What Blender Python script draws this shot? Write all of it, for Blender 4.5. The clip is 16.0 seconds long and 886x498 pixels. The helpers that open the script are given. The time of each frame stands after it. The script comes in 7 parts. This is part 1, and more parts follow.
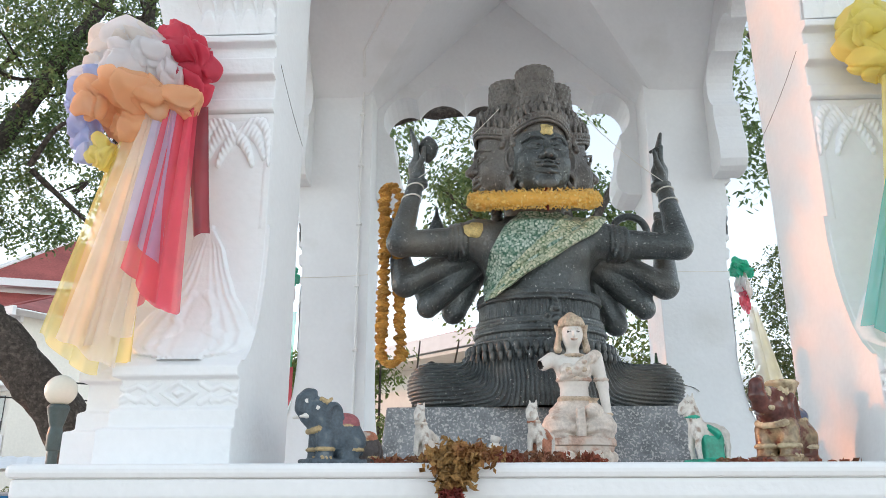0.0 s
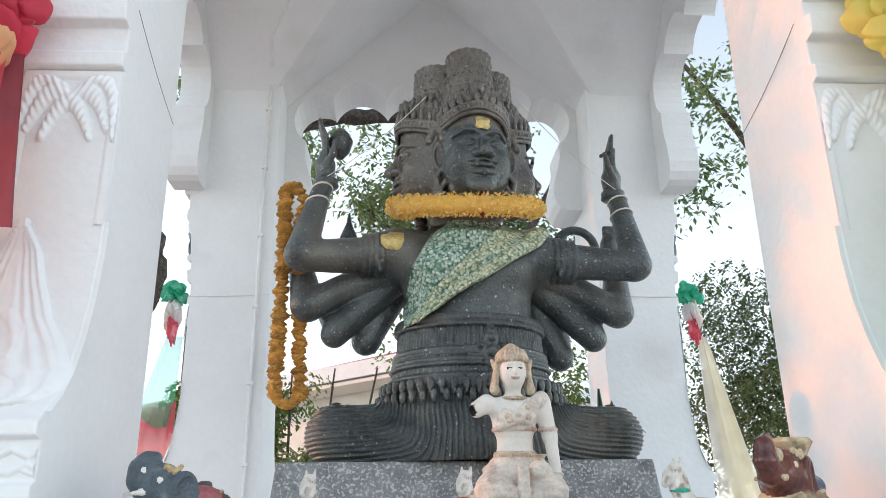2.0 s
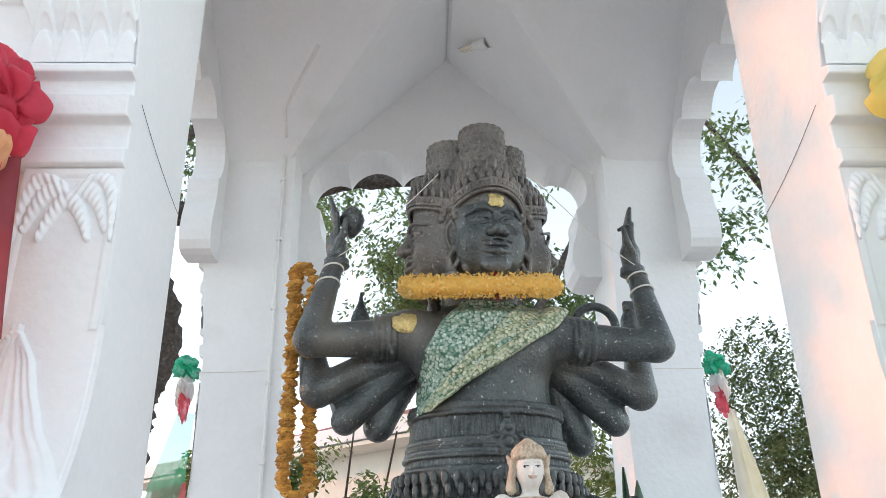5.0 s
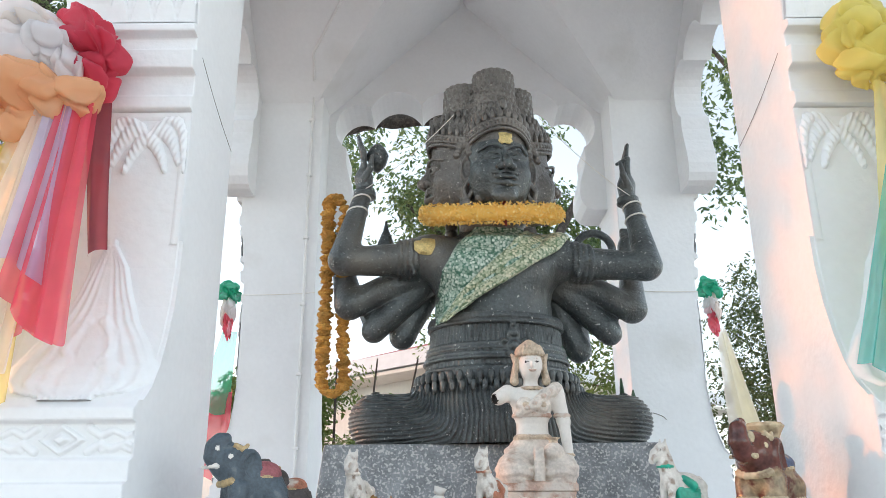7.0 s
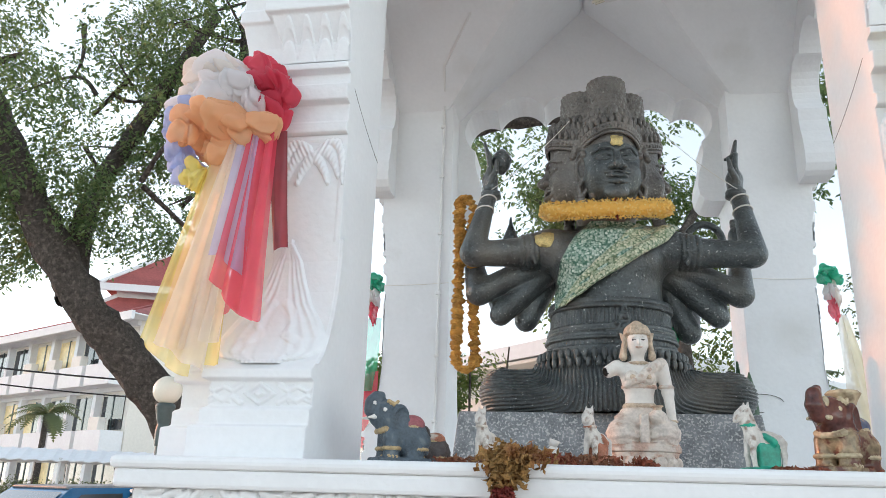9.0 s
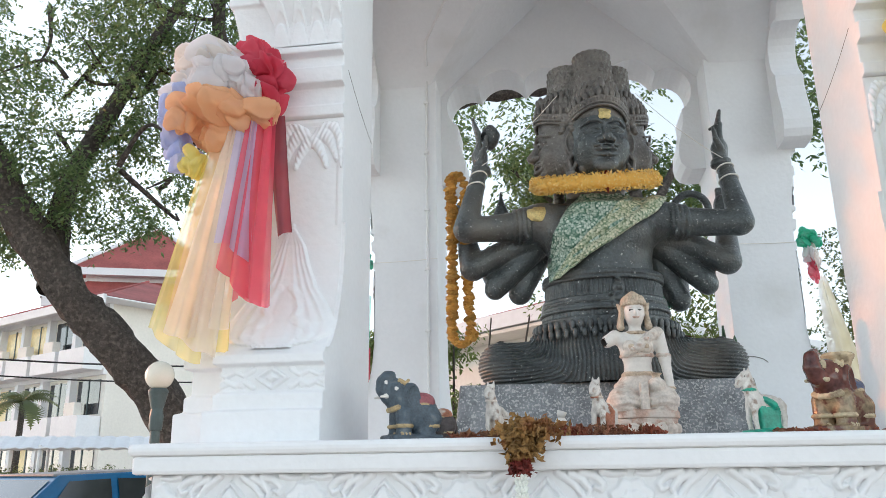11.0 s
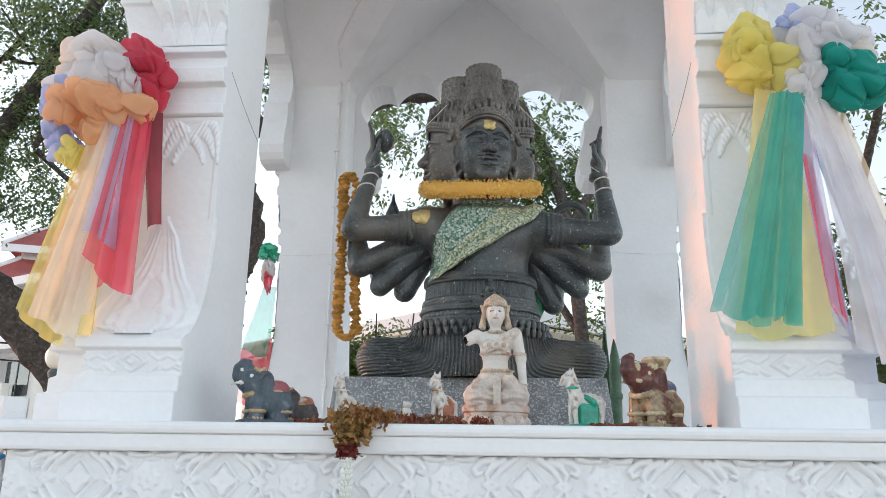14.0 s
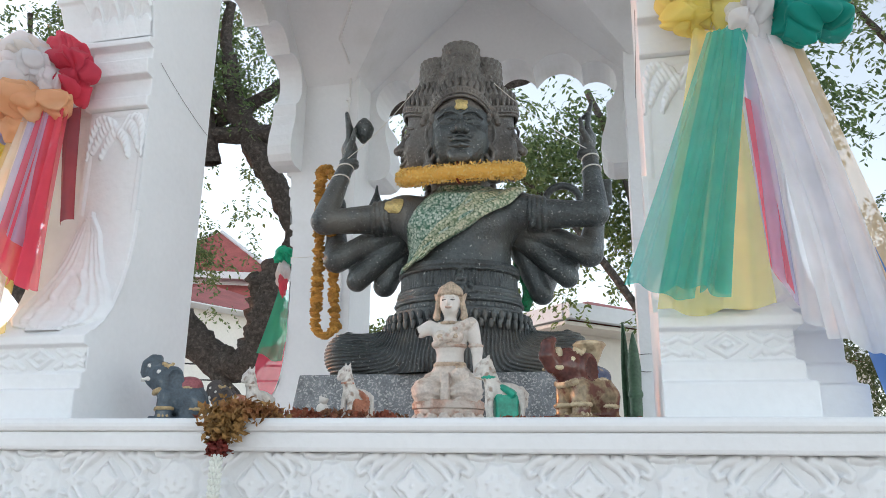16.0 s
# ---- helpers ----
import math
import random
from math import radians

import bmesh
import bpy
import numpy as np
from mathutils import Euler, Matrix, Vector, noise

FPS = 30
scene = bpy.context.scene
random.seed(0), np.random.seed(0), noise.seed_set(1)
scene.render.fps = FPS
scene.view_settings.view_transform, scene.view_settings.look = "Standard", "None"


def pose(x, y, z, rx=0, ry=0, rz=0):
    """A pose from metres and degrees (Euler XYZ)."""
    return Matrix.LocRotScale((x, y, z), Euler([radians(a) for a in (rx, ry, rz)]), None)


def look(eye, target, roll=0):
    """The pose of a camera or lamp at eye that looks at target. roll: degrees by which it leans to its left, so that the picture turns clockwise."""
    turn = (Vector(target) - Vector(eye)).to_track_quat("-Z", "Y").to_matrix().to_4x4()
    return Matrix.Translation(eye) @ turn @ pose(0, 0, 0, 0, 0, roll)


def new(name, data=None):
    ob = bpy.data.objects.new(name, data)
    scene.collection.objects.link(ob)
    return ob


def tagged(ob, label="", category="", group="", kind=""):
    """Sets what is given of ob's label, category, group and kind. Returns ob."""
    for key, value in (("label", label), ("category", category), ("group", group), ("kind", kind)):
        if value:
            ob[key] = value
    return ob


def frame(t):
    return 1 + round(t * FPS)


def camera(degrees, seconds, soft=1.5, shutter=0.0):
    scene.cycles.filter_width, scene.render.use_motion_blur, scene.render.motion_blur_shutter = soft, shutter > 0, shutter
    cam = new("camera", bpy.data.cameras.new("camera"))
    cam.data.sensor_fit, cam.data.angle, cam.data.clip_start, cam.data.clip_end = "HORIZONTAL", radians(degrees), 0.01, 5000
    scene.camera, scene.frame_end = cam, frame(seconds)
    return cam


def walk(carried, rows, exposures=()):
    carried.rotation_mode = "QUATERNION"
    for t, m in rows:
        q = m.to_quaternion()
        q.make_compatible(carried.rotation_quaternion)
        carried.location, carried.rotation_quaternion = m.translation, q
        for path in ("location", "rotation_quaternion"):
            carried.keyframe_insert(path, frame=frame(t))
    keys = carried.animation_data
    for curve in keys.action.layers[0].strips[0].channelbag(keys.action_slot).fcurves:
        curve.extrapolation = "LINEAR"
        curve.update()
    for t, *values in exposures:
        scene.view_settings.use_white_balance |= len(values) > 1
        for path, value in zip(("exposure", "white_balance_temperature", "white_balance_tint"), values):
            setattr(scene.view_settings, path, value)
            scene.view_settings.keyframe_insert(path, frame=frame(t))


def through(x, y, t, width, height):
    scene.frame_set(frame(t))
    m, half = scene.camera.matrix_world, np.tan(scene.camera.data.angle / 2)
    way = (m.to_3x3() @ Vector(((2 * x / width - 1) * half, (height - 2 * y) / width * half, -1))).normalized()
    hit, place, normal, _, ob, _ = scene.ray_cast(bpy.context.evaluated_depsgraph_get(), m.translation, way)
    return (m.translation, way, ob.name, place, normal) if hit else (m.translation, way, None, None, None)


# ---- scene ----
cam = camera(59.2, 16.0, 0.65)
METRES, EYE, TILT, LEAN, TURN = 3.2, 1.55, 0.0, 0.0, 2.7
ROWS = [
    (0.0, 0.0, 0.0, 0.0, 0.03, 17.26, 0.09),
    (0.5, -0.0035, 0.0458, -0.0032, -0.56, 16.72, 0.32),
    (1.0, -0.0156, 0.0935, 0.0116, -2.3, 17.02, 0.21),
    (1.5, -0.0091, 0.1285, 0.0217, -4.42, 18.12, 0.88),
    (2.0, 0.0114, 0.166, 0.0421, -5.69, 18.98, 0.74),
    (2.5, 0.0287, 0.1887, 0.0652, -5.36, 21.13, 0.56),
    (3.0, 0.0366, 0.2003, 0.089, -5.07, 23.06, 0.52),
    (5.5, 0.0071, 0.1581, 0.0722, -3.16, 22.16, 1.3),
    (6.0, -0.0076, 0.1353, 0.044, -2.93, 18.46, 2.79),
    (6.5, -0.0076, 0.1126, 0.0424, -2.88, 19.1, 1.72),
    (7.0, 0.0192, 0.0788, 0.0312, -2.55, 18.18, 0.41),
    (7.5, 0.0299, 0.0299, 0.0194, 1.36, 19.41, 0.05),
    (8.0, 0.0345, -0.0115, 0.0083, 4.45, 21.09, -0.75),
    (8.5, 0.035, -0.0279, -0.0052, 6.82, 19.37, -1.96),
    (11.0, 0.0058, -0.0495, -0.0009, 5.53, 15.47, 0.79),
    (11.5, -0.0091, -0.0573, 0.0023, 2.46, 15.84, 0.46),
    (12.0, -0.0327, -0.0618, 0.0044, 0.2, 16.92, -1.18),
    (12.5, -0.0418, -0.0638, -0.0056, -0.13, 16.86, -0.47),
    (13.0, -0.0201, -0.0682, -0.0057, -1.34, 16.72, -0.77),
    (13.5, 0.0365, -0.0747, -0.0073, -0.36, 15.82, -1.04),
    (14.0, 0.0959, -0.0943, -0.0088, 1.37, 15.1, -0.81),
    (14.5, 0.133, -0.1158, -0.017, 3.72, 15.06, -1.53),
    (15.0, 0.1725, -0.0991, -0.0263, 3.53, 15.27, -2.04),
    (15.5, 0.2283, -0.0396, -0.0188, 5.06, 15.23, -1.27),
    (16.0, 0.271, -0.0108, -0.0165, 10.11, 15.75, -0.68),
]
walk(cam, [(t, pose(0, 0, EYE, TILT, LEAN, TURN) @ pose(METRES * x, METRES * y, METRES * z, 90 + pitch, roll, yaw)) for t, x, y, z, yaw, pitch, roll in ROWS],
     exposures=[(0.0, 1.55, 6170, 7), (2.5, 1.60, 6170, 7), (6.5, 1.66, 6170, 7), (8.5, 1.52, 6170, 7), (11.0, 1.46, 6170, 7), (13.5, 1.40, 6170, 8), (16.0, 1.36, 6170, 8)])

# ---- light ----
SUN_AZ, SUN_EL = radians(162.0), radians(13.0)   # low evening sun, beside and a little behind the shrine
world = bpy.data.worlds.new("world")
scene.world = world
world.use_nodes = True
wn = world.node_tree
sky = wn.nodes.new("ShaderNodeTexSky")
sky.sky_type, sky.sun_disc = "NISHITA", False
sky.sun_elevation, sky.sun_rotation = SUN_EL, radians(90) - SUN_AZ
sky.air_density, sky.dust_density, sky.ozone_density = 1.0, 0.1, 1.0
bg = wn.nodes["Background"]
bg.inputs[1].default_value = 0.15
sun_dir = Vector((math.cos(SUN_EL) * math.cos(SUN_AZ), math.cos(SUN_EL) * math.sin(SUN_AZ), math.sin(SUN_EL)))
sun = new("sun", bpy.data.lights.new("sun", "SUN"))
sun.data.energy, sun.data.angle, sun.data.color = 0.72, radians(0.6), (1.0, 0.27, 0.03)
sun.matrix_world = look(sun_dir * 50, (0, 0, 0))
hs = wn.nodes.new("ShaderNodeHueSaturation")      # evening haze pales the sky
hs.inputs["Saturation"].default_value = 0.35
wn.links.new(sky.outputs[0], hs.inputs["Color"])
wn.links.new(hs.outputs[0], bg.inputs[0])

# ---- materials ----
def mat(name, base, rough=0.6, metal=0.0, var=0.12, scale=3.0, fine=60.0, bump=0.15, spec=0.5, tint=None, tint_scale=1.2, tint_at=(0.55, 0.75), obj=0.0):
    """Base colour with variation at two scales, stains towards tint, a fine bump."""
    m = bpy.data.materials.new(name)
    m.use_nodes = True
    nt = m.node_tree
    b = nt.nodes["Principled BSDF"]
    b.inputs["Roughness"].default_value, b.inputs["Metallic"].default_value = rough, metal
    b.inputs["Specular IOR Level"].default_value = spec
    tc = nt.nodes.new("ShaderNodeTexCoord")

    def noise_tex(s, detail=6.0):
        n = nt.nodes.new("ShaderNodeTexNoise")
        n.inputs["Scale"].default_value, n.inputs["Detail"].default_value = s, detail
        nt.links.new(tc.outputs["Object"], n.inputs["Vector"])
        return n.outputs["Fac"]

    def math_node(op, a, bb):
        n = nt.nodes.new("ShaderNodeMath")
        n.operation = op
        for k, v in enumerate((a, bb)):
            if isinstance(v, (int, float)):
                n.inputs[k].default_value = v
            else:
                nt.links.new(v, n.inputs[k])
        return n.outputs[0]

    def mix(fac, a, bb):
        n = nt.nodes.new("ShaderNodeMix")
        n.data_type = "RGBA"
        for k, v in ((0, fac), (6, a), (7, bb)):
            if isinstance(v, (int, float)):
                n.inputs[k].default_value = v
            elif isinstance(v, tuple):
                n.inputs[k].default_value = (*v[:3], 1)
            else:
                nt.links.new(v, n.inputs[k])
        return n.outputs[2]

    big, small = noise_tex(scale), noise_tex(fine, 3.0)
    v = math_node("ADD", math_node("MULTIPLY", big, 0.6), math_node("MULTIPLY", small, 0.4))
    st2 = nt.nodes.new("ShaderNodeMapRange")
    st2.inputs["From Min"].default_value, st2.inputs["From Max"].default_value = 0.30, 0.70
    nt.links.new(v, st2.inputs["Value"])
    v = st2.outputs[0]
    if obj:
        oi = nt.nodes.new("ShaderNodeObjectInfo")
        v = math_node("ADD", v, math_node("MULTIPLY", math_node("SUBTRACT", oi.outputs["Random"], 0.5), obj))
    lo = tuple(max(0.0, c * (1 - 1.5 * var)) for c in base)
    hi = tuple(min(1.0, c * (1 + 1.5 * var)) for c in base)
    col = mix(v, lo, hi)
    if tint:
        st = noise_tex(tint_scale, 8.0)
        r = nt.nodes.new("ShaderNodeMapRange")
        r.inputs["From Min"].default_value, r.inputs["From Max"].default_value = tint_at
        nt.links.new(st, r.inputs["Value"])
        col = mix(r.outputs[0], col, tint)
    nt.links.new(col, b.inputs["Base Color"])
    if bump:
        bn = nt.nodes.new("ShaderNodeBump")
        bn.inputs["Strength"].default_value, bn.inputs["Distance"].default_value = bump, 0.01
        nt.links.new(v, bn.inputs["Height"])
        nt.links.new(bn.outputs[0], b.inputs["Normal"])
    return m


WHITE = mat("white_lime_paint", (0.80, 0.81, 0.82), 0.62, var=0.025, scale=4, fine=45, bump=0.22, tint=(0.66, 0.66, 0.64), tint_scale=2.2, tint_at=(0.60, 0.85), spec=0.3)
GRANITE = mat("grey_granite", (0.20, 0.215, 0.225), 0.42, var=0.35, scale=14, fine=130, bump=0.1, tint=(0.46, 0.46, 0.45), tint_scale=120, tint_at=(0.54, 0.60))
def bronze(name, base, patch, patch_from, speck):
    """Cast bronze with broad weathering, dust in the fine relief and small pale droppings."""
    m = mat(name, base, 0.32, metal=0.25, var=0.45, scale=9, fine=110, bump=0.45, tint=speck, tint_scale=95, tint_at=(0.655, 0.69))
    nt = m.node_tree
    nd, ln = nt.nodes, nt.links
    wx, wm, wr = nd.new("ShaderNodeTexNoise"), nd.new("ShaderNodeMix"), nd.new("ShaderNodeMapRange")
    wx.inputs["Scale"].default_value, wx.inputs["Detail"].default_value, wm.data_type = 4.2, 9.0, "RGBA"
    wr.inputs["From Min"].default_value, wr.inputs["From Max"].default_value, wr.inputs["To Max"].default_value = patch_from, patch_from + 0.2, 0.75
    ln.new(nd["Texture Coordinate"].outputs["Object"], wx.inputs["Vector"])
    ln.new(wx.outputs["Fac"], wr.inputs["Value"])
    ln.new(wr.outputs[0], wm.inputs[0])
    ln.new(nd["Principled BSDF"].inputs["Base Color"].links[0].from_socket, wm.inputs[6])
    wm.inputs[7].default_value = (*patch, 1)
    ln.new(wm.outputs[2], nd["Principled BSDF"].inputs["Base Color"])
    return m


BRONZE = bronze("dark_bronze", (0.078, 0.089, 0.089), (0.165, 0.150, 0.125), 0.50, (0.42, 0.42, 0.40))
BRONZE_BROWN = bronze("dusty_brown_bronze", (0.112, 0.104, 0.093), (0.215, 0.195, 0.170), 0.44, (0.36, 0.34, 0.31))
GROUND = mat("concrete_paving", (0.52, 0.465, 0.40), 0.85, var=0.2, scale=0.8, fine=12, bump=0.3)


def leaf_mat(name, a, b, through=0.45):
    """Leaves: colour by leaf, lit through from behind."""
    m = bpy.data.materials.new(name)
    m.use_nodes = True
    nt = m.node_tree
    out = nt.nodes["Material Output"]
    bs = nt.nodes["Principled BSDF"]
    bs.inputs["Roughness"].default_value = 0.5
    geo = nt.nodes.new("ShaderNodeNewGeometry")
    mx = nt.nodes.new("ShaderNodeMix")
    mx.data_type = "RGBA"
    mx.inputs[6].default_value, mx.inputs[7].default_value = (*a, 1), (*b, 1)
    nt.links.new(geo.outputs["Random Per Island"], mx.inputs[0])
    tr = nt.nodes.new("ShaderNodeBsdfTranslucent")
    sh = nt.nodes.new("ShaderNodeMixShader")
    sh.inputs[0].default_value = through
    nt.links.new(mx.outputs[2], bs.inputs["Base Color"])
    nt.links.new(mx.outputs[2], tr.inputs["Color"])
    nt.links.new(bs.outputs[0], sh.inputs[1])
    nt.links.new(tr.outputs[0], sh.inputs[2])
    nt.links.new(sh.outputs[0], out.inputs[0])
    return m


def cloth_mat(name, col, open_weave=0.3, weave=900.0):
    """Thin tulle: part see-through weave, part diffuse, part lit through."""
    m = bpy.data.materials.new(name)
    m.use_nodes = True
    nt = m.node_tree
    out = nt.nodes["Material Output"]
    bs = nt.nodes["Principled BSDF"]
    bs.inputs["Roughness"].default_value = 0.7
    bs.inputs["Sheen Weight"].default_value = 0.2
    tc = nt.nodes.new("ShaderNodeTexCoord")
    ns = nt.nodes.new("ShaderNodeTexNoise")
    ns.inputs["Scale"].default_value = 14
    nt.links.new(tc.outputs["Object"], ns.inputs["Vector"])
    mx = nt.nodes.new("ShaderNodeMix")
    mx.data_type = "RGBA"
    mx.inputs[6].default_value = (*(c * 0.86 for c in col), 1)
    mx.inputs[7].default_value = (*(min(1, c * 1.12 + 0.02) for c in col), 1)
    nt.links.new(ns.outputs["Fac"], mx.inputs[0])
    tr = nt.nodes.new("ShaderNodeBsdfTranslucent")
    nt.links.new(mx.outputs[2], bs.inputs["Base Color"])
    nt.links.new(mx.outputs[2], tr.inputs["Color"])
    a = nt.nodes.new("ShaderNodeMixShader")
    a.inputs[0].default_value = 0.52
    nt.links.new(bs.outputs[0], a.inputs[1])
    nt.links.new(tr.outputs[0], a.inputs[2])
    if open_weave:
        tp = nt.nodes.new("ShaderNodeBsdfTransparent")
        b = nt.nodes.new("ShaderNodeMixShader")
        b.inputs[0].default_value = open_weave
        nt.links.new(a.outputs[0], b.inputs[1])
        nt.links.new(tp.outputs[0], b.inputs[2])
        a = b
    nt.links.new(a.outputs[0], out.inputs[0])
    return m


BARK = mat("bark", (0.060, 0.050, 0.043), 0.9, var=0.4, scale=17, fine=60, bump=1.0, tint=(0.15, 0.128, 0.105), tint_scale=26, tint_at=(0.50, 0.72))
LEAF = leaf_mat("green_leaves", (0.09, 0.15, 0.065), (0.23, 0.31, 0.125), 0.55)
LEAF_PALE = leaf_mat("pale_green_leaves", (0.10, 0.16, 0.05), (0.24, 0.30, 0.09))
LEAF_DARK = leaf_mat("shrub_leaves", (0.075, 0.115, 0.05), (0.19, 0.22, 0.09))
YELLOW_FLOWER = leaf_mat("yellow_petals", (0.95, 0.62, 0.14), (0.98, 0.77, 0.33), 0.4)
MARIGOLD = mat("faded_marigold", (0.55, 0.29, 0.06), 0.85, var=0.3, scale=30, fine=200, bump=0.6, tint=(0.38, 0.16, 0.04), tint_scale=14, obj=0.6)
DRIED = mat("dried_petals", (0.22, 0.10, 0.05), 0.9, var=0.5, scale=22, fine=160, bump=0.8, tint=(0.24, 0.06, 0.03), tint_scale=9, tint_at=(0.45, 0.6))
DARK_RED = mat("dark_red_petals", (0.22, 0.035, 0.025), 0.85, var=0.4, scale=30, fine=200, bump=0.8)
JASMINE = mat("white_jasmine", (0.78, 0.80, 0.74), 0.7, var=0.1, scale=30, fine=200, bump=0.4)
IVORY = mat("ivory_plaster", (0.66, 0.60, 0.53), 0.65, var=0.15, scale=30, fine=120, bump=0.3, tint=(0.42, 0.30, 0.22), tint_scale=22, tint_at=(0.58, 0.75))
IVORY_FACE = mat("white_face_paint", (0.74, 0.71, 0.66), 0.6, var=0.06, scale=30, fine=150, bump=0.1)
TERRACOTTA = mat("terracotta", (0.42, 0.17, 0.10), 0.75, var=0.3, scale=30, fine=140, bump=0.4, tint=(0.6, 0.52, 0.44), tint_scale=24, tint_at=(0.5, 0.62))
GOLD_TRIM = mat("dull_gold_paint", (0.45, 0.33, 0.17), 0.5, var=0.3, scale=40, fine=150, bump=0.3)
WORN_WHITE = mat("worn_white_glaze", (0.62, 0.58, 0.53), 0.5, var=0.15, scale=40, fine=150, bump=0.3, tint=(0.30, 0.22, 0.17), tint_scale=45, tint_at=(0.55, 0.68))
STALK = mat("dark_green_stalk", (0.05, 0.10, 0.055), 0.45, var=0.3, scale=20, fine=90, bump=0.2)
DARK_HOLE = mat("dark_hollow", (0.02, 0.017, 0.015), 0.9, bump=0)
MOTTLED = mat("mottled_glaze", (0.30, 0.22, 0.13), 0.25, var=0.4, scale=26, fine=100, bump=0.15, tint=(0.13, 0.05, 0.035), tint_scale=24, tint_at=(0.48, 0.58))
SLATE = mat("slate_blue_paint", (0.070, 0.092, 0.112), 0.45, var=0.3, scale=30, fine=140, bump=0.3, tint=(0.16, 0.18, 0.19), tint_scale=30, tint_at=(0.6, 0.72))
SADDLE_RED = mat("faded_red_paint", (0.32, 0.10, 0.11), 0.6, var=0.3, scale=40, fine=150, bump=0.3)
BROWN_GLAZE = mat("brown_glaze", (0.10, 0.032, 0.024), 0.16, var=0.5, scale=18, fine=90, bump=0.15, tint=(0.42, 0.34, 0.22), tint_scale=17, tint_at=(0.66, 0.72))
BLUE_GLAZE = mat("blue_glaze", (0.09, 0.12, 0.20), 0.2, var=0.4, scale=30, fine=100, bump=0.15, tint=(0.4, 0.33, 0.2), tint_scale=30, tint_at=(0.56, 0.66))
CREAM_GLAZE = mat("cream_glaze", (0.55, 0.46, 0.30), 0.25, var=0.2, scale=24, fine=100, bump=0.15, tint=(0.22, 0.15, 0.09), tint_scale=26, tint_at=(0.55, 0.7))
GREEN_GLAZE = mat("green_glaze", (0.02, 0.30, 0.20), 0.3, var=0.3, scale=30, fine=100, bump=0.2)
GREEN_PAINT = mat("green_grey_paint", (0.07, 0.10, 0.10), 0.45, var=0.15, scale=12, fine=90, bump=0.1)
STRING = mat("white_string", (0.75, 0.72, 0.66), 0.8, bump=0)
PIPE = mat("painted_conduit", (0.76, 0.76, 0.75), 0.5, var=0.04, bump=0.05)
TILE_RED = mat("red_roof_tiles", (0.33, 0.085, 0.075), 0.7, var=0.25, scale=0.7, fine=9, bump=0.3)
WALL_CREAM = mat("cream_wall", (0.72, 0.69, 0.63), 0.8, var=0.06, scale=0.5, fine=9, bump=0.1)
WALL_WHITE = mat("white_wall", (0.74, 0.75, 0.76), 0.8, var=0.05, scale=0.5, fine=9, bump=0.1)
GLASS_DARK = mat("window_glass", (0.045, 0.05, 0.055), 0.08, var=0.3, scale=0.6, fine=5, bump=0, spec=0.8)
# window glass with the low sun's warm reflection painted into its colour
GLASS_SUNLIT = mat("painted_sunlit_glass", (0.75, 0.60, 0.30), 0.35, var=0.2, scale=0.9, fine=6, bump=0)
CAR_BLUE = mat("blue_car_paint", (0.012, 0.12, 0.28), 0.2, var=0.1, scale=3, fine=30, bump=0, spec=0.7)
CAR_DUST = mat("dusty_roof_paint", (0.22, 0.21, 0.20), 0.5, var=0.3, scale=6, fine=40, bump=0.1)
RUBBER = mat("black_rubber", (0.02, 0.02, 0.02), 0.8, bump=0.1)
STEEL = mat("galvanised_steel", (0.55, 0.56, 0.57), 0.4, metal=0.6, var=0.1, bump=0.05)
GLOBE = mat("opal_globe", (0.82, 0.78, 0.66), 0.25, var=0.03, bump=0)
GOLD_LEAF = mat("gold_leaf", (0.75, 0.58, 0.25), 0.4, metal=0.5, var=0.25, scale=50, fine=200, bump=0.5)
CLAY_PINK = mat("worn_pink_clay", (0.52, 0.36, 0.28), 0.75, var=0.3, scale=30, fine=140, bump=0.4, tint=(0.66, 0.60, 0.53), tint_scale=24, tint_at=(0.42, 0.58))
WORN_GILT = mat("worn_gilding", (0.52, 0.42, 0.31), 0.55, var=0.3, scale=50, fine=150, bump=0.4)
DRIED_GOLD = mat("withered_marigold", (0.34, 0.19, 0.06), 0.9, var=0.45, scale=22, fine=160, bump=0.8, tint=(0.24, 0.09, 0.03), tint_scale=16, tint_at=(0.45, 0.65))

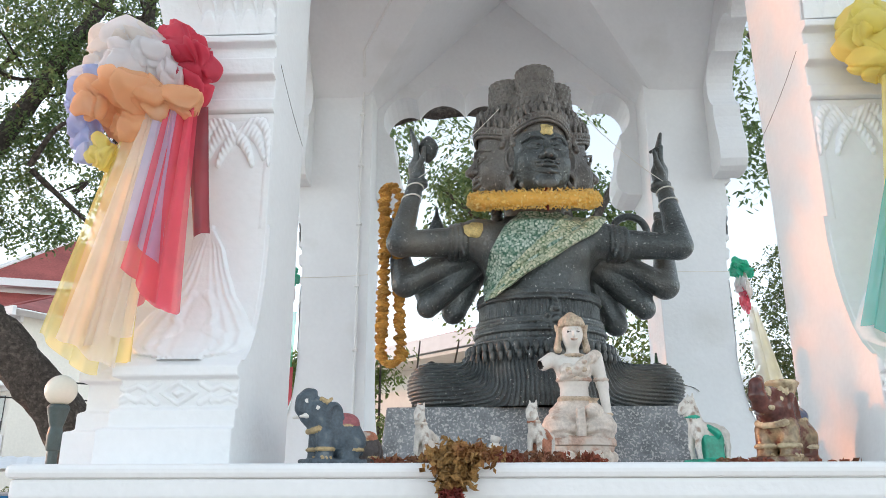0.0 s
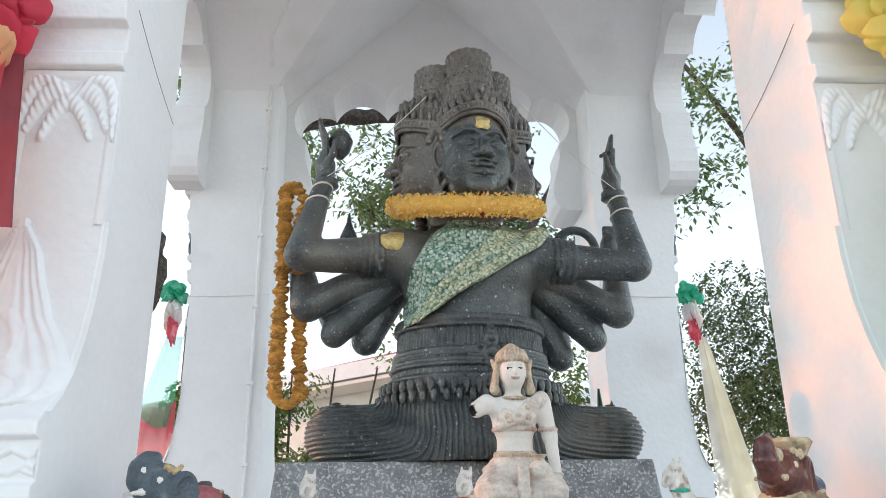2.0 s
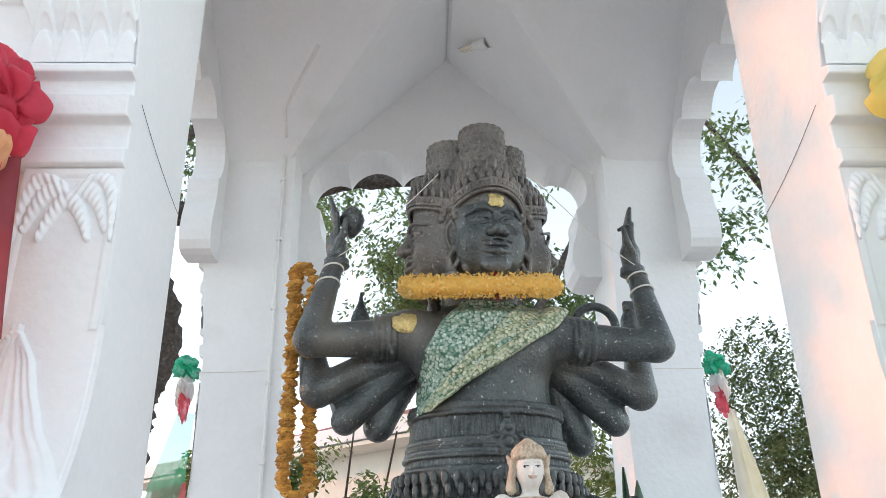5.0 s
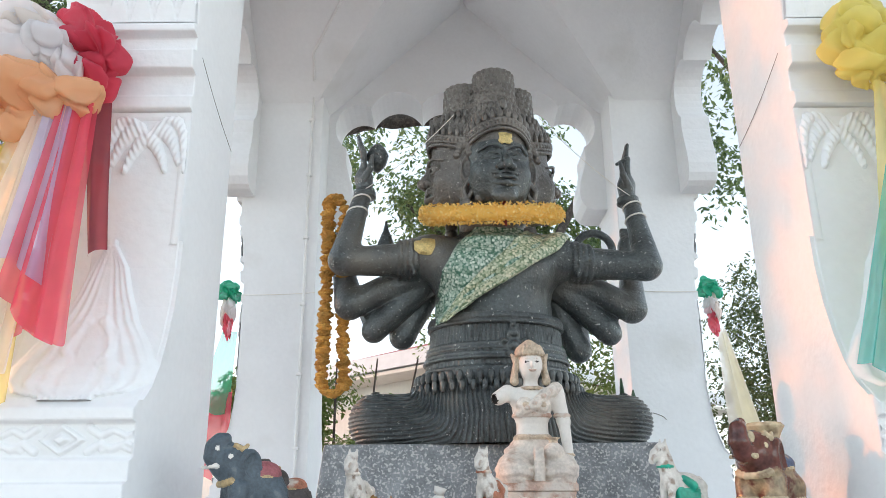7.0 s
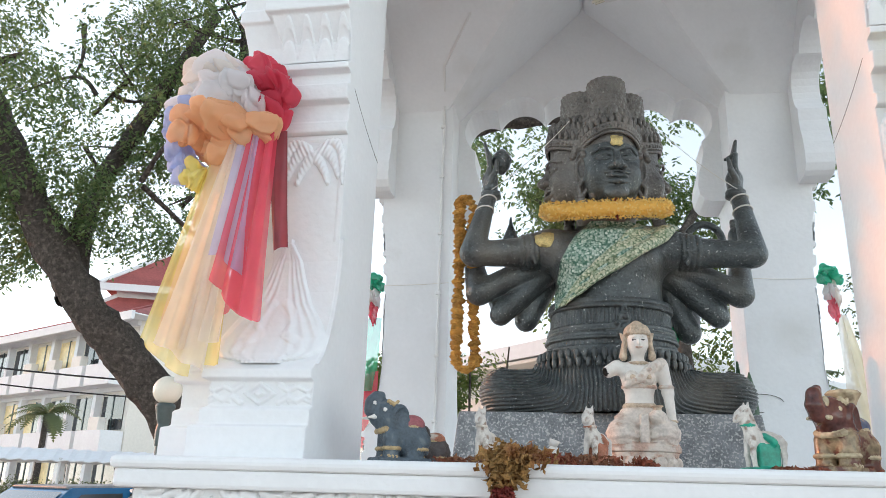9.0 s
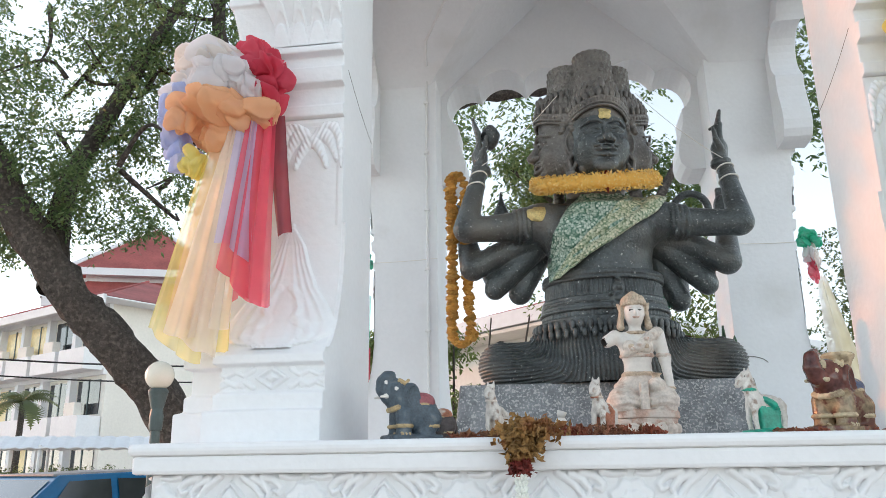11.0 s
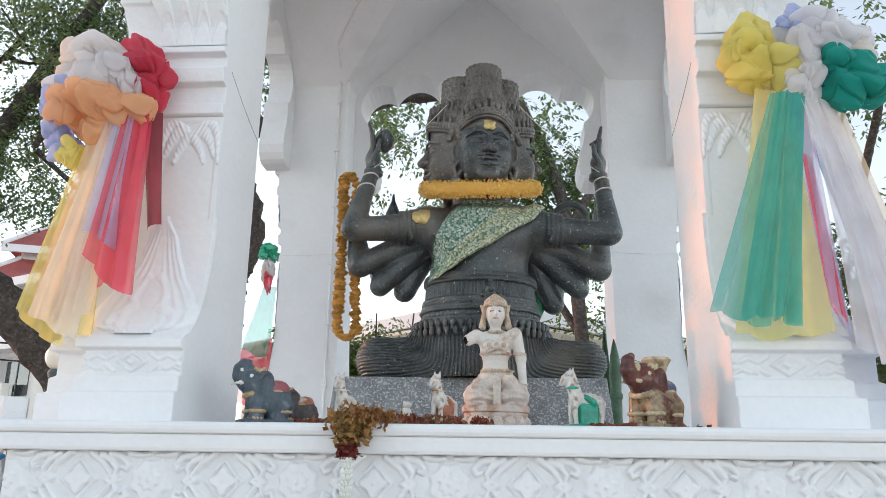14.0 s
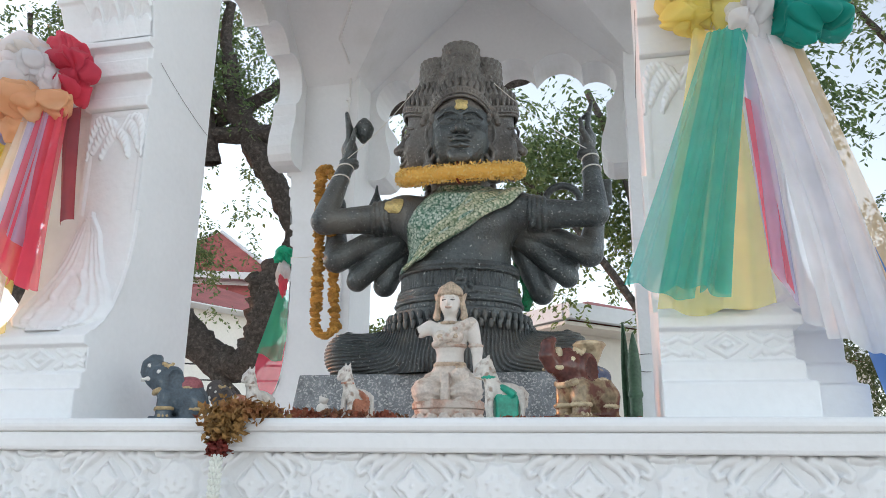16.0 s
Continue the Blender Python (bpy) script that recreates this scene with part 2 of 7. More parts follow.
# ---- modelling by smooth solids: a distance field turned into a mesh ----
class Field:
    """A sampled distance field, for cast and carved figures."""

    def __init__(self, lo, hi, h):
        self.lo, self.h = np.array(lo, np.float32), h
        self.n = tuple(int(math.ceil((b - a) / h)) + 1 for a, b in zip(lo, hi))
        self.f = np.full(self.n, 0.5, np.float32)
        self.m = np.zeros(self.n, np.int8)

    def block(self, lo, hi, pad):
        a = [max(0, int((l - pad - o) / self.h)) for l, o in zip(lo, self.lo)]
        b = [min(n, int((v + pad - o) / self.h) + 2) for v, o, n in zip(hi, self.lo, self.n)]
        if any(q <= p for p, q in zip(a, b)):
            return None
        ax = [self.lo[i] + self.h * np.arange(a[i], b[i], dtype=np.float32) for i in range(3)]
        return tuple(slice(p, q) for p, q in zip(a, b)), ax[0][:, None, None], ax[1][None, :, None], ax[2][None, None, :]

    def put(self, lo, hi, dist, k=0.02, m=0, cut=False):
        r = self.block(lo, hi, 0.03 + k)
        if r is None:
            return
        s, x, y, z = r
        d = (dist(x, y, z) + 0 * (x + y + z)).astype(np.float32)
        f = self.f[s]
        if cut:
            h = np.maximum(k - np.abs(f + d), 0) / max(k, 1e-6)
            self.f[s] = np.maximum(f, -d) + h * h * k / 4
            if m:
                self.m[s] = np.where((-d > f - self.h * 1.5), m, self.m[s])
            return
        self.m[s] = np.where(d < f, m, self.m[s])
        h = np.maximum(k - np.abs(f - d), 0) / max(k, 1e-6)
        self.f[s] = np.minimum(f, d) - h * h * k / 4

    def ell(self, c, r, k=0.02, m=0, cut=False, turn=None, detail=None):
        R = max(r)
        t = np.array(turn.transposed(), np.float32) if turn is not None else None

        def dist(x, y, z):
            x, y, z = x - c[0], y - c[1], z - c[2]
            if t is not None:
                x, y, z = (t[i][0] * x + t[i][1] * y + t[i][2] * z for i in range(3))
            q = np.sqrt((x / r[0]) ** 2 + (y / r[1]) ** 2 + (z / r[2]) ** 2)
            g = np.sqrt((x / r[0] ** 2) ** 2 + (y / r[1] ** 2) ** 2 + (z / r[2] ** 2) ** 2)
            d = q * (q - 1) / np.maximum(g, 1e-5)
            return d + detail(x, y, z) if detail else d
        self.put([v - R for v in c], [v + R for v in c], dist, k, m, cut)

    def cap(self, a, b, ra, rb=None, k=0.02, m=0, cut=False, detail=None):
        rb = ra if rb is None else rb
        a, b = np.array(a, np.float32), np.array(b, np.float32)
        w = b - a
        L = float(w @ w) or 1e-9

        def dist(x, y, z):
            t = np.clip(((x - a[0]) * w[0] + (y - a[1]) * w[1] + (z - a[2]) * w[2]) / L, 0, 1)
            d = np.sqrt((x - a[0] - t * w[0]) ** 2 + (y - a[1] - t * w[1]) ** 2 + (z - a[2] - t * w[2]) ** 2) - (ra + (rb - ra) * t)
            return d + detail(x, y, z) if detail else d
        R = max(ra, rb)
        self.put(np.minimum(a, b) - R, np.maximum(a, b) + R, dist, k, m, cut)

    def path(self, pts, rs, k=0.01, m=0):
        for i in range(len(pts) - 1):
            self.cap(pts[i], pts[i + 1], rs[i], rs[i + 1], k, m)

    def ring(self, c, R, r, k=0.01, m=0, axis=2, sy=1.0):
        def dist(x, y, z):
            p = [x - c[0], y - c[1], z - c[2]]
            h = p.pop(axis)
            return np.sqrt((np.sqrt(p[0] ** 2 + (p[1] / sy) ** 2) - R) ** 2 + h ** 2) - r
        self.put([v - R - r for v in c], [v + R + r for v in c], dist, k, m)

    def lathe(self, c, prof, sx=1.0, sy=1.0, k=0.01, m=0, detail=None):
        """prof: rows of height and radius."""
        zs, rs = [p[0] for p in prof], [p[1] for p in prof]
        R = max(rs)

        def dist(x, y, z):
            x, y, z = (x - c[0]) / sx, (y - c[1]) / sy, z - c[2]
            r = np.interp(z, zs, rs).astype(np.float32)
            q = np.sqrt(x * x + y * y)
            side = (q - r) * min(sx, sy) * 0.9
            if detail:
                side = side + detail(np.arctan2(x, -y), z)
            return np.maximum(side, np.maximum(zs[0] - z, z - zs[-1]))
        self.put((c[0] - R * sx, c[1] - R * sy, c[2] + zs[0]), (c[0] + R * sx, c[1] + R * sy, c[2] + zs[-1]), dist, k, m)

    def box(self, c, half, rnd=0.005, k=0.005, m=0, cut=False):
        def dist(x, y, z):
            q = [np.abs(v - cc) - hh + rnd for v, cc, hh in zip((x, y, z), c, half)]
            out = np.sqrt(sum(np.maximum(v, 0) ** 2 for v in q))
            return out + np.minimum(np.maximum(np.maximum(q[0], q[1]), q[2]), 0) - rnd
        self.put([a - b for a, b in zip(c, half)], [a + b for a, b in zip(c, half)], dist, k, m, cut)

    def mesh(self):
        """Surface nets: points, quads and the quads' material."""
        f, n = self.f, self.n
        ins = f < 0
        cells = np.zeros(tuple(v - 1 for v in n), np.int8)
        cor = [(i, j, k) for i in (0, 1) for j in (0, 1) for k in (0, 1)]
        sl = lambda o: tuple(slice(q, v - 1 + q) for q, v in zip(o, n))
        for o in cor:
            cells += ins[sl(o)]
        I = np.array(np.nonzero((cells > 0) & (cells < 8)))
        idx = np.full(cells.shape, -1, np.int32)
        idx[tuple(I)] = np.arange(I.shape[1])
        vals = {o: f[tuple(I[a] + o[a] for a in range(3))] for o in cor}
        acc, cnt = np.zeros((3, I.shape[1]), np.float32), np.zeros(I.shape[1], np.float32)
        for o in cor:
            for a in range(3):
                if o[a] == 0:
                    p = tuple(1 if b == a else o[b] for b in range(3))
                    va, vb = vals[o], vals[p]
                    on = (va < 0) != (vb < 0)
                    t = np.where(on, va / np.where(on, va - vb, 1), 0)
                    for b in range(3):
                        acc[b] += np.where(on, o[b] + (t if b == a else 0), 0)
                    cnt += on
        pts = (self.lo[:, None] + self.h * (I + acc / np.maximum(cnt, 1))).T
        quads, mats = [], []
        for a in range(3):
            b, c = (a + 1) % 3, (a + 2) % 3
            s0 = [slice(1, v - 1) for v in n]
            s0[a] = slice(0, n[a] - 1)
            s1 = list(s0)
            s1[a] = slice(1, n[a])
            u, v = ins[tuple(s0)], ins[tuple(s1)]
            J = np.array(np.nonzero(u != v))
            flip = u[tuple(J)]
            for d in range(3):
                J[d] += 0 if d == a else 1
            def at(db, dc):
                q = J.copy()
                q[b] -= db
                q[c] -= dc
                return idx[tuple(q)]
            Q = np.stack([at(1, 1), at(0, 1), at(0, 0), at(1, 0)], 1)
            Q[~flip] = Q[~flip][:, ::-1]
            quads.append(Q)
            mats.append(self.m[tuple(J)])
        return pts, np.concatenate(quads), np.concatenate(mats)


def raw_mesh(name, pts, quads, materials, mats=None, smooth=True):
    me = bpy.data.meshes.new(name)
    me.vertices.add(len(pts))
    me.vertices.foreach_set("co", np.asarray(pts, np.float32).ravel())
    k = quads.shape[1]
    me.loops.add(quads.size)
    me.loops.foreach_set("vertex_index", quads.astype(np.int32).ravel())
    me.polygons.add(len(quads))
    me.polygons.foreach_set("loop_start", np.arange(0, quads.size, k, dtype=np.int32))
    me.polygons.foreach_set("loop_total", np.full(len(quads), k, np.int32))
    for m in (materials if isinstance(materials, (list, tuple)) else [materials]):
        me.materials.append(m)
    if mats is not None:
        me.polygons.foreach_set("material_index", mats.astype(np.int32))
    if smooth:
        me.polygons.foreach_set("use_smooth", np.ones(len(quads), bool))
    me.update(calc_edges=True)
    me.validate()
    return me


def figure(name, fields, materials, m, label, category, group=""):
    """One mesh from one or more fields, at the pose m."""
    P, Q, M, base = [], [], [], 0
    for fl in fields:
        p, q, mm = fl.mesh()
        P.append(p)
        Q.append(q + base)
        M.append(mm)
        base += len(p)
    ob = new(name, raw_mesh(name, np.concatenate(P), np.concatenate(Q), materials, np.concatenate(M)))
    ob.matrix_world = m
    return tagged(ob, label, category, group)

# ---- helpers of this scene ----
def part(name, bm, material, parent=None, label="", smooth=False):
    me = bpy.data.meshes.new(name)
    if isinstance(bm, bmesh.types.BMesh):
        bm.to_mesh(me)
        bm.free()
    else:
        me.from_pydata(bm[0], [], bm[1])
    for m in (material if isinstance(material, (list, tuple)) else [material]):
        me.materials.append(m)
    if smooth:
        me.polygons.foreach_set("use_smooth", [True] * len(me.polygons))
    ob = new(name, me)
    if parent:
        ob.parent = parent
    if label:
        ob["label"] = label
    return ob


def thing(name, label, category, m=None, group="", kind=""):
    e = new(name)
    e.empty_display_size = 0.05
    if m is not None:
        e.matrix_world = m
    return tagged(e, label, category, group, kind)


def box(x0, x1, y0, y1, z0, z1, bev=0.0, bm=None):
    bm = bm or bmesh.new()
    r = bmesh.ops.create_cube(bm, size=1, matrix=Matrix.Translation(((x0 + x1) / 2, (y0 + y1) / 2, (z0 + z1) / 2)) @ Matrix.Diagonal((x1 - x0, y1 - y0, z1 - z0, 1)))
    if bev:
        edges = list({e for v in r["verts"] for e in v.link_edges})
        bmesh.ops.bevel(bm, geom=edges, offset=bev, segments=2, affect="EDGES", profile=0.5)
    return bm


# ---- ground ----
FLOOR = 1.61          # the shrine's floor
CX, CY = 0.18, 3.24   # the shrine's axis
bm = bmesh.new()
bmesh.ops.create_grid(bm, x_segments=2, y_segments=2, size=400)
tagged(part("ground", bm, GROUND), "pale worn concrete forecourt round the shrine", "ground", kind="structure")

# ---- shrine ----
shrine = thing("shrine_pavilion", "white plastered four-column shrine pavilion with moulded ornament", "shrine", kind="structure")

HALF = 0.777          # axis to the inner faces of the columns
BASE = 1.24           # axis to the edge of the base


def smooth_step(a, b, v):
    t = np.clip((v - a) / (b - a), 0, 1)
    return t * t * (3 - 2 * t)


def near_path(s, z, pts, r0, r1):
    """Roundness of a relief stroke that runs along pts and narrows from r0 to r1."""
    best = np.zeros_like(s)
    n = len(pts) - 1
    for i in range(n):
        (ax, az), (bx, bz) = pts[i], pts[i + 1]
        wx, wz = bx - ax, bz - az
        t = np.clip(((s - ax) * wx + (z - az) * wz) / (wx * wx + wz * wz), 0, 1)
        d = np.hypot(s - ax - t * wx, z - az - t * wz)
        r = r0 + (r1 - r0) * (i + t) / n
        best = np.maximum(best, np.sqrt(np.clip(1 - (d / r) ** 2, 0, 1)))
    return best


# base mouldings: coping, frieze bed, lower step, body
def ring_prism(half, z0, z1, bev):
    return box(CX - half + 0.225, CX + half - 0.225, CY - half, CY + half, z0, z1, bev)


tagged(part("base_body", ring_prism(BASE + 0.10, 0.0, 1.27, 0.01), WHITE, shrine), kind="")
part("base_step", ring_prism(BASE + 0.235, 1.27, 1.385, 0.012), WHITE, shrine)
part("frieze_bed", ring_prism(BASE + 0.185, 1.385, 1.532, 0.004), WHITE, shrine)
part("coping_lower", ring_prism(BASE + 0.225, 1.532, 1.579, 0.010), WHITE, shrine)
part("coping_upper", ring_prism(BASE + 0.235, 1.578, FLOOR, 0.012), WHITE, shrine)

# carved frieze: flower, diamond and scrolls, one panel for each repeat
PITCH = 0.397


def frieze_height(s, z):
    """s over one repeat about the diamond, z about the panel's middle line."""
    a = np.abs(s)
    h = np.zeros_like(s)
    d = a / 0.054 + np.abs(z) / 0.060                      # diamond
    h = np.maximum(h, 0.011 * smooth_step(1.0, 0.93, d) - 0.006 * smooth_step(0.80, 0.74, d))
    th = np.arctan2(z, a)
    r = np.hypot(a, z)
    h = np.maximum(h, 0.015 * smooth_step(0.034, 0.026, r * (1 + 0.22 * np.cos(4 * th + math.pi))))
    h = np.maximum(h, 0.018 * np.sqrt(np.clip(1 - (r / 0.010) ** 2, 0, 1)))
    e = a - PITCH / 2                                      # flower at the joint of two repeats
    r2, t2 = np.hypot(e, z), np.arctan2(z, e)
    h = np.maximum(h, 0.013 * smooth_step(0.056, 0.046, r2 * (1 + 0.07 * np.cos(8 * t2))))
    h = np.maximum(h, 0.017 * smooth_step(0.030, 0.024, r2 * (1 + 0.12 * np.cos(8 * t2))))
    h = np.maximum(h, 0.021 * np.sqrt(np.clip(1 - (r2 / 0.011) ** 2, 0, 1)))
    up = np.abs(z)
    for pts, r0, r1 in (
        ([(0.03, 0.068), (0.065, 0.040), (0.095, 0.004), (0.128, -0.012)], 0.010, 0.006),
        ([(0.060, 0.062), (0.085, 0.050), (0.103, 0.028), (0.098, 0.012)], 0.013, 0.005),
        ([(0.085, 0.066), (0.115, 0.058), (0.135, 0.040), (0.128, 0.026), (0.116, 0.032)], 0.012, 0.006),
        ([(0.135, 0.068), (0.160, 0.062), (0.185, 0.064)], 0.010, 0.006),
        ([(0.075, 0.0), (0.095, 0.012), (0.112, 0.0)], 0.008, 0.006),
    ):
        h = np.maximum(h, 0.012 * near_path(a, up, pts, r0, r1))
    return h


def plate(w, z0, z1, fn, step, place, min_h=0.0):
    """A carved plate: its front from the relief fn(s, z); place turns (s, depth, z) into the world."""
    ns, nz = max(2, int(w / step)), max(2, int((z1 - z0) / step))
    s, z = np.meshgrid(np.linspace(-w / 2, w / 2, ns + 1), np.linspace(z0, z1, nz + 1), indexing="ij")
    h = fn(s, z)
    pts = [place(float(a), float(b), float(c)) for a, b, c in zip(s.ravel(), h.ravel(), z.ravel())]
    i = np.arange((ns + 1) * (nz + 1)).reshape(ns + 1, nz + 1)
    q = np.stack([i[:-1, :-1], i[1:, :-1], i[1:, 1:], i[:-1, 1:]], -1).reshape(-1, 4)
    return np.array(pts), q


FZ = 1.4585
wear = lambda s, z: 0.0012 * np.sin(s * 61 + z * 43) * np.sin(z * 77 - s * 19)
fp, fq = plate(PITCH, -0.073, 0.073, lambda s, z: 1.3 * frieze_height(s, z) + wear(s, z) - 0.001, 0.0032, lambda s, h, z: (s, -h, z))
frieze_mesh = raw_mesh("frieze_panel", fp, fq, WHITE)
F0 = 0.388 - 3 * PITCH
front = CY - BASE - 0.185
for i in range(7):
    ob = new("frieze_panel", frieze_mesh)
    ob.parent, ob.location = shrine, (F0 + PITCH * i, front - 0.001, FZ)
for i in range(7):                                       # the side towards the tree
    ob = new("frieze_panel", frieze_mesh)
    ob.parent, ob.location, ob.rotation_euler = shrine, (CX - BASE + 0.225 - 0.186, front + PITCH * (i + 0.5), FZ), (0, 0, radians(-90))

# columns: a redented shaft lofted through its mouldings
LEVELS = [  # height, reach, corner, pilaster width
    (1.61, .545, .46, .335), (1.694, .545, .46, .335), (1.700, .525, .44, .316), (1.742, .525, .44, .316), (1.750, .508, .425, .300), (1.818, .508, .425, .300),
    (1.824, .532, .445, .318), (1.848, .532, .445, .318), (1.858, .518, .43, .305), (1.90, .470, .40, .285), (1.95, .435, .382, .265), (2.02, .405, .368, .245),
    (2.10, .382, .358, .228), (2.20, .368, .35, .212), (2.620, .368, .35, .212), (2.626, .388, .36, .232), (2.660, .388, .36, .232), (2.668, .372, .352, .216),
    (2.728, .372, .352, .216), (2.734, .402, .37, .244), (2.786, .410, .375, .250), (2.792, .385, .36, .226), (2.832, .385, .36, .226), (2.838, .415, .38, .255),
    (2.860, .415, .38, .255), (2.868, .392, .365, .232), (2.95, .405, .372, .240), (3.035, .440, .39, .272), (3.042, .458, .40, .290), (3.085, .458, .40, .290),
    (3.092, .440, .392, .275), (3.165, .440, .392, .275), (3.172, .475, .42, .305), (3.225, .475, .42, .305), (3.232, .505, .44, .33), (3.31, .505, .44, .33),
    (3.318, .45, .42, .30), (3.95, .45, .42, .30)]
REACH = lambda z: float(np.interp(z, [l[0] for l in LEVELS], [l[1] for l in LEVELS]))

CORNER = lambda z: float(np.interp(z, [l[0] for l in LEVELS], [l[2] for l in LEVELS]))


def column(sx, sy):
    """sx, sy: which corner of the square. u runs out along x, v out along y from the inner corner."""
    W = lambda u, v, z: (CX + sx * (HALF + u), CY + sy * (0.81 + v), z)
    bm = bmesh.new()
    rings = []
    for z, V, c, w in LEVELS:
        rings.append([bm.verts.new(W(u, v, z)) for u, v in ((0, 0), (c + 0.012, 0), (c + 0.012, w), (c, w), (c, c), (w, c), (w, V), (0, V))])
    for a, b in zip(rings, rings[1:]):
        for i in range(8):
            bm.faces.new((a[i], a[(i + 1) % 8], b[(i + 1) % 8], b[i]))
    bm.faces.new(rings[0][::-1])
    bm.faces.new(rings[-1])
    bmesh.ops.recalc_face_normals(bm, faces=bm.faces)
    col = part("column", bm, WHITE, shrine)
    mod = col.modifiers.new("edges", "BEVEL")
    mod.width, mod.segments, mod.limit_method, mod.angle_limit = 0.004, 2, "ANGLE", radians(25)

    def on_face(name, mid, w, z0, z1, fn, step, label=""):
        for side in (0, 1):
            if sy > 0 and side == 0:
                continue            # the far columns turn these faces away
            place = (lambda s, h, z: W(mid + s, REACH(z) + h, z)) if side == 0 else (lambda s, h, z: W(CORNER(z) + 0.012 + h, mid + s, z))
            p, q = plate(w, z0, z1, fn, step, place)
            ob = new(name, raw_mesh(name, p, q, WHITE))
            ob.parent = col
            if label:
                ob["label"] = label

    def lozenge(s, z):
        z = z - 1.784
        a = np.abs(s)
        d = a / 0.052 + np.abs(z) / 0.034
        h = 0.012 * smooth_step(1.02, 0.9, d) - 0.007 * smooth_step(0.70, 0.6, d) + 0.012 * smooth_step(0.36, 0.26, d)
        for sg in (-1, 1):
            h = np.maximum(h, 0.010 * near_path(a, z * sg, [(0.055, 0.024), (0.080, 0.008), (0.105, 0.020), (0.135, 0.006), (0.150, 0.014)], 0.009, 0.006))
        h = np.maximum(h, 0.008 * near_path(a, z, [(0.085, -0.020), (0.12, -0.012), (0.15, -0.024)], 0.008, 0.005))
        return h - 0.001

    def leaf(s, z):
        hw = np.interp(z, [1.872, 1.885, 1.91, 1.95, 2.0, 2.06, 2.13, 2.20, 2.26], [0.06, 0.130, 0.165, 0.168, 0.140, 0.098, 0.068, 0.046, 0.01])
        r = np.abs(s) / np.maximum(hw, 1e-4)
        veins = 0.0026 * np.sin(26 * r ** 1.3 + 22 * (z - 1.9)) * smooth_step(0.95, 0.8, r) * smooth_step(0.1, 0.25, r)
        curl = np.maximum(near_path(np.abs(s), z, [(0.02, 2.06), (0.045, 2.03), (0.055, 1.99), (0.035, 1.97)], 0.014, 0.008), near_path(np.abs(s), z, [(0.04, 1.96), (0.085, 1.935), (0.10, 1.905), (0.07, 1.90)], 0.016, 0.008))
        return 0.016 * smooth_step(1.0, 0.86, r) + veins + 0.006 * curl - 0.002

    def drop_leaves(s, z):
        a, z = np.abs(s), z - 2.555
        h = 0.014 * near_path(a, z, [(0.004, -0.005), (0.022, 0.012), (0.040, 0.036), (0.058, 0.040)], 0.012, 0.014)
        h = np.maximum(h, 0.013 * near_path(a, z, [(0.034, 0.014), (0.052, 0.0), (0.068, -0.03), (0.084, -0.08)], 0.028, 0.008))
        h = np.maximum(h, 0.014 * near_path(a, z, [(0.072, 0.035), (0.088, 0.005), (0.095, -0.045), (0.099, -0.105)], 0.018, 0.005))
        h = np.maximum(h, 0.015 * near_path(a, z, [(0.003, -0.008), (0.022, -0.030), (0.040, -0.066), (0.050, -0.100)], 0.022, 0.007))
        return h + 0.002 * np.sin(a * 420 - z * 200) * (h > 0.004) - 0.001

    def border(s, z):
        e = np.minimum(0.104 - np.abs(s), np.minimum(z - 2.0, 2.618 - z))
        return 0.006 * smooth_step(0.022, 0.016, e) - 0.001 - 0.006 * smooth_step(0.30, 0.2, z - 2.0) * (z < 2.25)

    def petals(s, z):
        t = (z - 2.872) / 0.163
        u = np.abs(((s / 0.062) % 1.0) - 0.5) * 2
        tip = np.clip(1 - u ** 2.2, 0, 1)
        h = 0.012 * smooth_step(-0.04, 0.05, tip * 0.9 - t + 0.05) - 0.006 * smooth_step(0.0, 0.06, tip * 0.72 - t) + 0.007 * smooth_step(0.0, 0.06, tip * 0.5 - t)
        low = np.abs((((s / 0.062) + 0.5) % 1.0) - 0.5) * 2
        return np.maximum(h, 0.010 * smooth_step(0.0, 0.06, (1 - low ** 2) * 0.42 - t)) - 0.001

    def top_lozenge(s, z):
        z = z - 3.128
        d = np.abs(s) / 0.05 + np.abs(z) / 0.032
        h = 0.010 * smooth_step(1.02, 0.9, d) - 0.006 * smooth_step(0.70, 0.6, d) + 0.009 * smooth_step(0.36, 0.26, d)
        return np.maximum(h, 0.008 * near_path(np.abs(s), np.abs(z), [(0.06, 0.02), (0.085, 0.006), (0.12, 0.022)], 0.008, 0.006)) - 0.001

    fine = 0.0028 if sy < 0 else 0.005
    on_face("lozenge_relief", 0.150, 0.296, 1.751, 1.817, lozenge, fine)
    on_face("leaf_relief", 0.158, 0.335, 1.866, 2.27, leaf, fine * 1.2)
    on_face("panel_border", 0.106, 0.208, 2.26, 2.618, border, 0.005)
    on_face("drop_leaf_relief", 0.106, 0.206, 2.435, 2.612, drop_leaves, fine)
    on_face("lotus_petals", 0.118, 0.225, 2.870, 3.034, petals, fine)
    on_face("lozenge_relief", 0.138, 0.27, 3.094, 3.163, top_lozenge, fine)
    return col


for sx in (-1, 1):
    for sy in (-1, 1):
        column(sx, sy)


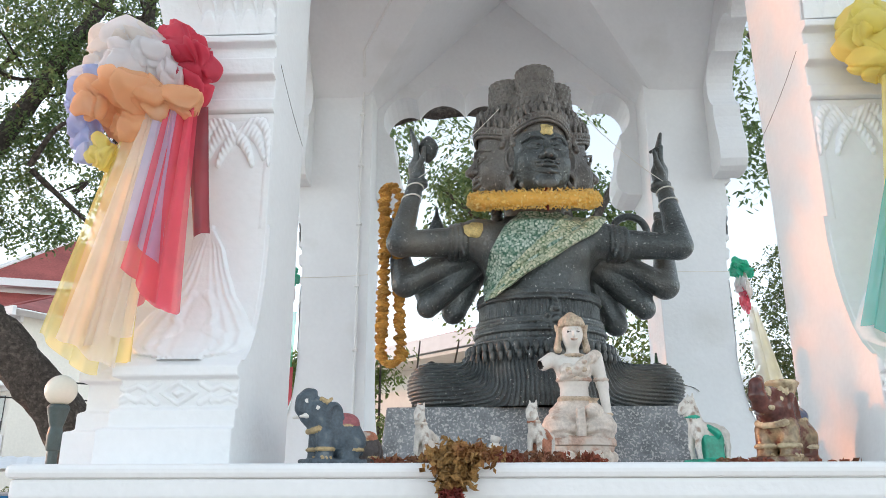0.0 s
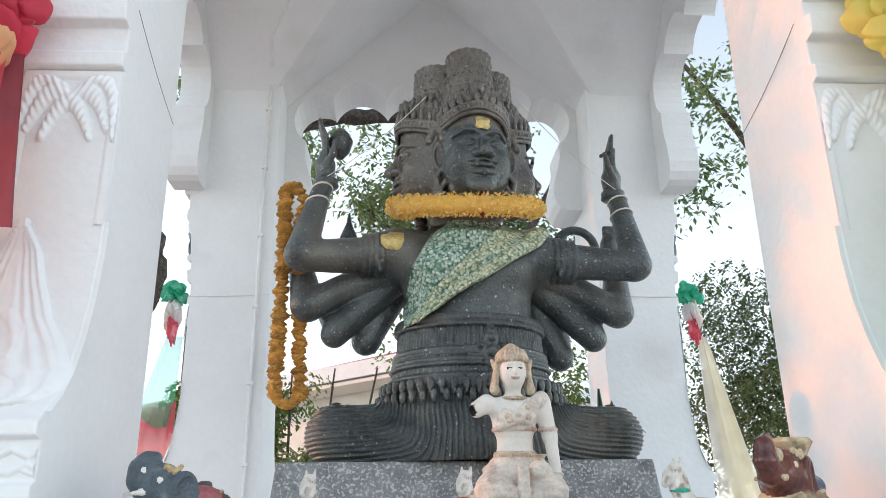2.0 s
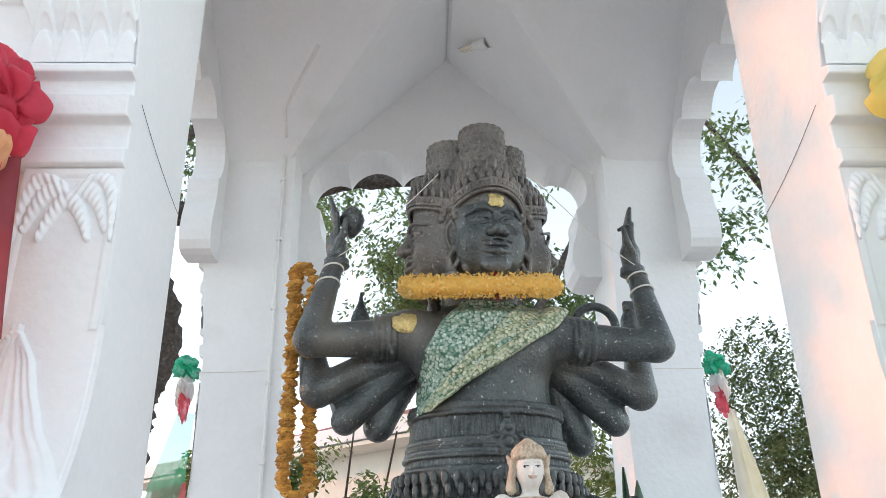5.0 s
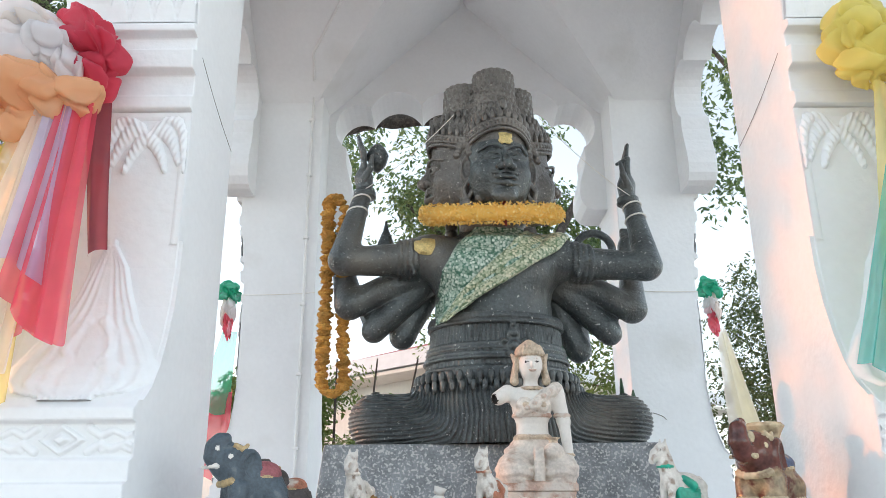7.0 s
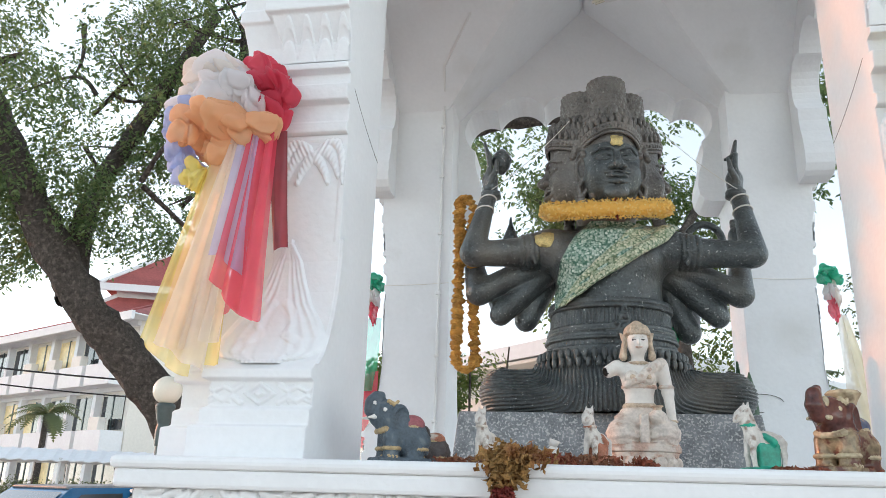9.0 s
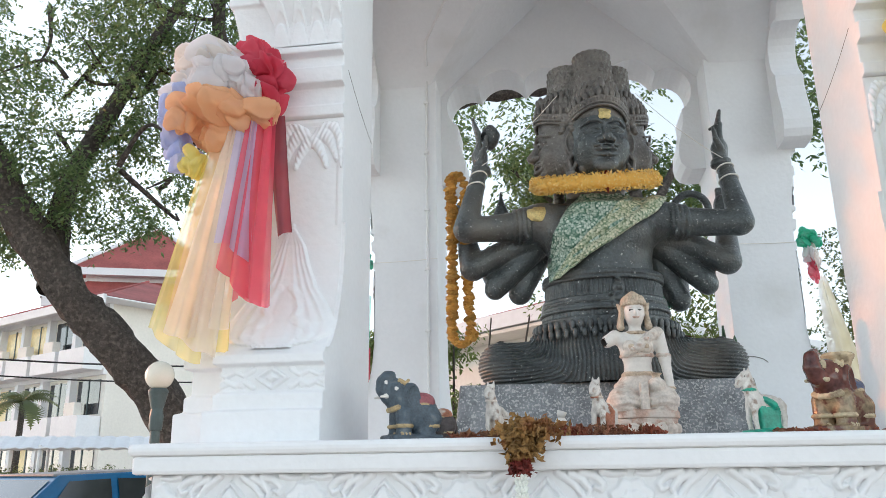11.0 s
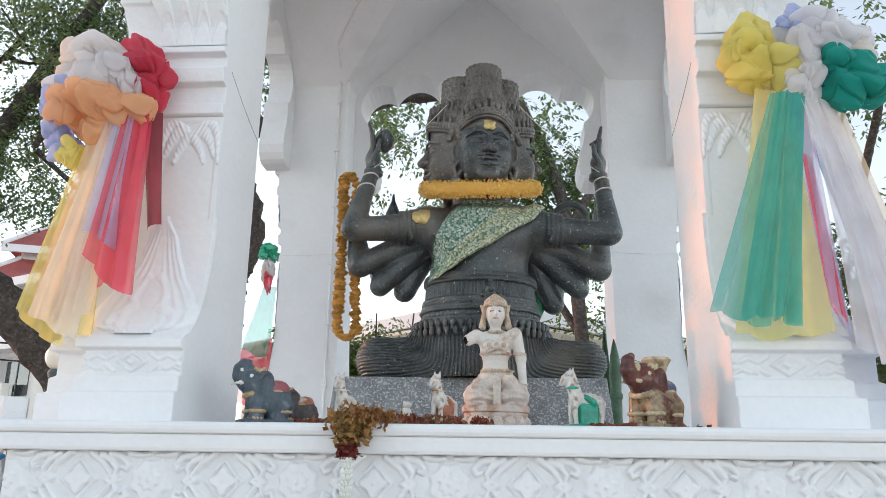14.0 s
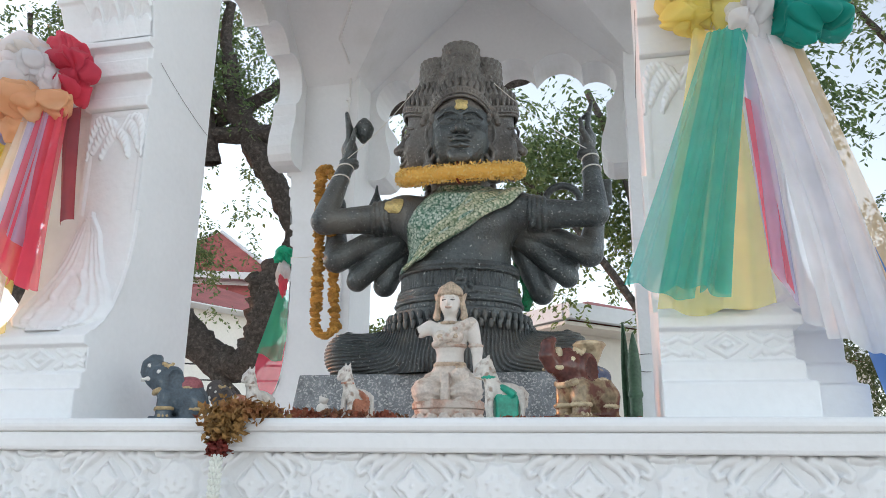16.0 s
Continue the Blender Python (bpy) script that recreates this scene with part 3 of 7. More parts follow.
# scalloped arch walls under the four gables
def arch_half():
    """Half outline of the opening: distance from the middle, height."""
    pts = [(0.81, 3.19), (0.700, 3.19), (0.665, 3.205), (0.640, 3.24), (0.632, 3.29), (0.640, 3.36), (0.662, 3.43), (0.676, 3.50), (0.672, 3.56)]
    for c, z, r, a0, a1 in ((0.605, 3.700, 0.135, -60, 118), (0.390, 3.745, 0.165, 25, 150), (0.125, 3.765, 0.14, 32, 148)):
        pts += [(c + r * math.cos(radians(a0 + (a1 - a0) * i / 12)), z + r * math.sin(radians(a0 + (a1 - a0) * i / 12)) * 1.12) for i in range(13)]
    return [p for p in pts if p[0] > 0.0] + [(0.0, pts[-1][1])]


def arch_wall(name, place, t, lift=0.0):
    """place turns (along, out, z) into the world."""
    half = [(a, z + lift) for a, z in arch_half()]
    low = half + [(-a, z) for a, z in half[::-1][1:]]
    e = low[0][0]
    top = lambda a: 4.605 - 0.955 * abs(a)
    bm = bmesh.new()
    peak = max(range(9, 22), key=lambda k: half[k][1])
    zp, ap = half[peak][1], half[peak][0]
    for o in (0, t):
        for sg in (1, -1):
            side = [(bm.verts.new(place(sg * a, o, z)), bm.verts.new(place(sg * e, o, z))) for a, z in half[1:peak + 1]]
            for a, b in zip(side, side[1:]):
                bm.faces.new((a[0], a[1], b[1], b[0]))
            over = [(bm.verts.new(place(sg * a, o, z)), bm.verts.new(place(sg * a, o, top(a)))) for a, z in half[peak:]]
            for a, b in zip(over, over[1:]):
                bm.faces.new((a[0], a[1], b[1], b[0]))
            bm.faces.new([bm.verts.new(place(sg * a, o, z)) for a, z in ((ap, zp), (e, zp), (e, top(e)), (ap, top(ap)))])
    f = [bm.verts.new(place(a, 0, z)) for a, z in low]
    b = [bm.verts.new(place(a, t, z)) for a, z in low]
    for k in range(len(low) - 1):
        bm.faces.new((f[k], f[k + 1], b[k + 1], b[k]))
    bmesh.ops.remove_doubles(bm, verts=bm.verts, dist=0.0004)
    bmesh.ops.recalc_face_normals(bm, faces=bm.faces)
    return part(name, bm, WHITE, shrine)


arch_wall("arch_wall", lambda a, o, z: (CX + a, CY + 1.03 + o, z), 0.27)
arch_wall("arch_wall", lambda a, o, z: (CX + a, CY - 1.06 - o, z), 0.12, 0.32)
arch_wall("arch_wall", lambda a, o, z: (CX - 1.115 - o, CY + a, z), 0.145)
arch_wall("arch_wall", lambda a, o, z: (CX + 1.115 + o, CY + a, z), 0.145)

# ceiling: two gables crossing
bm = bmesh.new()
N, R = 48, 1.26
g = [[bm.verts.new((CX + R * (2 * i / N - 1), CY + R * (2 * j / N - 1), max(4.585 - 0.955 * abs(R * (2 * i / N - 1)), 4.585 - 0.955 * abs(R * (2 * j / N - 1))))) for j in range(N + 1)] for i in range(N + 1)]
for i in range(N):
    for j in range(N):
        a, b, c, d = g[i][j], g[i + 1][j], g[i + 1][j + 1], g[i][j + 1]
        if (i < N / 2) == (j < N / 2):
            bm.faces.new((a, b, c))
            bm.faces.new((a, c, d))
        else:
            bm.faces.new((a, b, d))
            bm.faces.new((b, c, d))
tagged(part("ceiling", bm, WHITE), "white plastered vault of two crossing gables", "ceiling", kind="structure").modifiers.new("thick", "SOLIDIFY").thickness = 0.05

# roof over it
bm = bmesh.new()
R2 = 1.34
a = [bm.verts.new((CX + x * R2, CY + y * R2, 4.34)) for x, y in ((-1, -1), (1, -1), (1, 1), (-1, 1))]
b = [bm.verts.new((CX + x * 1.3, CY + y * 1.3, 4.75)) for x, y in ((-1, -1), (1, -1), (1, 1), (-1, 1))]
t = bm.verts.new((CX, CY, 6.0))
for i in range(4):
    bm.faces.new((a[i], a[(i + 1) % 4], b[(i + 1) % 4], b[i]))
    bm.faces.new((b[i], b[(i + 1) % 4], t))
part("roof", bm, WHITE, shrine)

# ---- the four-faced seated bronze figure on its granite slab ----
SLAB_TOP = 1.835
slab = box(-0.335, 0.735, 2.80, 3.68, FLOOR, SLAB_TOP, 0.006)
for v in slab.verts:
    if v.co.z < FLOOR + 0.1:
        v.co.x += 0.02 * (1 if v.co.x > 0.2 else -1)
        v.co.y -= 0.04 if v.co.y < 3 else 0
tagged(part("granite_slab", slab, GRANITE), "speckled grey granite slab under the bronze figure", "plinth")

STATUE = pose(0.235, 3.06, SLAB_TOP, 0, 0, 5)


def statue_body(z0, z1, h):
    F = Field((-0.66, -0.42, z0), (0.66, 0.36, z1), h)
    S = math.sin
    ridge = lambda v, per, a: a * (np.abs(((v / per) % 1.0) - 0.5) * 2 - 0.5)
    # crossed legs under a pleated skirt: a bell that runs out into two blunt knees
    for s in (-1, 1):
        F.cap((s * 0.16, -0.07, 0.085), (s * 0.415, -0.11, 0.082), 0.100, 0.088, 0.05)
        F.ell((s * 0.432, -0.11, 0.078), (0.082, 0.115, 0.088), 0.03)
        F.cap((s * 0.40, -0.15, 0.050), (-s * 0.05, -0.26, 0.045), 0.055, 0.05, 0.04)
    F.lathe((0, -0.03, 0), [(0.0, 0.325), (0.06, 0.312), (0.12, 0.290), (0.18, 0.268), (0.25, 0.248)], 1.0, 0.84, 0.065)
    # pleats: upright in front, bending outwards along the knees
    n = F.n
    x, y, z = (F.lo[i] + F.h * np.arange(n[i], dtype=np.float32) for i in range(3))
    x, y, z = np.abs(x)[:, None, None], y[None, :, None], z[None, None, :]
    xa = 0.27 * np.arcsin(np.clip(x / 0.315, 0, 1)) + np.maximum(x - 0.315, 0) * 2
    zb = z + 0.15 + 0.05 * np.clip(x - 0.30, 0, 1)
    psi = 0.5 * (xa + zb - np.sqrt((xa - zb) ** 2 + 0.0030)) + 0.0012 * np.sin(z * 55 + x * 20)
    F.f += (ridge(psi, 0.0135, 0.0080) * np.clip((0.225 - z) / 0.02, 0, 1)).astype(np.float32)
    # belt in tiers, pendants in two overlapping rows below it
    F.lathe((0, -0.02, 0), [(0.225, 0.256), (0.29, 0.250)], 1, 0.82, 0.004, detail=lambda th, z: ridge(th, 0.085, 0.006) * (np.abs(z - 0.268) < 0.016))
    F.lathe((0, -0.02, 0), [(0.285, 0.242), (0.425, 0.230)], 1, 0.82, 0.004, detail=lambda th, z: ridge(th, 0.058, 0.008) * (np.abs(z - 0.372) < 0.034))
    for z, r in ((0.250, 0.258), (0.286, 0.256), (0.300, 0.250), (0.318, 0.247), (0.332, 0.244), (0.410, 0.240), (0.426, 0.240), (0.436, 0.236)):
        F.ring((0, -0.02, z), r, 0.0075, 0.003, sy=0.82)
    for i in range(34):
        th = -2.1 + 4.2 * i / 33
        x, y = 0.284 * S(th), -0.02 - 0.238 * math.cos(th)
        F.ell((x, y, 0.222), (0.012, 0.013, 0.021), 0.004)
        F.ell((x * 1.01, y - 0.004, 0.199), (0.0065, 0.008, 0.013), 0.003)
        x2, y2 = 0.300 * S(th + 0.06), -0.02 - 0.250 * math.cos(th + 0.06)
        F.ell((x2, y2, 0.186), (0.010, 0.010, 0.020), 0.004)
    for dx, dz, r in ((0, 0.32, 0.034), (0, 0.362, 0.024), (0, 0.392, 0.012), (0, 0.280, 0.024), (0.034, 0.335, 0.014), (-0.034, 0.335, 0.014), (0.03, 0.295, 0.014), (-0.03, 0.295, 0.014)):
        F.ell((0.03 + dx, -0.218, dz), (r, 0.016, r), 0.005)
        F.ell((0.03 + dx, -0.234, dz), (r * 0.5, 0.010, r * 0.5), 0.003)
    # trunk of the body
    F.ell((0, -0.01, 0.46), (0.212, 0.165, 0.17), 0.04)
    F.ell((0, -0.005, 0.60), (0.226, 0.152, 0.16), 0.05)
    F.ell((-0.10, -0.10, 0.625), (0.105, 0.065, 0.075), 0.05)
    F.ell((0.10, -0.10, 0.625), (0.105, 0.065, 0.075), 0.05)
    F.ell((0, 0.01, 0.70), (0.24, 0.11, 0.085), 0.06)
    F.cap((0, 0.02, 0.74), (0, 0.02, 0.90), 0.125, 0.12, 0.04)
    for i in range(13):
        th = -1.1 + 2.2 * i / 12
        F.ell((0.15 * S(th), 0.0 - 0.145 * math.cos(th), 0.735 - 0.02 * math.cos(th)), (0.016, 0.012, 0.026), 0.006)
    for s in (-1, 1):
        # shoulder and the foremost arm, raised from the elbow
        F.ell((s * 0.235, -0.005, 0.69), (0.105, 0.10, 0.09), 0.05)
        F.cap((s * 0.25, -0.01, 0.685), (s * 0.540, -0.12, 0.638), 0.068, 0.050, 0.02)
        for ax, rr, q in ((0.292, 0.072, 0.009), (0.310, 0.071, 0.010), (0.330, 0.068, 0.010), (0.350, 0.066, 0.009)):
            F.ring((s * ax, -0.025 - (ax - 0.29) * 0.36, 0.679 - (ax - 0.29) * 0.17), rr, q, 0.004, axis=0)
        for i in range(7):
            F.ell((s * (0.300 + 0.006 * i), -0.100 + 0.004 * abs(i - 3), 0.66 + 0.016 * (i - 3)), (0.010, 0.012, 0.012), 0.004)
        wx = 0.535 if s > 0 else 0.485
        F.cap((s * 0.555, -0.125, 0.64), (s * (wx + 0.01), -0.03, 0.915), 0.052, 0.032, 0.02)
        for q, r in ((0.925, 0.037), (0.94, 0.035)):
            F.ring((s * wx, -0.022, q), r, 0.007, 0.003)
        hx = wx + 0.005
        F.cap((s * wx, -0.02, 0.93), (s * hx, -0.005, 1.005), 0.028, 0.036, 0.02)
        F.ell((s * hx, 0.0, 1.02), (0.024, 0.042, 0.055), 0.015)
        for i in range(4):
            y0 = -0.03 + 0.02 * i
            tipx, tipz = (0.025, 1.20 - 0.012 * abs(i - 1.5)) if (i > 0 or s < 0) else (-0.03, 1.10)
            F.path([(s * hx, y0, 1.05), (s * (hx + 0.004), y0 * 1.0, 1.11), (s * (hx + tipx), y0 * 0.7 + 0.02, tipz)], [0.0125, 0.0115, 0.007], 0.006)
        F.path([(s * hx, -0.035, 0.985), (s * (hx - 0.025), -0.055, 1.03), (s * (hx - 0.03), -0.045, 1.085)], [0.015, 0.012, 0.008], 0.008)
        # three more arms fanned behind
        F.cap((s * 0.23, 0.03, 0.655), (s * 0.53, 0.02, 0.515), 0.062, 0.047, 0.010)
        F.cap((s * 0.53, 0.02, 0.515), (s * 0.575, 0.13, 0.74), 0.056, 0.034, 0.02)
        F.cap((s * 0.24, 0.06, 0.63), (s * 0.440, 0.03, 0.420), 0.060, 0.045, 0.008)
        F.cap((s * 0.43, 0.03, 0.44), (s * 0.49, 0.20, 0.59), 0.047, 0.034, 0.01)
        lift = 0.045 if s < 0 else 0.0
        F.cap((s * 0.235, 0.11, 0.60), (s * 0.335, 0.09, 0.365 + lift), 0.056, 0.047, 0.006)
        F.cap((s * 0.33, 0.09, 0.375 + lift), (s * 0.38, 0.23, 0.49 + lift), 0.048, 0.036, 0.01)
        F.ell((s * 0.575, 0.16, 0.80), (0.035, 0.04, 0.055), 0.02)
    # held things behind the shoulders: a noose on one side, a finial and a lotus bud on the other
    F.ring((0.43, 0.12, 0.775), 0.074, 0.016, 0.006, axis=1)
    F.lathe((-0.40, 0.16, 0.70), [(0, 0.03), (0.05, 0.026), (0.06, 0.034), (0.10, 0.034), (0.13, 0.022), (0.16, 0.01), (0.20, 0.004)], k=0.004)
    F.lathe((-0.44, 0.04, 1.055), [(0, 0.01), (0.03, 0.034), (0.07, 0.045), (0.10, 0.03), (0.12, 0.01)], k=0.004)
    F.box((0.60, 0.17, 0.83), (0.045, 0.012, 0.06), 0.01)
    return F


HEAD_TURN = Matrix.Rotation(radians(6), 3, "Z")     # the head looks a little past the knees


def statue_head():
    """Four alike faces looking out from one axis, each under a tall tiered crown."""
    F = Field((-0.32, -0.32, 0.78), (0.32, 0.32, 1.44), 0.0030)
    F.lathe((0, 0, 0), [(0.78, 0.12), (0.88, 0.13), (0.95, 0.17), (1.12, 0.175), (1.30, 0.13), (1.36, 0.09)], k=0.01, m=1)

    def scales(th, z):
        row = z / 0.031
        odd = np.floor(row) % 2
        u = np.abs(((th / 0.36 + 0.5 * odd) % 1.0) - 0.5) * 2
        w = row % 1.0
        q = u * u + 0.9 * (1 - w) ** 2
        return 0.008 * np.clip(q - 0.7, -0.3, 0.55) + 0.005 * (np.abs(q - 0.42) < 0.10)

    for a in range(4):
        T = Matrix.Rotation(a * math.pi / 2, 3, "Z")
        deep = 0.0 if a in (0, 2) else 0.016

        def P(x, y, z):
            q = T @ Vector((x, y - deep, z))
            return (q.x, q.y, q.z)

        def E(c, r, k, cut=False, tilt=0.0, m=0):
            F.ell(P(*c), r, k, m, turn=T @ Matrix.Rotation(tilt, 3, "Y"), cut=cut)

        skin = 0 if a == 0 else 1
        E((0, -0.125, 1.01), (0.114, 0.100, 0.165), 0.03, m=skin)
        E((0, -0.135, 0.935), (0.108, 0.090, 0.090), 0.03, m=skin)
        E((0, -0.205, 0.870), (0.046, 0.026, 0.028), 0.022, m=skin)
        for s in (-1, 1):
            E((s * 0.060, -0.180, 0.966), (0.042, 0.038, 0.040), 0.03, m=skin)
            # brow, eye under its lid
            F.path([P(s * 0.006, -0.232, 1.046), P(s * 0.030, -0.232, 1.058), P(s * 0.060, -0.222, 1.060), P(s * 0.094, -0.186, 1.044)], [0.006, 0.0065, 0.006, 0.004], 0.004, skin)
            E((s * 0.048, -0.238, 1.028), (0.038, 0.022, 0.019), 0.008, True)
            E((s * 0.048, -0.200, 1.021), (0.033, 0.022, 0.016), 0.001, m=skin)
            F.path([P(s * 0.016, -0.222, 1.018), P(s * 0.032, -0.224, 1.030), P(s * 0.056, -0.220, 1.031), P(s * 0.082, -0.204, 1.018)], [0.004, 0.0052, 0.0052, 0.004], 0.001, skin)
            F.path([P(s * 0.018, -0.222, 1.014), P(s * 0.046, -0.222, 1.007), P(s * 0.076, -0.206, 1.014)], [0.003, 0.0045, 0.003], 0.001, skin)
            # nostril, moustache
            E((s * 0.022, -0.234, 0.973), (0.017, 0.018, 0.014), 0.003, m=skin)
            E((s * 0.012, -0.250, 0.9615), (0.006, 0.006, 0.004), 0.002, True)
            F.path([P(0.0, -0.236, 0.954), P(s * 0.024, -0.235, 0.949), P(s * 0.046, -0.226, 0.948), P(s * 0.074, -0.204, 0.963)], [0.004, 0.0055, 0.0050, 0.002], 0.002, skin)
            # ear with a long pierced lobe and its drop
            E((s * 0.126, -0.100, 1.000), (0.015, 0.032, 0.062), 0.006, m=1)
            E((s * 0.136, -0.108, 1.000), (0.010, 0.018, 0.044), 0.004, True)
            F.path([P(s * 0.130, -0.100, 0.955), P(s * 0.134, -0.122, 0.920), P(s * 0.132, -0.116, 0.882)], [0.010, 0.008, 0.009], 0.004, 1)
            F.path([P(s * 0.130, -0.088, 0.955), P(s * 0.134, -0.088, 0.915), P(s * 0.132, -0.104, 0.882)], [0.010, 0.008, 0.009], 0.004, 1)
            F.lathe(P(s * 0.134, -0.112, 0.80), [(0.0, 0.024), (0.030, 0.026), (0.034, 0.018), (0.042, 0.024), (0.062, 0.024), (0.068, 0.014), (0.085, 0.010)], k=0.002, m=1)
            # curls and ornament before and behind the ear
            for i in range(6):
                E((s * (0.116 + 0.004 * (i % 2)), -0.142 + 0.005 * i, 1.055 + 0.014 * i), (0.012, 0.014, 0.011), 0.003, m=1)
            for i in range(7):
                E((s * 0.142, -0.062, 0.88 + 0.042 * i), (0.017, 0.020, 0.019), 0.004, m=1)
                E((s * 0.152, -0.066, 0.88 + 0.042 * i), (0.008, 0.010, 0.010), 0.002, m=1)
        F.path([P(0, -0.222, 1.050), P(0, -0.233, 1.010), P(0, -0.253, 0.978)], [0.011, 0.013, 0.020], 0.006, skin)
        F.path([P(-0.060, -0.206, 0.931), P(-0.022, -0.232, 0.936), P(0, -0.235, 0.933), P(0.022, -0.232, 0.936), P(0.060, -0.206, 0.931)], [0.004, 0.0085, 0.008, 0.0085, 0.004], 0.001, skin)
        F.path([P(-0.054, -0.207, 0.917), P(0, -0.234, 0.910), P(0.054, -0.207, 0.917)], [0.006, 0.0120, 0.006], 0.001, skin)
        E((0, -0.243, 0.9225), (0.058, 0.016, 0.0034), 0.001, True)
        # diadem: two plain rolls with beads between, leaf points above
        arc = [-1.5 + 3.0 * i / 24 for i in range(25)]
        for lift, out, r in ((0.0, 0.0, 0.0065), (0.013, 0.004, 0.0045), (0.036, 0.004, 0.0065)):
            F.path([P((0.121 + out) * math.sin(t), -0.104 - (0.124 + out) * math.cos(t), 1.130 - 0.040 * math.sin(t) ** 2 + lift) for t in arc], [r] * 25, 0.002, 1)
        for i in range(27):
            t = -1.5 + 3.0 * i / 26
            sx, cx = math.sin(t), math.cos(t)
            zz = 1.130 - 0.040 * sx * sx
            E((0.125 * sx, -0.104 - 0.128 * cx, zz + 0.024), (0.0075, 0.007, 0.0080), 0.002, m=1)
            if i % 2 == 0:
                E((0.122 * sx, -0.102 - 0.122 * cx, zz + 0.058), (0.0125, 0.009, 0.020), 0.003, m=1)
                F.cap(P(0.120 * sx, -0.102 - 0.120 * cx, zz + 0.070), P(0.122 * sx, -0.102 - 0.122 * cx, zz + 0.092), 0.008, 0.002, 0.002, 1)
        F.lathe(P(0, -0.100, 0), [(1.08, 0.112), (1.15, 0.117), (1.19, 0.108), (1.225, 0.094)], k=0.004, m=1)
        back = -0.082
        for row, (z, R, nn) in enumerate(((1.212, 0.098, 17), (1.245, 0.089, 15))):
            for i in range(nn):
                t = -1.9 + 3.8 * (i + 0.5 * (row % 2)) / (nn - 1)
                E((R * math.sin(t), back - 0.012 - R * math.cos(t), z), (0.0125, 0.010, 0.021), 0.003, m=1)
                E((R * 1.06 * math.sin(t), back - 0.012 - R * 1.06 * math.cos(t), z - 0.006), (0.005, 0.006, 0.010), 0.002, m=1)
        E((0, -0.200, 1.235), (0.020, 0.014, 0.036), 0.004, m=1)
        E((0, -0.216, 1.235), (0.010, 0.008, 0.022), 0.002, m=1)
        # tall crown of overlapping scales
        top = 1.424 if a == 0 else 1.392
        F.lathe(P(0, back, 0), [(1.18, 0.096), (1.26, 0.087), (top - 0.03, 0.082), (top - 0.006, 0.081), (top, 0.072)], k=0.003, m=1, detail=scales)
    return F


class Turned:
    """The head's mesh, turned on the neck."""

    def __init__(self, field):
        self.field = field

    def mesh(self):
        p, q, m = self.field.mesh()
        return p @ np.array(HEAD_TURN, np.float32).T, q, m


body_field = statue_body(0.24, 1.30, 0.0048)
lap_field = statue_body(-0.002, 0.425, 0.0032)
head_field = statue_head()
figure("deity_statue", [body_field, lap_field, Turned(head_field)], [BRONZE, BRONZE_BROWN], STATUE, "weathered dark bronze four-faced seated figure with eight arms", "statue")

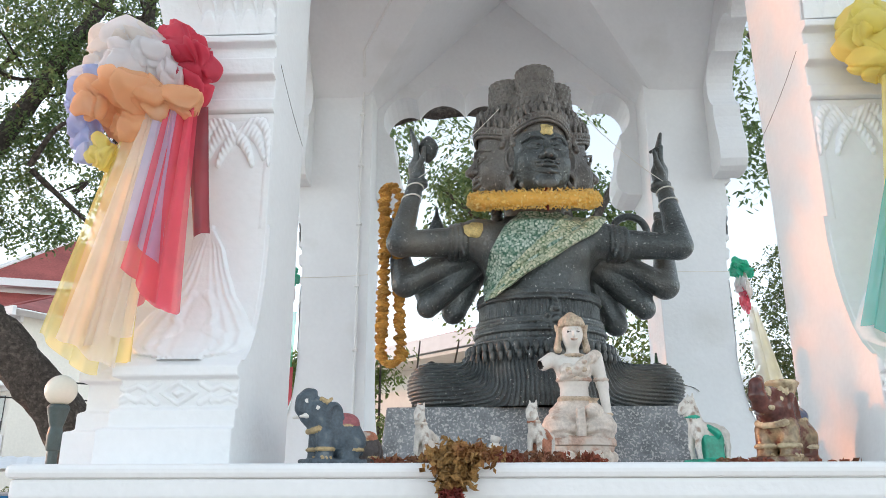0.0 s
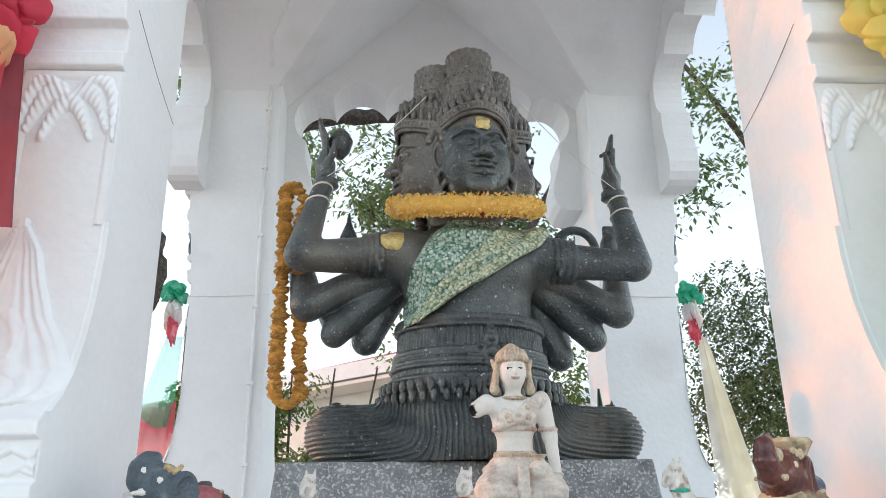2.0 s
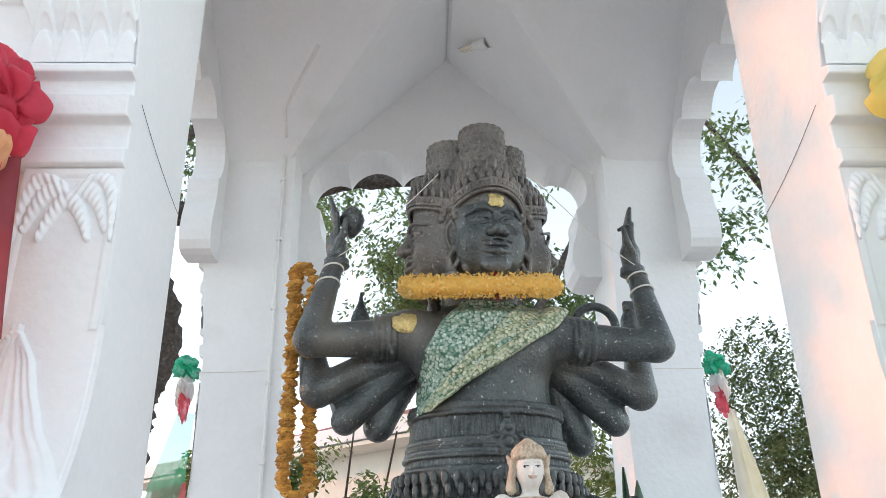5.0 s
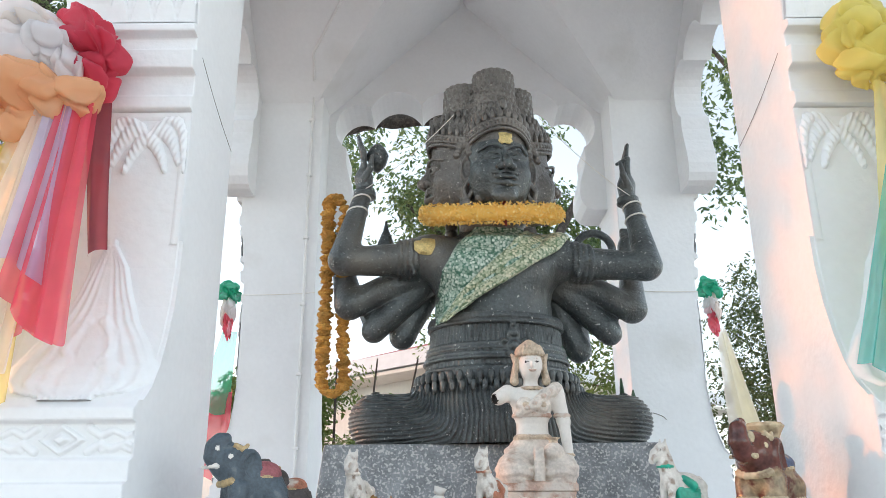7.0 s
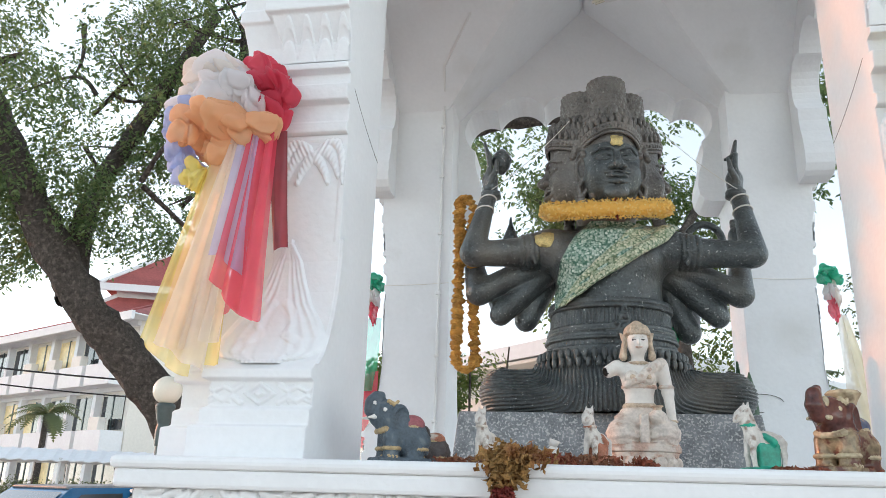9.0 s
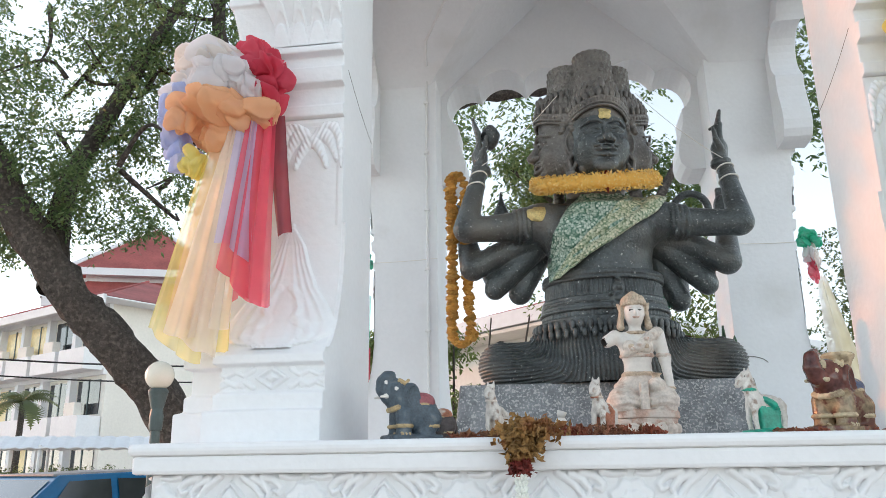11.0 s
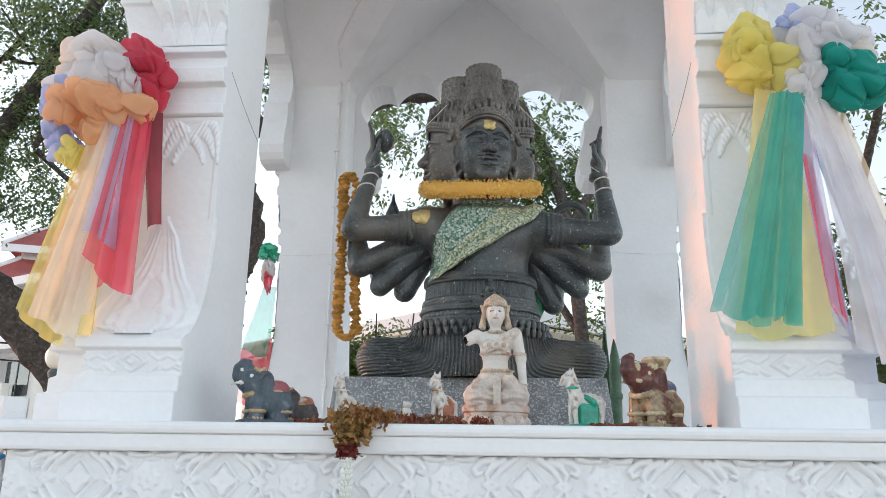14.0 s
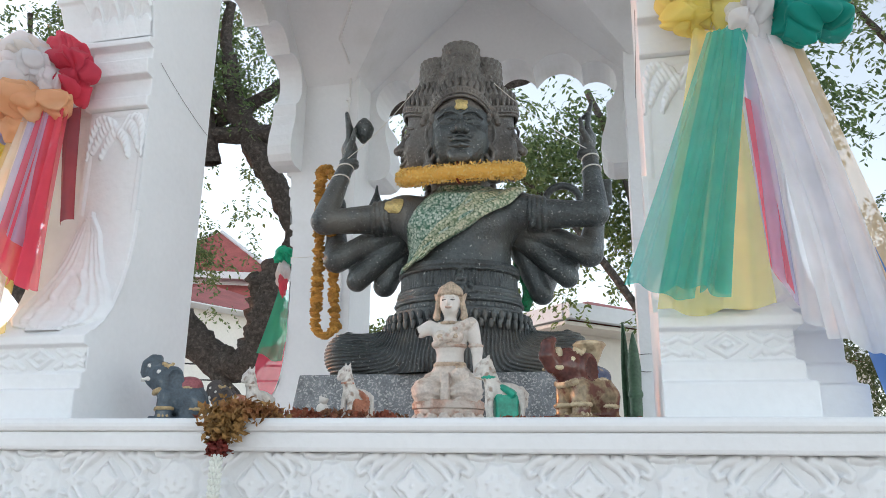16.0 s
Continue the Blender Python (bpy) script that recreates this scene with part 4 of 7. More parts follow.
# ---- painted figures on the shrine's floor ----
def kneeling_lady():
    F = Field((-0.14, -0.13, -0.002), (0.14, 0.13, 0.53), 0.0026)
    IV, FC, TC, GD, DK = 0, 1, 2, 3, 4
    F.lathe((0, 0, 0), [(0, 0.118), (0.018, 0.118), (0.026, 0.108), (0.050, 0.100), (0.058, 0.112), (0.072, 0.116)], 1.0, 0.86, 0.004, TC)
    F.lathe((0, 0, 0), [(0.074, 0.122), (0.092, 0.122), (0.098, 0.116)], 1.0, 0.86, 0.003, TC)
    for i in range(7):
        a = -1.3 + 2.6 * i / 6
        F.ell((0.106 * math.sin(a), -0.093 * math.cos(a), 0.040), (0.02, 0.012, 0.020), 0.004, IV)
    # folded legs and skirt
    crease = lambda x, y, z: 0.0022 * np.sin(z * 300 + 55 * np.abs(x))
    for s in (-1, 1):
        F.ell((s * 0.060, -0.030, 0.128), (0.056, 0.080, 0.040), 0.02, IV, detail=crease)
        F.cap((s * 0.04, 0.03, 0.17), (s * 0.075, -0.055, 0.135), 0.045, 0.034, 0.02, IV, detail=crease)
    F.lathe((0, 0.012, 0), [(0.10, 0.098), (0.16, 0.075), (0.205, 0.054), (0.225, 0.050)], 1, 0.8, 0.012, IV)
    F.box((0.0, -0.082, 0.145), (0.014, 0.012, 0.045), 0.006, 0.008, IV)
    F.ring((0, 0.012, 0.222), 0.050, 0.006, 0.003, GD, sy=0.8)
    # body, sash and arms
    F.lathe((0, 0.012, 0), [(0.22, 0.047), (0.26, 0.046), (0.29, 0.055), (0.33, 0.060), (0.345, 0.05)], 1, 0.72, 0.01, FC)
    F.ell((0, 0.012, 0.345), (0.072, 0.038, 0.028), 0.02, FC)
    for s in (-1, 1):
        F.ell((s * 0.026, -0.024, 0.312), (0.024, 0.022, 0.022), 0.008, IV)
        F.ell((s * 0.026, -0.044, 0.312), (0.008, 0.005, 0.008), 0.002, GD)
    F.ring((0, 0.012, 0.285), 0.053, 0.006, 0.003, TC, sy=0.75)
    F.path([(0.072, 0.0, 0.365), (0.04, -0.030, 0.345), (0.0, -0.040, 0.31), (-0.045, -0.025, 0.287)], [0.018, 0.016, 0.014, 0.012], 0.006, IV)
    for bx, by, bz in ((0.050, -0.040, 0.352), (0.026, -0.051, 0.336), (0.0, -0.054, 0.316), (-0.022, -0.050, 0.302)):
        F.ell((bx, by, bz), (0.0075, 0.006, 0.0060), 0.001, TC)
    F.cap((-0.07, 0.01, 0.352), (-0.098, -0.002, 0.335), 0.024, 0.021, 0.01, FC)
    F.ell((-0.112, -0.010, 0.330), (0.012, 0.013, 0.013), 0.002, DK, cut=True)
    F.cap((0.075, 0.01, 0.352), (0.092, 0.010, 0.27), 0.024, 0.019, 0.012, FC)
    F.cap((0.092, 0.010, 0.27), (0.098, -0.02, 0.165), 0.018, 0.013, 0.01, FC)
    F.ell((0.098, -0.03, 0.145), (0.013, 0.020, 0.022), 0.008, FC)
    F.ring((0.088, 0.010, 0.285), 0.021, 0.005, 0.002, TC)
    F.ring((0.098, -0.018, 0.172), 0.014, 0.004, 0.002, GD)
    F.ell((0.045, -0.065, 0.178), (0.030, 0.030, 0.026), 0.004, IV)
    F.lathe((0.045, -0.065, 0.198), [(0, 0.014), (0.012, 0.012), (0.02, 0.022)], k=0.003, m=GD)
    # neck, head and pointed diadem
    F.cap((0, 0.012, 0.36), (0, 0.006, 0.405), 0.022, 0.020, 0.01, FC)
    F.ring((0, 0.0, 0.362), 0.030, 0.005, 0.002, GD)
    F.ell((0, 0.0, 0.432), (0.034, 0.040, 0.048), 0.01, FC)
    F.ell((0, 0.018, 0.452), (0.041, 0.041, 0.042), 0.004, GD)
    F.ell((0, -0.041, 0.428), (0.0055, 0.009, 0.011), 0.004, FC)
    F.ell((0, -0.037, 0.4115), (0.011, 0.005, 0.0035), 0.002, TC)
    for s in (-1, 1):
        F.cap((s * 0.0085, -0.0375, 0.4365), (s * 0.0215, -0.0335, 0.4370), 0.0015, 0.0012, 0.0005, DK)
        F.cap((s * 0.007, -0.0385, 0.4455), (s * 0.023, -0.034, 0.4460), 0.0009, 0.0007, 0.0005, TC)
        F.cap((s * 0.040, 0.016, 0.44), (s * 0.049, 0.014, 0.388), 0.009, 0.012, 0.006, GD)
        F.ell((s * 0.043, 0.004, 0.425), (0.008, 0.012, 0.030), 0.004, GD)
        F.cap((s * 0.046, 0.01, 0.40), (s * 0.046, 0.01, 0.385), 0.009, 0.012, 0.004, GD)
        F.cap((s * 0.044, 0.01, 0.45), (s * 0.053, 0.012, 0.466), 0.010, 0.004, 0.004, GD)
    for i in range(11):
        a = -1.4 + 2.8 * i / 10
        F.cap((0.040 * math.sin(a), 0.006 - 0.042 * math.cos(a), 0.462), (0.036 * math.sin(a), 0.010 - 0.036 * math.cos(a), 0.482 + 0.010 * math.cos(a)), 0.007, 0.003, 0.002, GD)
    F.lathe((0, 0.014, 0.47), [(0, 0.045), (0.012, 0.041), (0.023, 0.031), (0.033, 0.018), (0.041, 0.006)], k=0.004, m=GD)
    return F


lady = figure("kneeling_figurine", [kneeling_lady()], [IVORY, IVORY_FACE, CLAY_PINK, WORN_GILT, DARK_HOLE], pose(0.305, 2.56, FLOOR, 0, 0, 3), "ivory-painted kneeling lady figurine with a broken arm", "figurine")


def elephant(seated):
    """Faces -x; trunk curled up over the brow."""
    F = Field((-0.15, -0.085, -0.002), (0.12, 0.085, 0.26), 0.0024)
    B, TR, RD, WH = 0, 1, 2, 3
    F.box((0.005, 0, 0.010), (0.085, 0.055, 0.011), 0.006, 0.004, 4)
    body = B if seated else 4
    F.ell((0.015, 0, 0.085), (0.070, 0.052, 0.056), 0.02, body)
    F.ell((0.045, 0, 0.075), (0.048, 0.054, 0.058), 0.02, body)
    for y in (-0.030, 0.030):
        F.cap((-0.030, y, 0.085), (-0.034, y, 0.022), 0.026, 0.024, 0.010, body)
        F.cap((0.060, y, 0.070), (0.060 if not seated else 0.035, y, 0.024), 0.032, 0.025, 0.012, body)
        for q in (-0.048, -0.036, -0.024):
            F.ell((q, y - 0.006, 0.022), (0.006, 0.022, 0.007), 0.003, WH if not seated else TR)
        F.ring((-0.034, y, 0.046), 0.025, 0.005, 0.003, TR)
        F.ring((0.055, y, 0.046), 0.028, 0.004, 0.003, TR)
    F.ell((-0.045, 0, 0.150), (0.044, 0.040, 0.044), 0.018, B)
    F.ell((-0.030, 0, 0.125), (0.046, 0.040, 0.040), 0.02, B)
    F.ell((-0.062, 0, 0.140), (0.034, 0.030, 0.030), 0.014, B)
    rise = [(-0.074, 0, 0.146), (-0.090, 0, 0.160), (-0.090, 0, 0.182), (-0.078, 0, 0.198), (-0.062, 0, 0.204)] if seated else [(-0.074, 0, 0.142), (-0.098, 0, 0.146), (-0.116, 0, 0.166), (-0.114, 0, 0.192), (-0.098, 0, 0.206)]
    F.path(rise, [0.026, 0.022, 0.020, 0.016, 0.012], 0.012, B)
    for s in (-1, 1):
        F.ell((-0.014, s * 0.042, 0.140), (0.030, 0.010, 0.038), 0.006, B)
        F.ell((-0.008, s * 0.047, 0.138), (0.022, 0.006, 0.028), 0.004, B, cut=True)
        F.ell((-0.060, s * 0.034, 0.158), (0.007, 0.005, 0.007), 0.002, WH)
        F.cap((-0.078, s * 0.020, 0.138), (-0.108, s * 0.026, 0.134), 0.007, 0.004, 0.003, WH)
        F.ell((-0.090, s * 0.013, 0.176), (0.010, 0.012, 0.014), 0.003, WH)
        F.path([(-0.048, s * 0.030, 0.186), (-0.030, s * 0.036, 0.176), (-0.020, s * 0.034, 0.186)], [0.006, 0.006, 0.005], 0.003, TR)
    F.path([(-0.055, -0.036, 0.102), (-0.066, -0.015, 0.096), (-0.066, 0.015, 0.096), (-0.055, 0.036, 0.102)], [0.008, 0.008, 0.008, 0.008], 0.003, TR)
    F.ell((0.030, 0, 0.118), (0.046, 0.050, 0.030), 0.006, RD)
    F.ell((0.030, 0, 0.112), (0.052, 0.054, 0.024), 0.003, TR, detail=lambda x, y, z: 0.003 + 0 * x)
    F.ell((0.040, 0, 0.122), (0.040, 0.052, 0.030), 0.006, RD)
    F.path([(0.088, 0, 0.10), (0.098, 0.004, 0.07), (0.096, 0.008, 0.04)], [0.007, 0.006, 0.008], 0.004, B)
    if not seated:
        F.lathe((0.03, 0, 0.135), [(0, 0.022), (0.02, 0.020), (0.055, 0.034), (0.072, 0.044), (0.08, 0.036)], k=0.006, m=3)
    return F


e1 = figure("elephant_figurine", [elephant(True)], [SLATE, GOLD_TRIM, SADDLE_RED, IVORY_FACE, SLATE], pose(-0.385, 2.05, FLOOR, 0, 0, 34) @ Matrix.Scale(0.9, 4), "dark slate-blue painted elephant figurine with red saddle cloth", "figurine", "elephant figurines")
e2 = figure("elephant_figurine", [elephant(False)], [BROWN_GLAZE, CREAM_GLAZE, BLUE_GLAZE, CREAM_GLAZE, MOTTLED], pose(0.765, 2.07, FLOOR, 0, 0, 46), "glazed brown and blue ceramic elephant carrying a cream vase", "figurine", "elephant figurines")
e3 = figure("elephant_figurine", [elephant(True)], [mat("umber_paint", (0.085, 0.07, 0.065), 0.5, var=0.3, scale=30, fine=140, bump=0.3), GOLD_TRIM, TERRACOTTA, IVORY_FACE, SLATE], pose(-0.36, 2.33, FLOOR, 0, 0, 10) @ Matrix.Scale(0.72, 4), "small umber elephant figurine behind the slate one", "figurine", "elephant figurines")


def horse():
    """Faces -x, head up, on a draped block."""
    F = Field((-0.075, -0.04, -0.002), (0.075, 0.04, 0.178), 0.002)
    B, BASE_M, DKM = 0, 1, 2
    F.box((0.008, 0, 0.006), (0.058, 0.030, 0.007), 0.004, 0.003, BASE_M)
    F.box((0.012, 0, 0.036), (0.030, 0.020, 0.036), 0.008, 0.006, BASE_M)
    F.ell((0.012, 0, 0.084), (0.044, 0.021, 0.021), 0.008, B)
    F.ell((-0.022, 0, 0.086), (0.020, 0.020, 0.024), 0.010, B)
    F.path([(-0.022, 0, 0.094), (-0.038, 0, 0.124), (-0.042, 0, 0.150)], [0.020, 0.014, 0.0125], 0.008, B)
    F.path([(-0.040, 0, 0.154), (-0.056, 0, 0.142), (-0.066, 0, 0.128)], [0.013, 0.011, 0.008], 0.006, B)
    for s in (-1, 1):
        F.cap((-0.036, s * 0.008, 0.160), (-0.034, s * 0.010, 0.174), 0.005, 0.002, 0.003, B)
        F.ell((-0.050, s * 0.0105, 0.150), (0.003, 0.002, 0.003), 0.001, DKM)
        F.path([(-0.030, s * 0.012, 0.078), (-0.034, s * 0.014, 0.045), (-0.030, s * 0.014, 0.012)], [0.010, 0.0065, 0.006], 0.005, B)
        F.path([(0.048, s * 0.012, 0.078), (0.054, s * 0.014, 0.045), (0.050, s * 0.014, 0.012)], [0.012, 0.007, 0.006], 0.005, B)
        F.cap((0.0, s * 0.018, 0.09), (0.024, s * 0.018, 0.075), 0.008, 0.010, 0.004, BASE_M)
    F.path([(-0.030, 0, 0.160), (-0.024, 0, 0.135), (-0.010, 0, 0.106)], [0.006, 0.008, 0.007], 0.004, B)
    F.path([(0.054, 0, 0.090), (0.066, 0, 0.075), (0.066, 0, 0.045)], [0.007, 0.007, 0.004], 0.004, B)
    F.ring((-0.034, 0, 0.116), 0.016, 0.003, 0.002, BASE_M)
    return F


hf = horse()
for x, y, rz, sc, base, label in ((-0.145, 2.08, 72, 0.92, IVORY, "small ivory ceramic horse figurine in harness"), (0.150, 2.07, 62, 0.94, TERRACOTTA, "small white ceramic horse figurine on a red-brown block"), (0.560, 2.03, 22, 1.0, GREEN_GLAZE, "white ceramic horse figurine on a bright green block")):
    figure("horse_figurine", [hf], [WORN_WHITE, base, DARK_HOLE], pose(x, y, FLOOR, 0, 0, rz) @ Matrix.Scale(sc, 4), label, "figurine", "horse figurines")

# little broken cup lying on the slab's foot
bm = bmesh.new()
bmesh.ops.create_uvsphere(bm, u_segments=16, v_segments=10, radius=0.017, matrix=Matrix.Translation((0, 0, 0.017)))
bmesh.ops.create_cone(bm, cap_ends=True, segments=14, radius1=0.011, radius2=0.015, depth=0.018, matrix=Matrix.Translation((0.002, 0, 0.040)) @ Matrix.Rotation(0.3, 4, "Y"))
cup = part("ceramic_cup", bm, IVORY_FACE, smooth=True)
cup.matrix_world = pose(0.035, 2.12, FLOOR + 0.03)
tagged(cup, "tiny white ceramic cup among dried petals", "cup")

# ---- garlands, sash, threads ----
def tube(name, pts, r, material, parent=None, label=""):
    cu = bpy.data.curves.new(name, "CURVE")
    cu.dimensions, cu.bevel_depth, cu.bevel_resolution = "3D", r, 2
    sp = cu.splines.new("POLY")
    sp.points.add(len(pts) - 1)
    for q, p in zip(sp.points, pts):
        q.co = (*p, 1)
    ob = new(name, cu)
    me = bpy.data.meshes.new_from_object(ob)
    bpy.data.objects.remove(ob)
    bpy.data.curves.remove(cu)
    me.materials.append(material)
    ob = new(name, me)
    if parent:
        ob.parent = parent
    if label:
        ob["label"] = label
    return ob


def sag(a, b, drop, n=14):
    a, b = Vector(a), Vector(b)
    return [a.lerp(b, i / n) - Vector((0, 0, drop * 4 * (i / n) * (1 - i / n))) for i in range(n + 1)]


def flower_mesh(name, r, flat, material, seed, ruff=0.28):
    """A ruffled flower head of many petal tips."""
    rnd = random.Random(seed)
    bm = bmesh.new()
    bmesh.ops.create_icosphere(bm, subdivisions=3, radius=r)
    for v in bm.verts:
        k = 1 + ruff * (rnd.random() - 0.5) * 2
        v.co = Vector((v.co.x * k, v.co.y * k, v.co.z * flat * (0.9 + 0.3 * rnd.random())))
    me = bpy.data.meshes.new(name)
    bm.to_mesh(me)
    bm.free()
    me.materials.append(material)
    return me


def petals_mesh(name, centres, size, material, seed):
    """Many small curled petals, joined."""
    rnd = np.random.RandomState(seed)
    n = len(centres)
    c = np.asarray(centres, np.float32)
    a = rnd.normal(size=(n, 3))
    a /= np.linalg.norm(a, axis=1)[:, None]
    b = np.cross(a, rnd.normal(size=(n, 3)))
    b /= np.linalg.norm(b, axis=1)[:, None]
    nn = np.cross(a, b)
    s = (size * (0.6 + 0.8 * rnd.rand(n)))[:, None]
    v = np.stack([c - a * s, c + b * s * 0.55 + nn * s * 0.2, c + a * s + nn * s * 0.35, c - b * s * 0.55 + nn * s * 0.2, c + nn * s * 0.5], 1)
    base = 5 * np.arange(n)[:, None]
    tri = np.concatenate([base + np.array([[0, 1, 4]]), base + np.array([[1, 2, 4]]), base + np.array([[2, 3, 4]]), base + np.array([[3, 0, 4]])])
    return raw_mesh(name, v.reshape(-1, 3), tri, material, smooth=False)


# thick yellow garland round the neck
NECK = STATUE @ Vector((0.0, 0.0, 0.872))
gar = thing("neck_garland", "thick garland of fresh yellow flowers round the neck", "garland", pose(NECK.x, NECK.y, NECK.z))
rnd = np.random.RandomState(4)
cs = []
for i in range(150):
    th = 2 * math.pi * i / 150
    for j in range(20):
        ph = 2 * math.pi * (j + 0.5 * (i % 2)) / 20
        R, r = 0.212, 0.036
        cs.append(((R + r * math.cos(ph)) * math.cos(th) * 1.12, (R + r * math.cos(ph)) * math.sin(th) * 0.98, r * math.sin(ph) * 1.05 + 0.34 * (R + r * math.cos(ph)) * math.sin(th)))
cs = np.array(cs) + rnd.normal(size=(len(cs), 3)) * 0.003
ob = new("blossoms", petals_mesh("blossoms", cs, 0.0072, YELLOW_FLOWER, 5))
ob.parent, ob["kind"] = gar, "stuff"
core = Field((-0.33, -0.30, -0.14), (0.33, 0.30, 0.14), 0.006)
core.put((-0.33, -0.3, -0.14), (0.33, 0.3, 0.14), lambda x, y, z: np.sqrt((np.sqrt((x / 1.12) ** 2 + (y / 0.98) ** 2) - 0.212) ** 2 + (z - 0.34 * y) ** 2) - 0.031)
p, q, m = core.mesh()
ob = new("garland_core", raw_mesh("garland_core", p, q, YELLOW_FLOWER))
ob.parent = gar
tie = tube("red_tie", [Vector((0.035 + 0.004 * math.sin(k), -0.212 + 0.041 * math.cos(k * 0.7 - 2.2), 0.043 * math.sin(k * 0.7 - 2.2) - 0.075)) for k in range(7)], 0.004, DARK_RED, gar, "dark red thread tie")

# long marigold garland hung over the wrist
def marigold_loop():
    g = thing("hanging_garland", "long faded orange marigold garland hanging from a bronze wrist", "garland", pose(-0.36, 3.06, 2.03))
    meshes = [flower_mesh("marigold", 0.024, 0.55, MARIGOLD, 20 + i, 0.26) for i in range(5)]
    rnd = random.Random(8)
    top, low = 0.72, 0.0
    left = [Vector((-0.035 + 0.012 * math.sin(2.0 * t), 0.02 - 0.06 * t, 0.05 + t * 0.67)) for t in [i / 31 for i in range(32)]]
    right = [Vector((0.042 - 0.006 * math.sin(3 * t), 0.05 - 0.10 * t, 0.05 + t * 0.60)) for t in [i / 28 for i in range(29)]]
    bend = [Vector((0.004 + 0.040 * math.cos(a), 0.035, 0.05 - 0.045 * math.sin(a))) for a in (0.5, 1.1, 1.6, 2.1, 2.7)]
    over = [Vector((-0.015 + 0.02 * i, -0.045 - 0.004 * i, 0.735 - 0.006 * i * i)) for i in range(4)]
    for p in left + right + bend + over:
        ob = new("marigold", rnd.choice(meshes))
        ob.parent = g
        s = 0.85 + 0.35 * rnd.random()
        ob.matrix_local = Matrix.Translation(p + Vector((rnd.uniform(-1, 1), rnd.uniform(-1, 1), 0)) * 0.003) @ Euler((rnd.uniform(-0.4, 0.4), rnd.uniform(-0.4, 0.4), rnd.uniform(0, 6))).to_matrix().to_4x4() @ Matrix.Scale(s, 4)
    tube("garland_string", [p for p in left] + over, 0.0015, STRING, g)
    return g


marigold_loop()

# dried offerings along the ledge, with a heap hanging over the edge and a jasmine drop below it
rnd = np.random.RandomState(11)
n = 3600
xs = rnd.uniform(-0.30, 0.98, n)
edge = 1.83 + 0.10 * np.abs(np.sin(xs * 7)) + 0.05 * rnd.rand(n)
ys = edge + 0.55 * rnd.rand(n) ** 1.6
keep = (np.sin(xs * 23) + np.sin(xs * 9.7 + 1) > -0.9 + 1.5 * (xs > 0.3)) & (rnd.rand(n) < np.clip(1.15 - np.abs(xs - 0.05) * 1.05, 0.12, 1)) & ~((xs > 0.62) & (ys < 1.95))
heap = 0.030 * np.exp(-((xs - 0.10) / 0.35) ** 2)
zs = FLOOR + 0.004 + rnd.rand(n) * (0.006 + 0.7 * heap)
tagged(new("petal_litter", petals_mesh("petal_litter", np.stack([xs, ys, zs], 1)[keep], 0.0095, DRIED, 3)), "brown dried petals and garland scraps on the ledge", "petals", kind="stuff")

drop = thing("offering_garland", "dried garland draped over the ledge with white jasmine tail", "garland", pose(-0.064, 1.80, FLOOR))
n = 1500
t = rnd.rand(n)
cx = rnd.normal(size=n) * (0.036 * (1 - 0.5 * t)) + 0.025 * (1 - t)
cy = np.where(t < 0.4, 0.10 * (1 - t / 0.4) - 0.055, -0.068) + rnd.normal(size=n) * 0.012
cz = np.where(t < 0.4, 0.018, 0.018 - (t - 0.4) * 0.105) + rnd.normal(size=n) * 0.010
ob = new("dried_blossoms", petals_mesh("dried_blossoms", np.stack([cx, np.minimum(cy, 0.08), np.maximum(cz, -0.06)], 1), 0.0105, DRIED_GOLD, 6))
ob.parent, ob["kind"] = drop, "stuff"
for z0, z1, w, name in ((-0.088, -0.055, 0.018, "red_tuft"), (-0.232, -0.198, 0.020, "red_tuft")):
    k = 240
    ob = new(name, petals_mesh(name, np.stack([rnd.normal(size=k) * w * 0.6, -0.075 + rnd.normal(size=k) * 0.008, rnd.uniform(z0, z1, k)], 1), 0.010, DARK_RED, 7))
    ob.parent = drop
for i in range(8):
    bm = bmesh.new()
    for j in range(9):
        a = 2 * math.pi * j / 9 + 0.3 * i
        c = Vector((0.010 * math.cos(a), -0.078 + 0.010 * math.sin(a), -0.094 - 0.0140 * i))
        bmesh.ops.create_uvsphere(bm, u_segments=6, v_segments=4, radius=0.0062, matrix=Matrix.Translation(c) @ Matrix.Rotation(a, 4, "Z") @ Matrix.Rotation(0.5, 4, "Y") @ Matrix.Diagonal((0.8, 0.8, 1.7, 1)))
    part("jasmine_tuft", bm, JASMINE, drop, smooth=True)

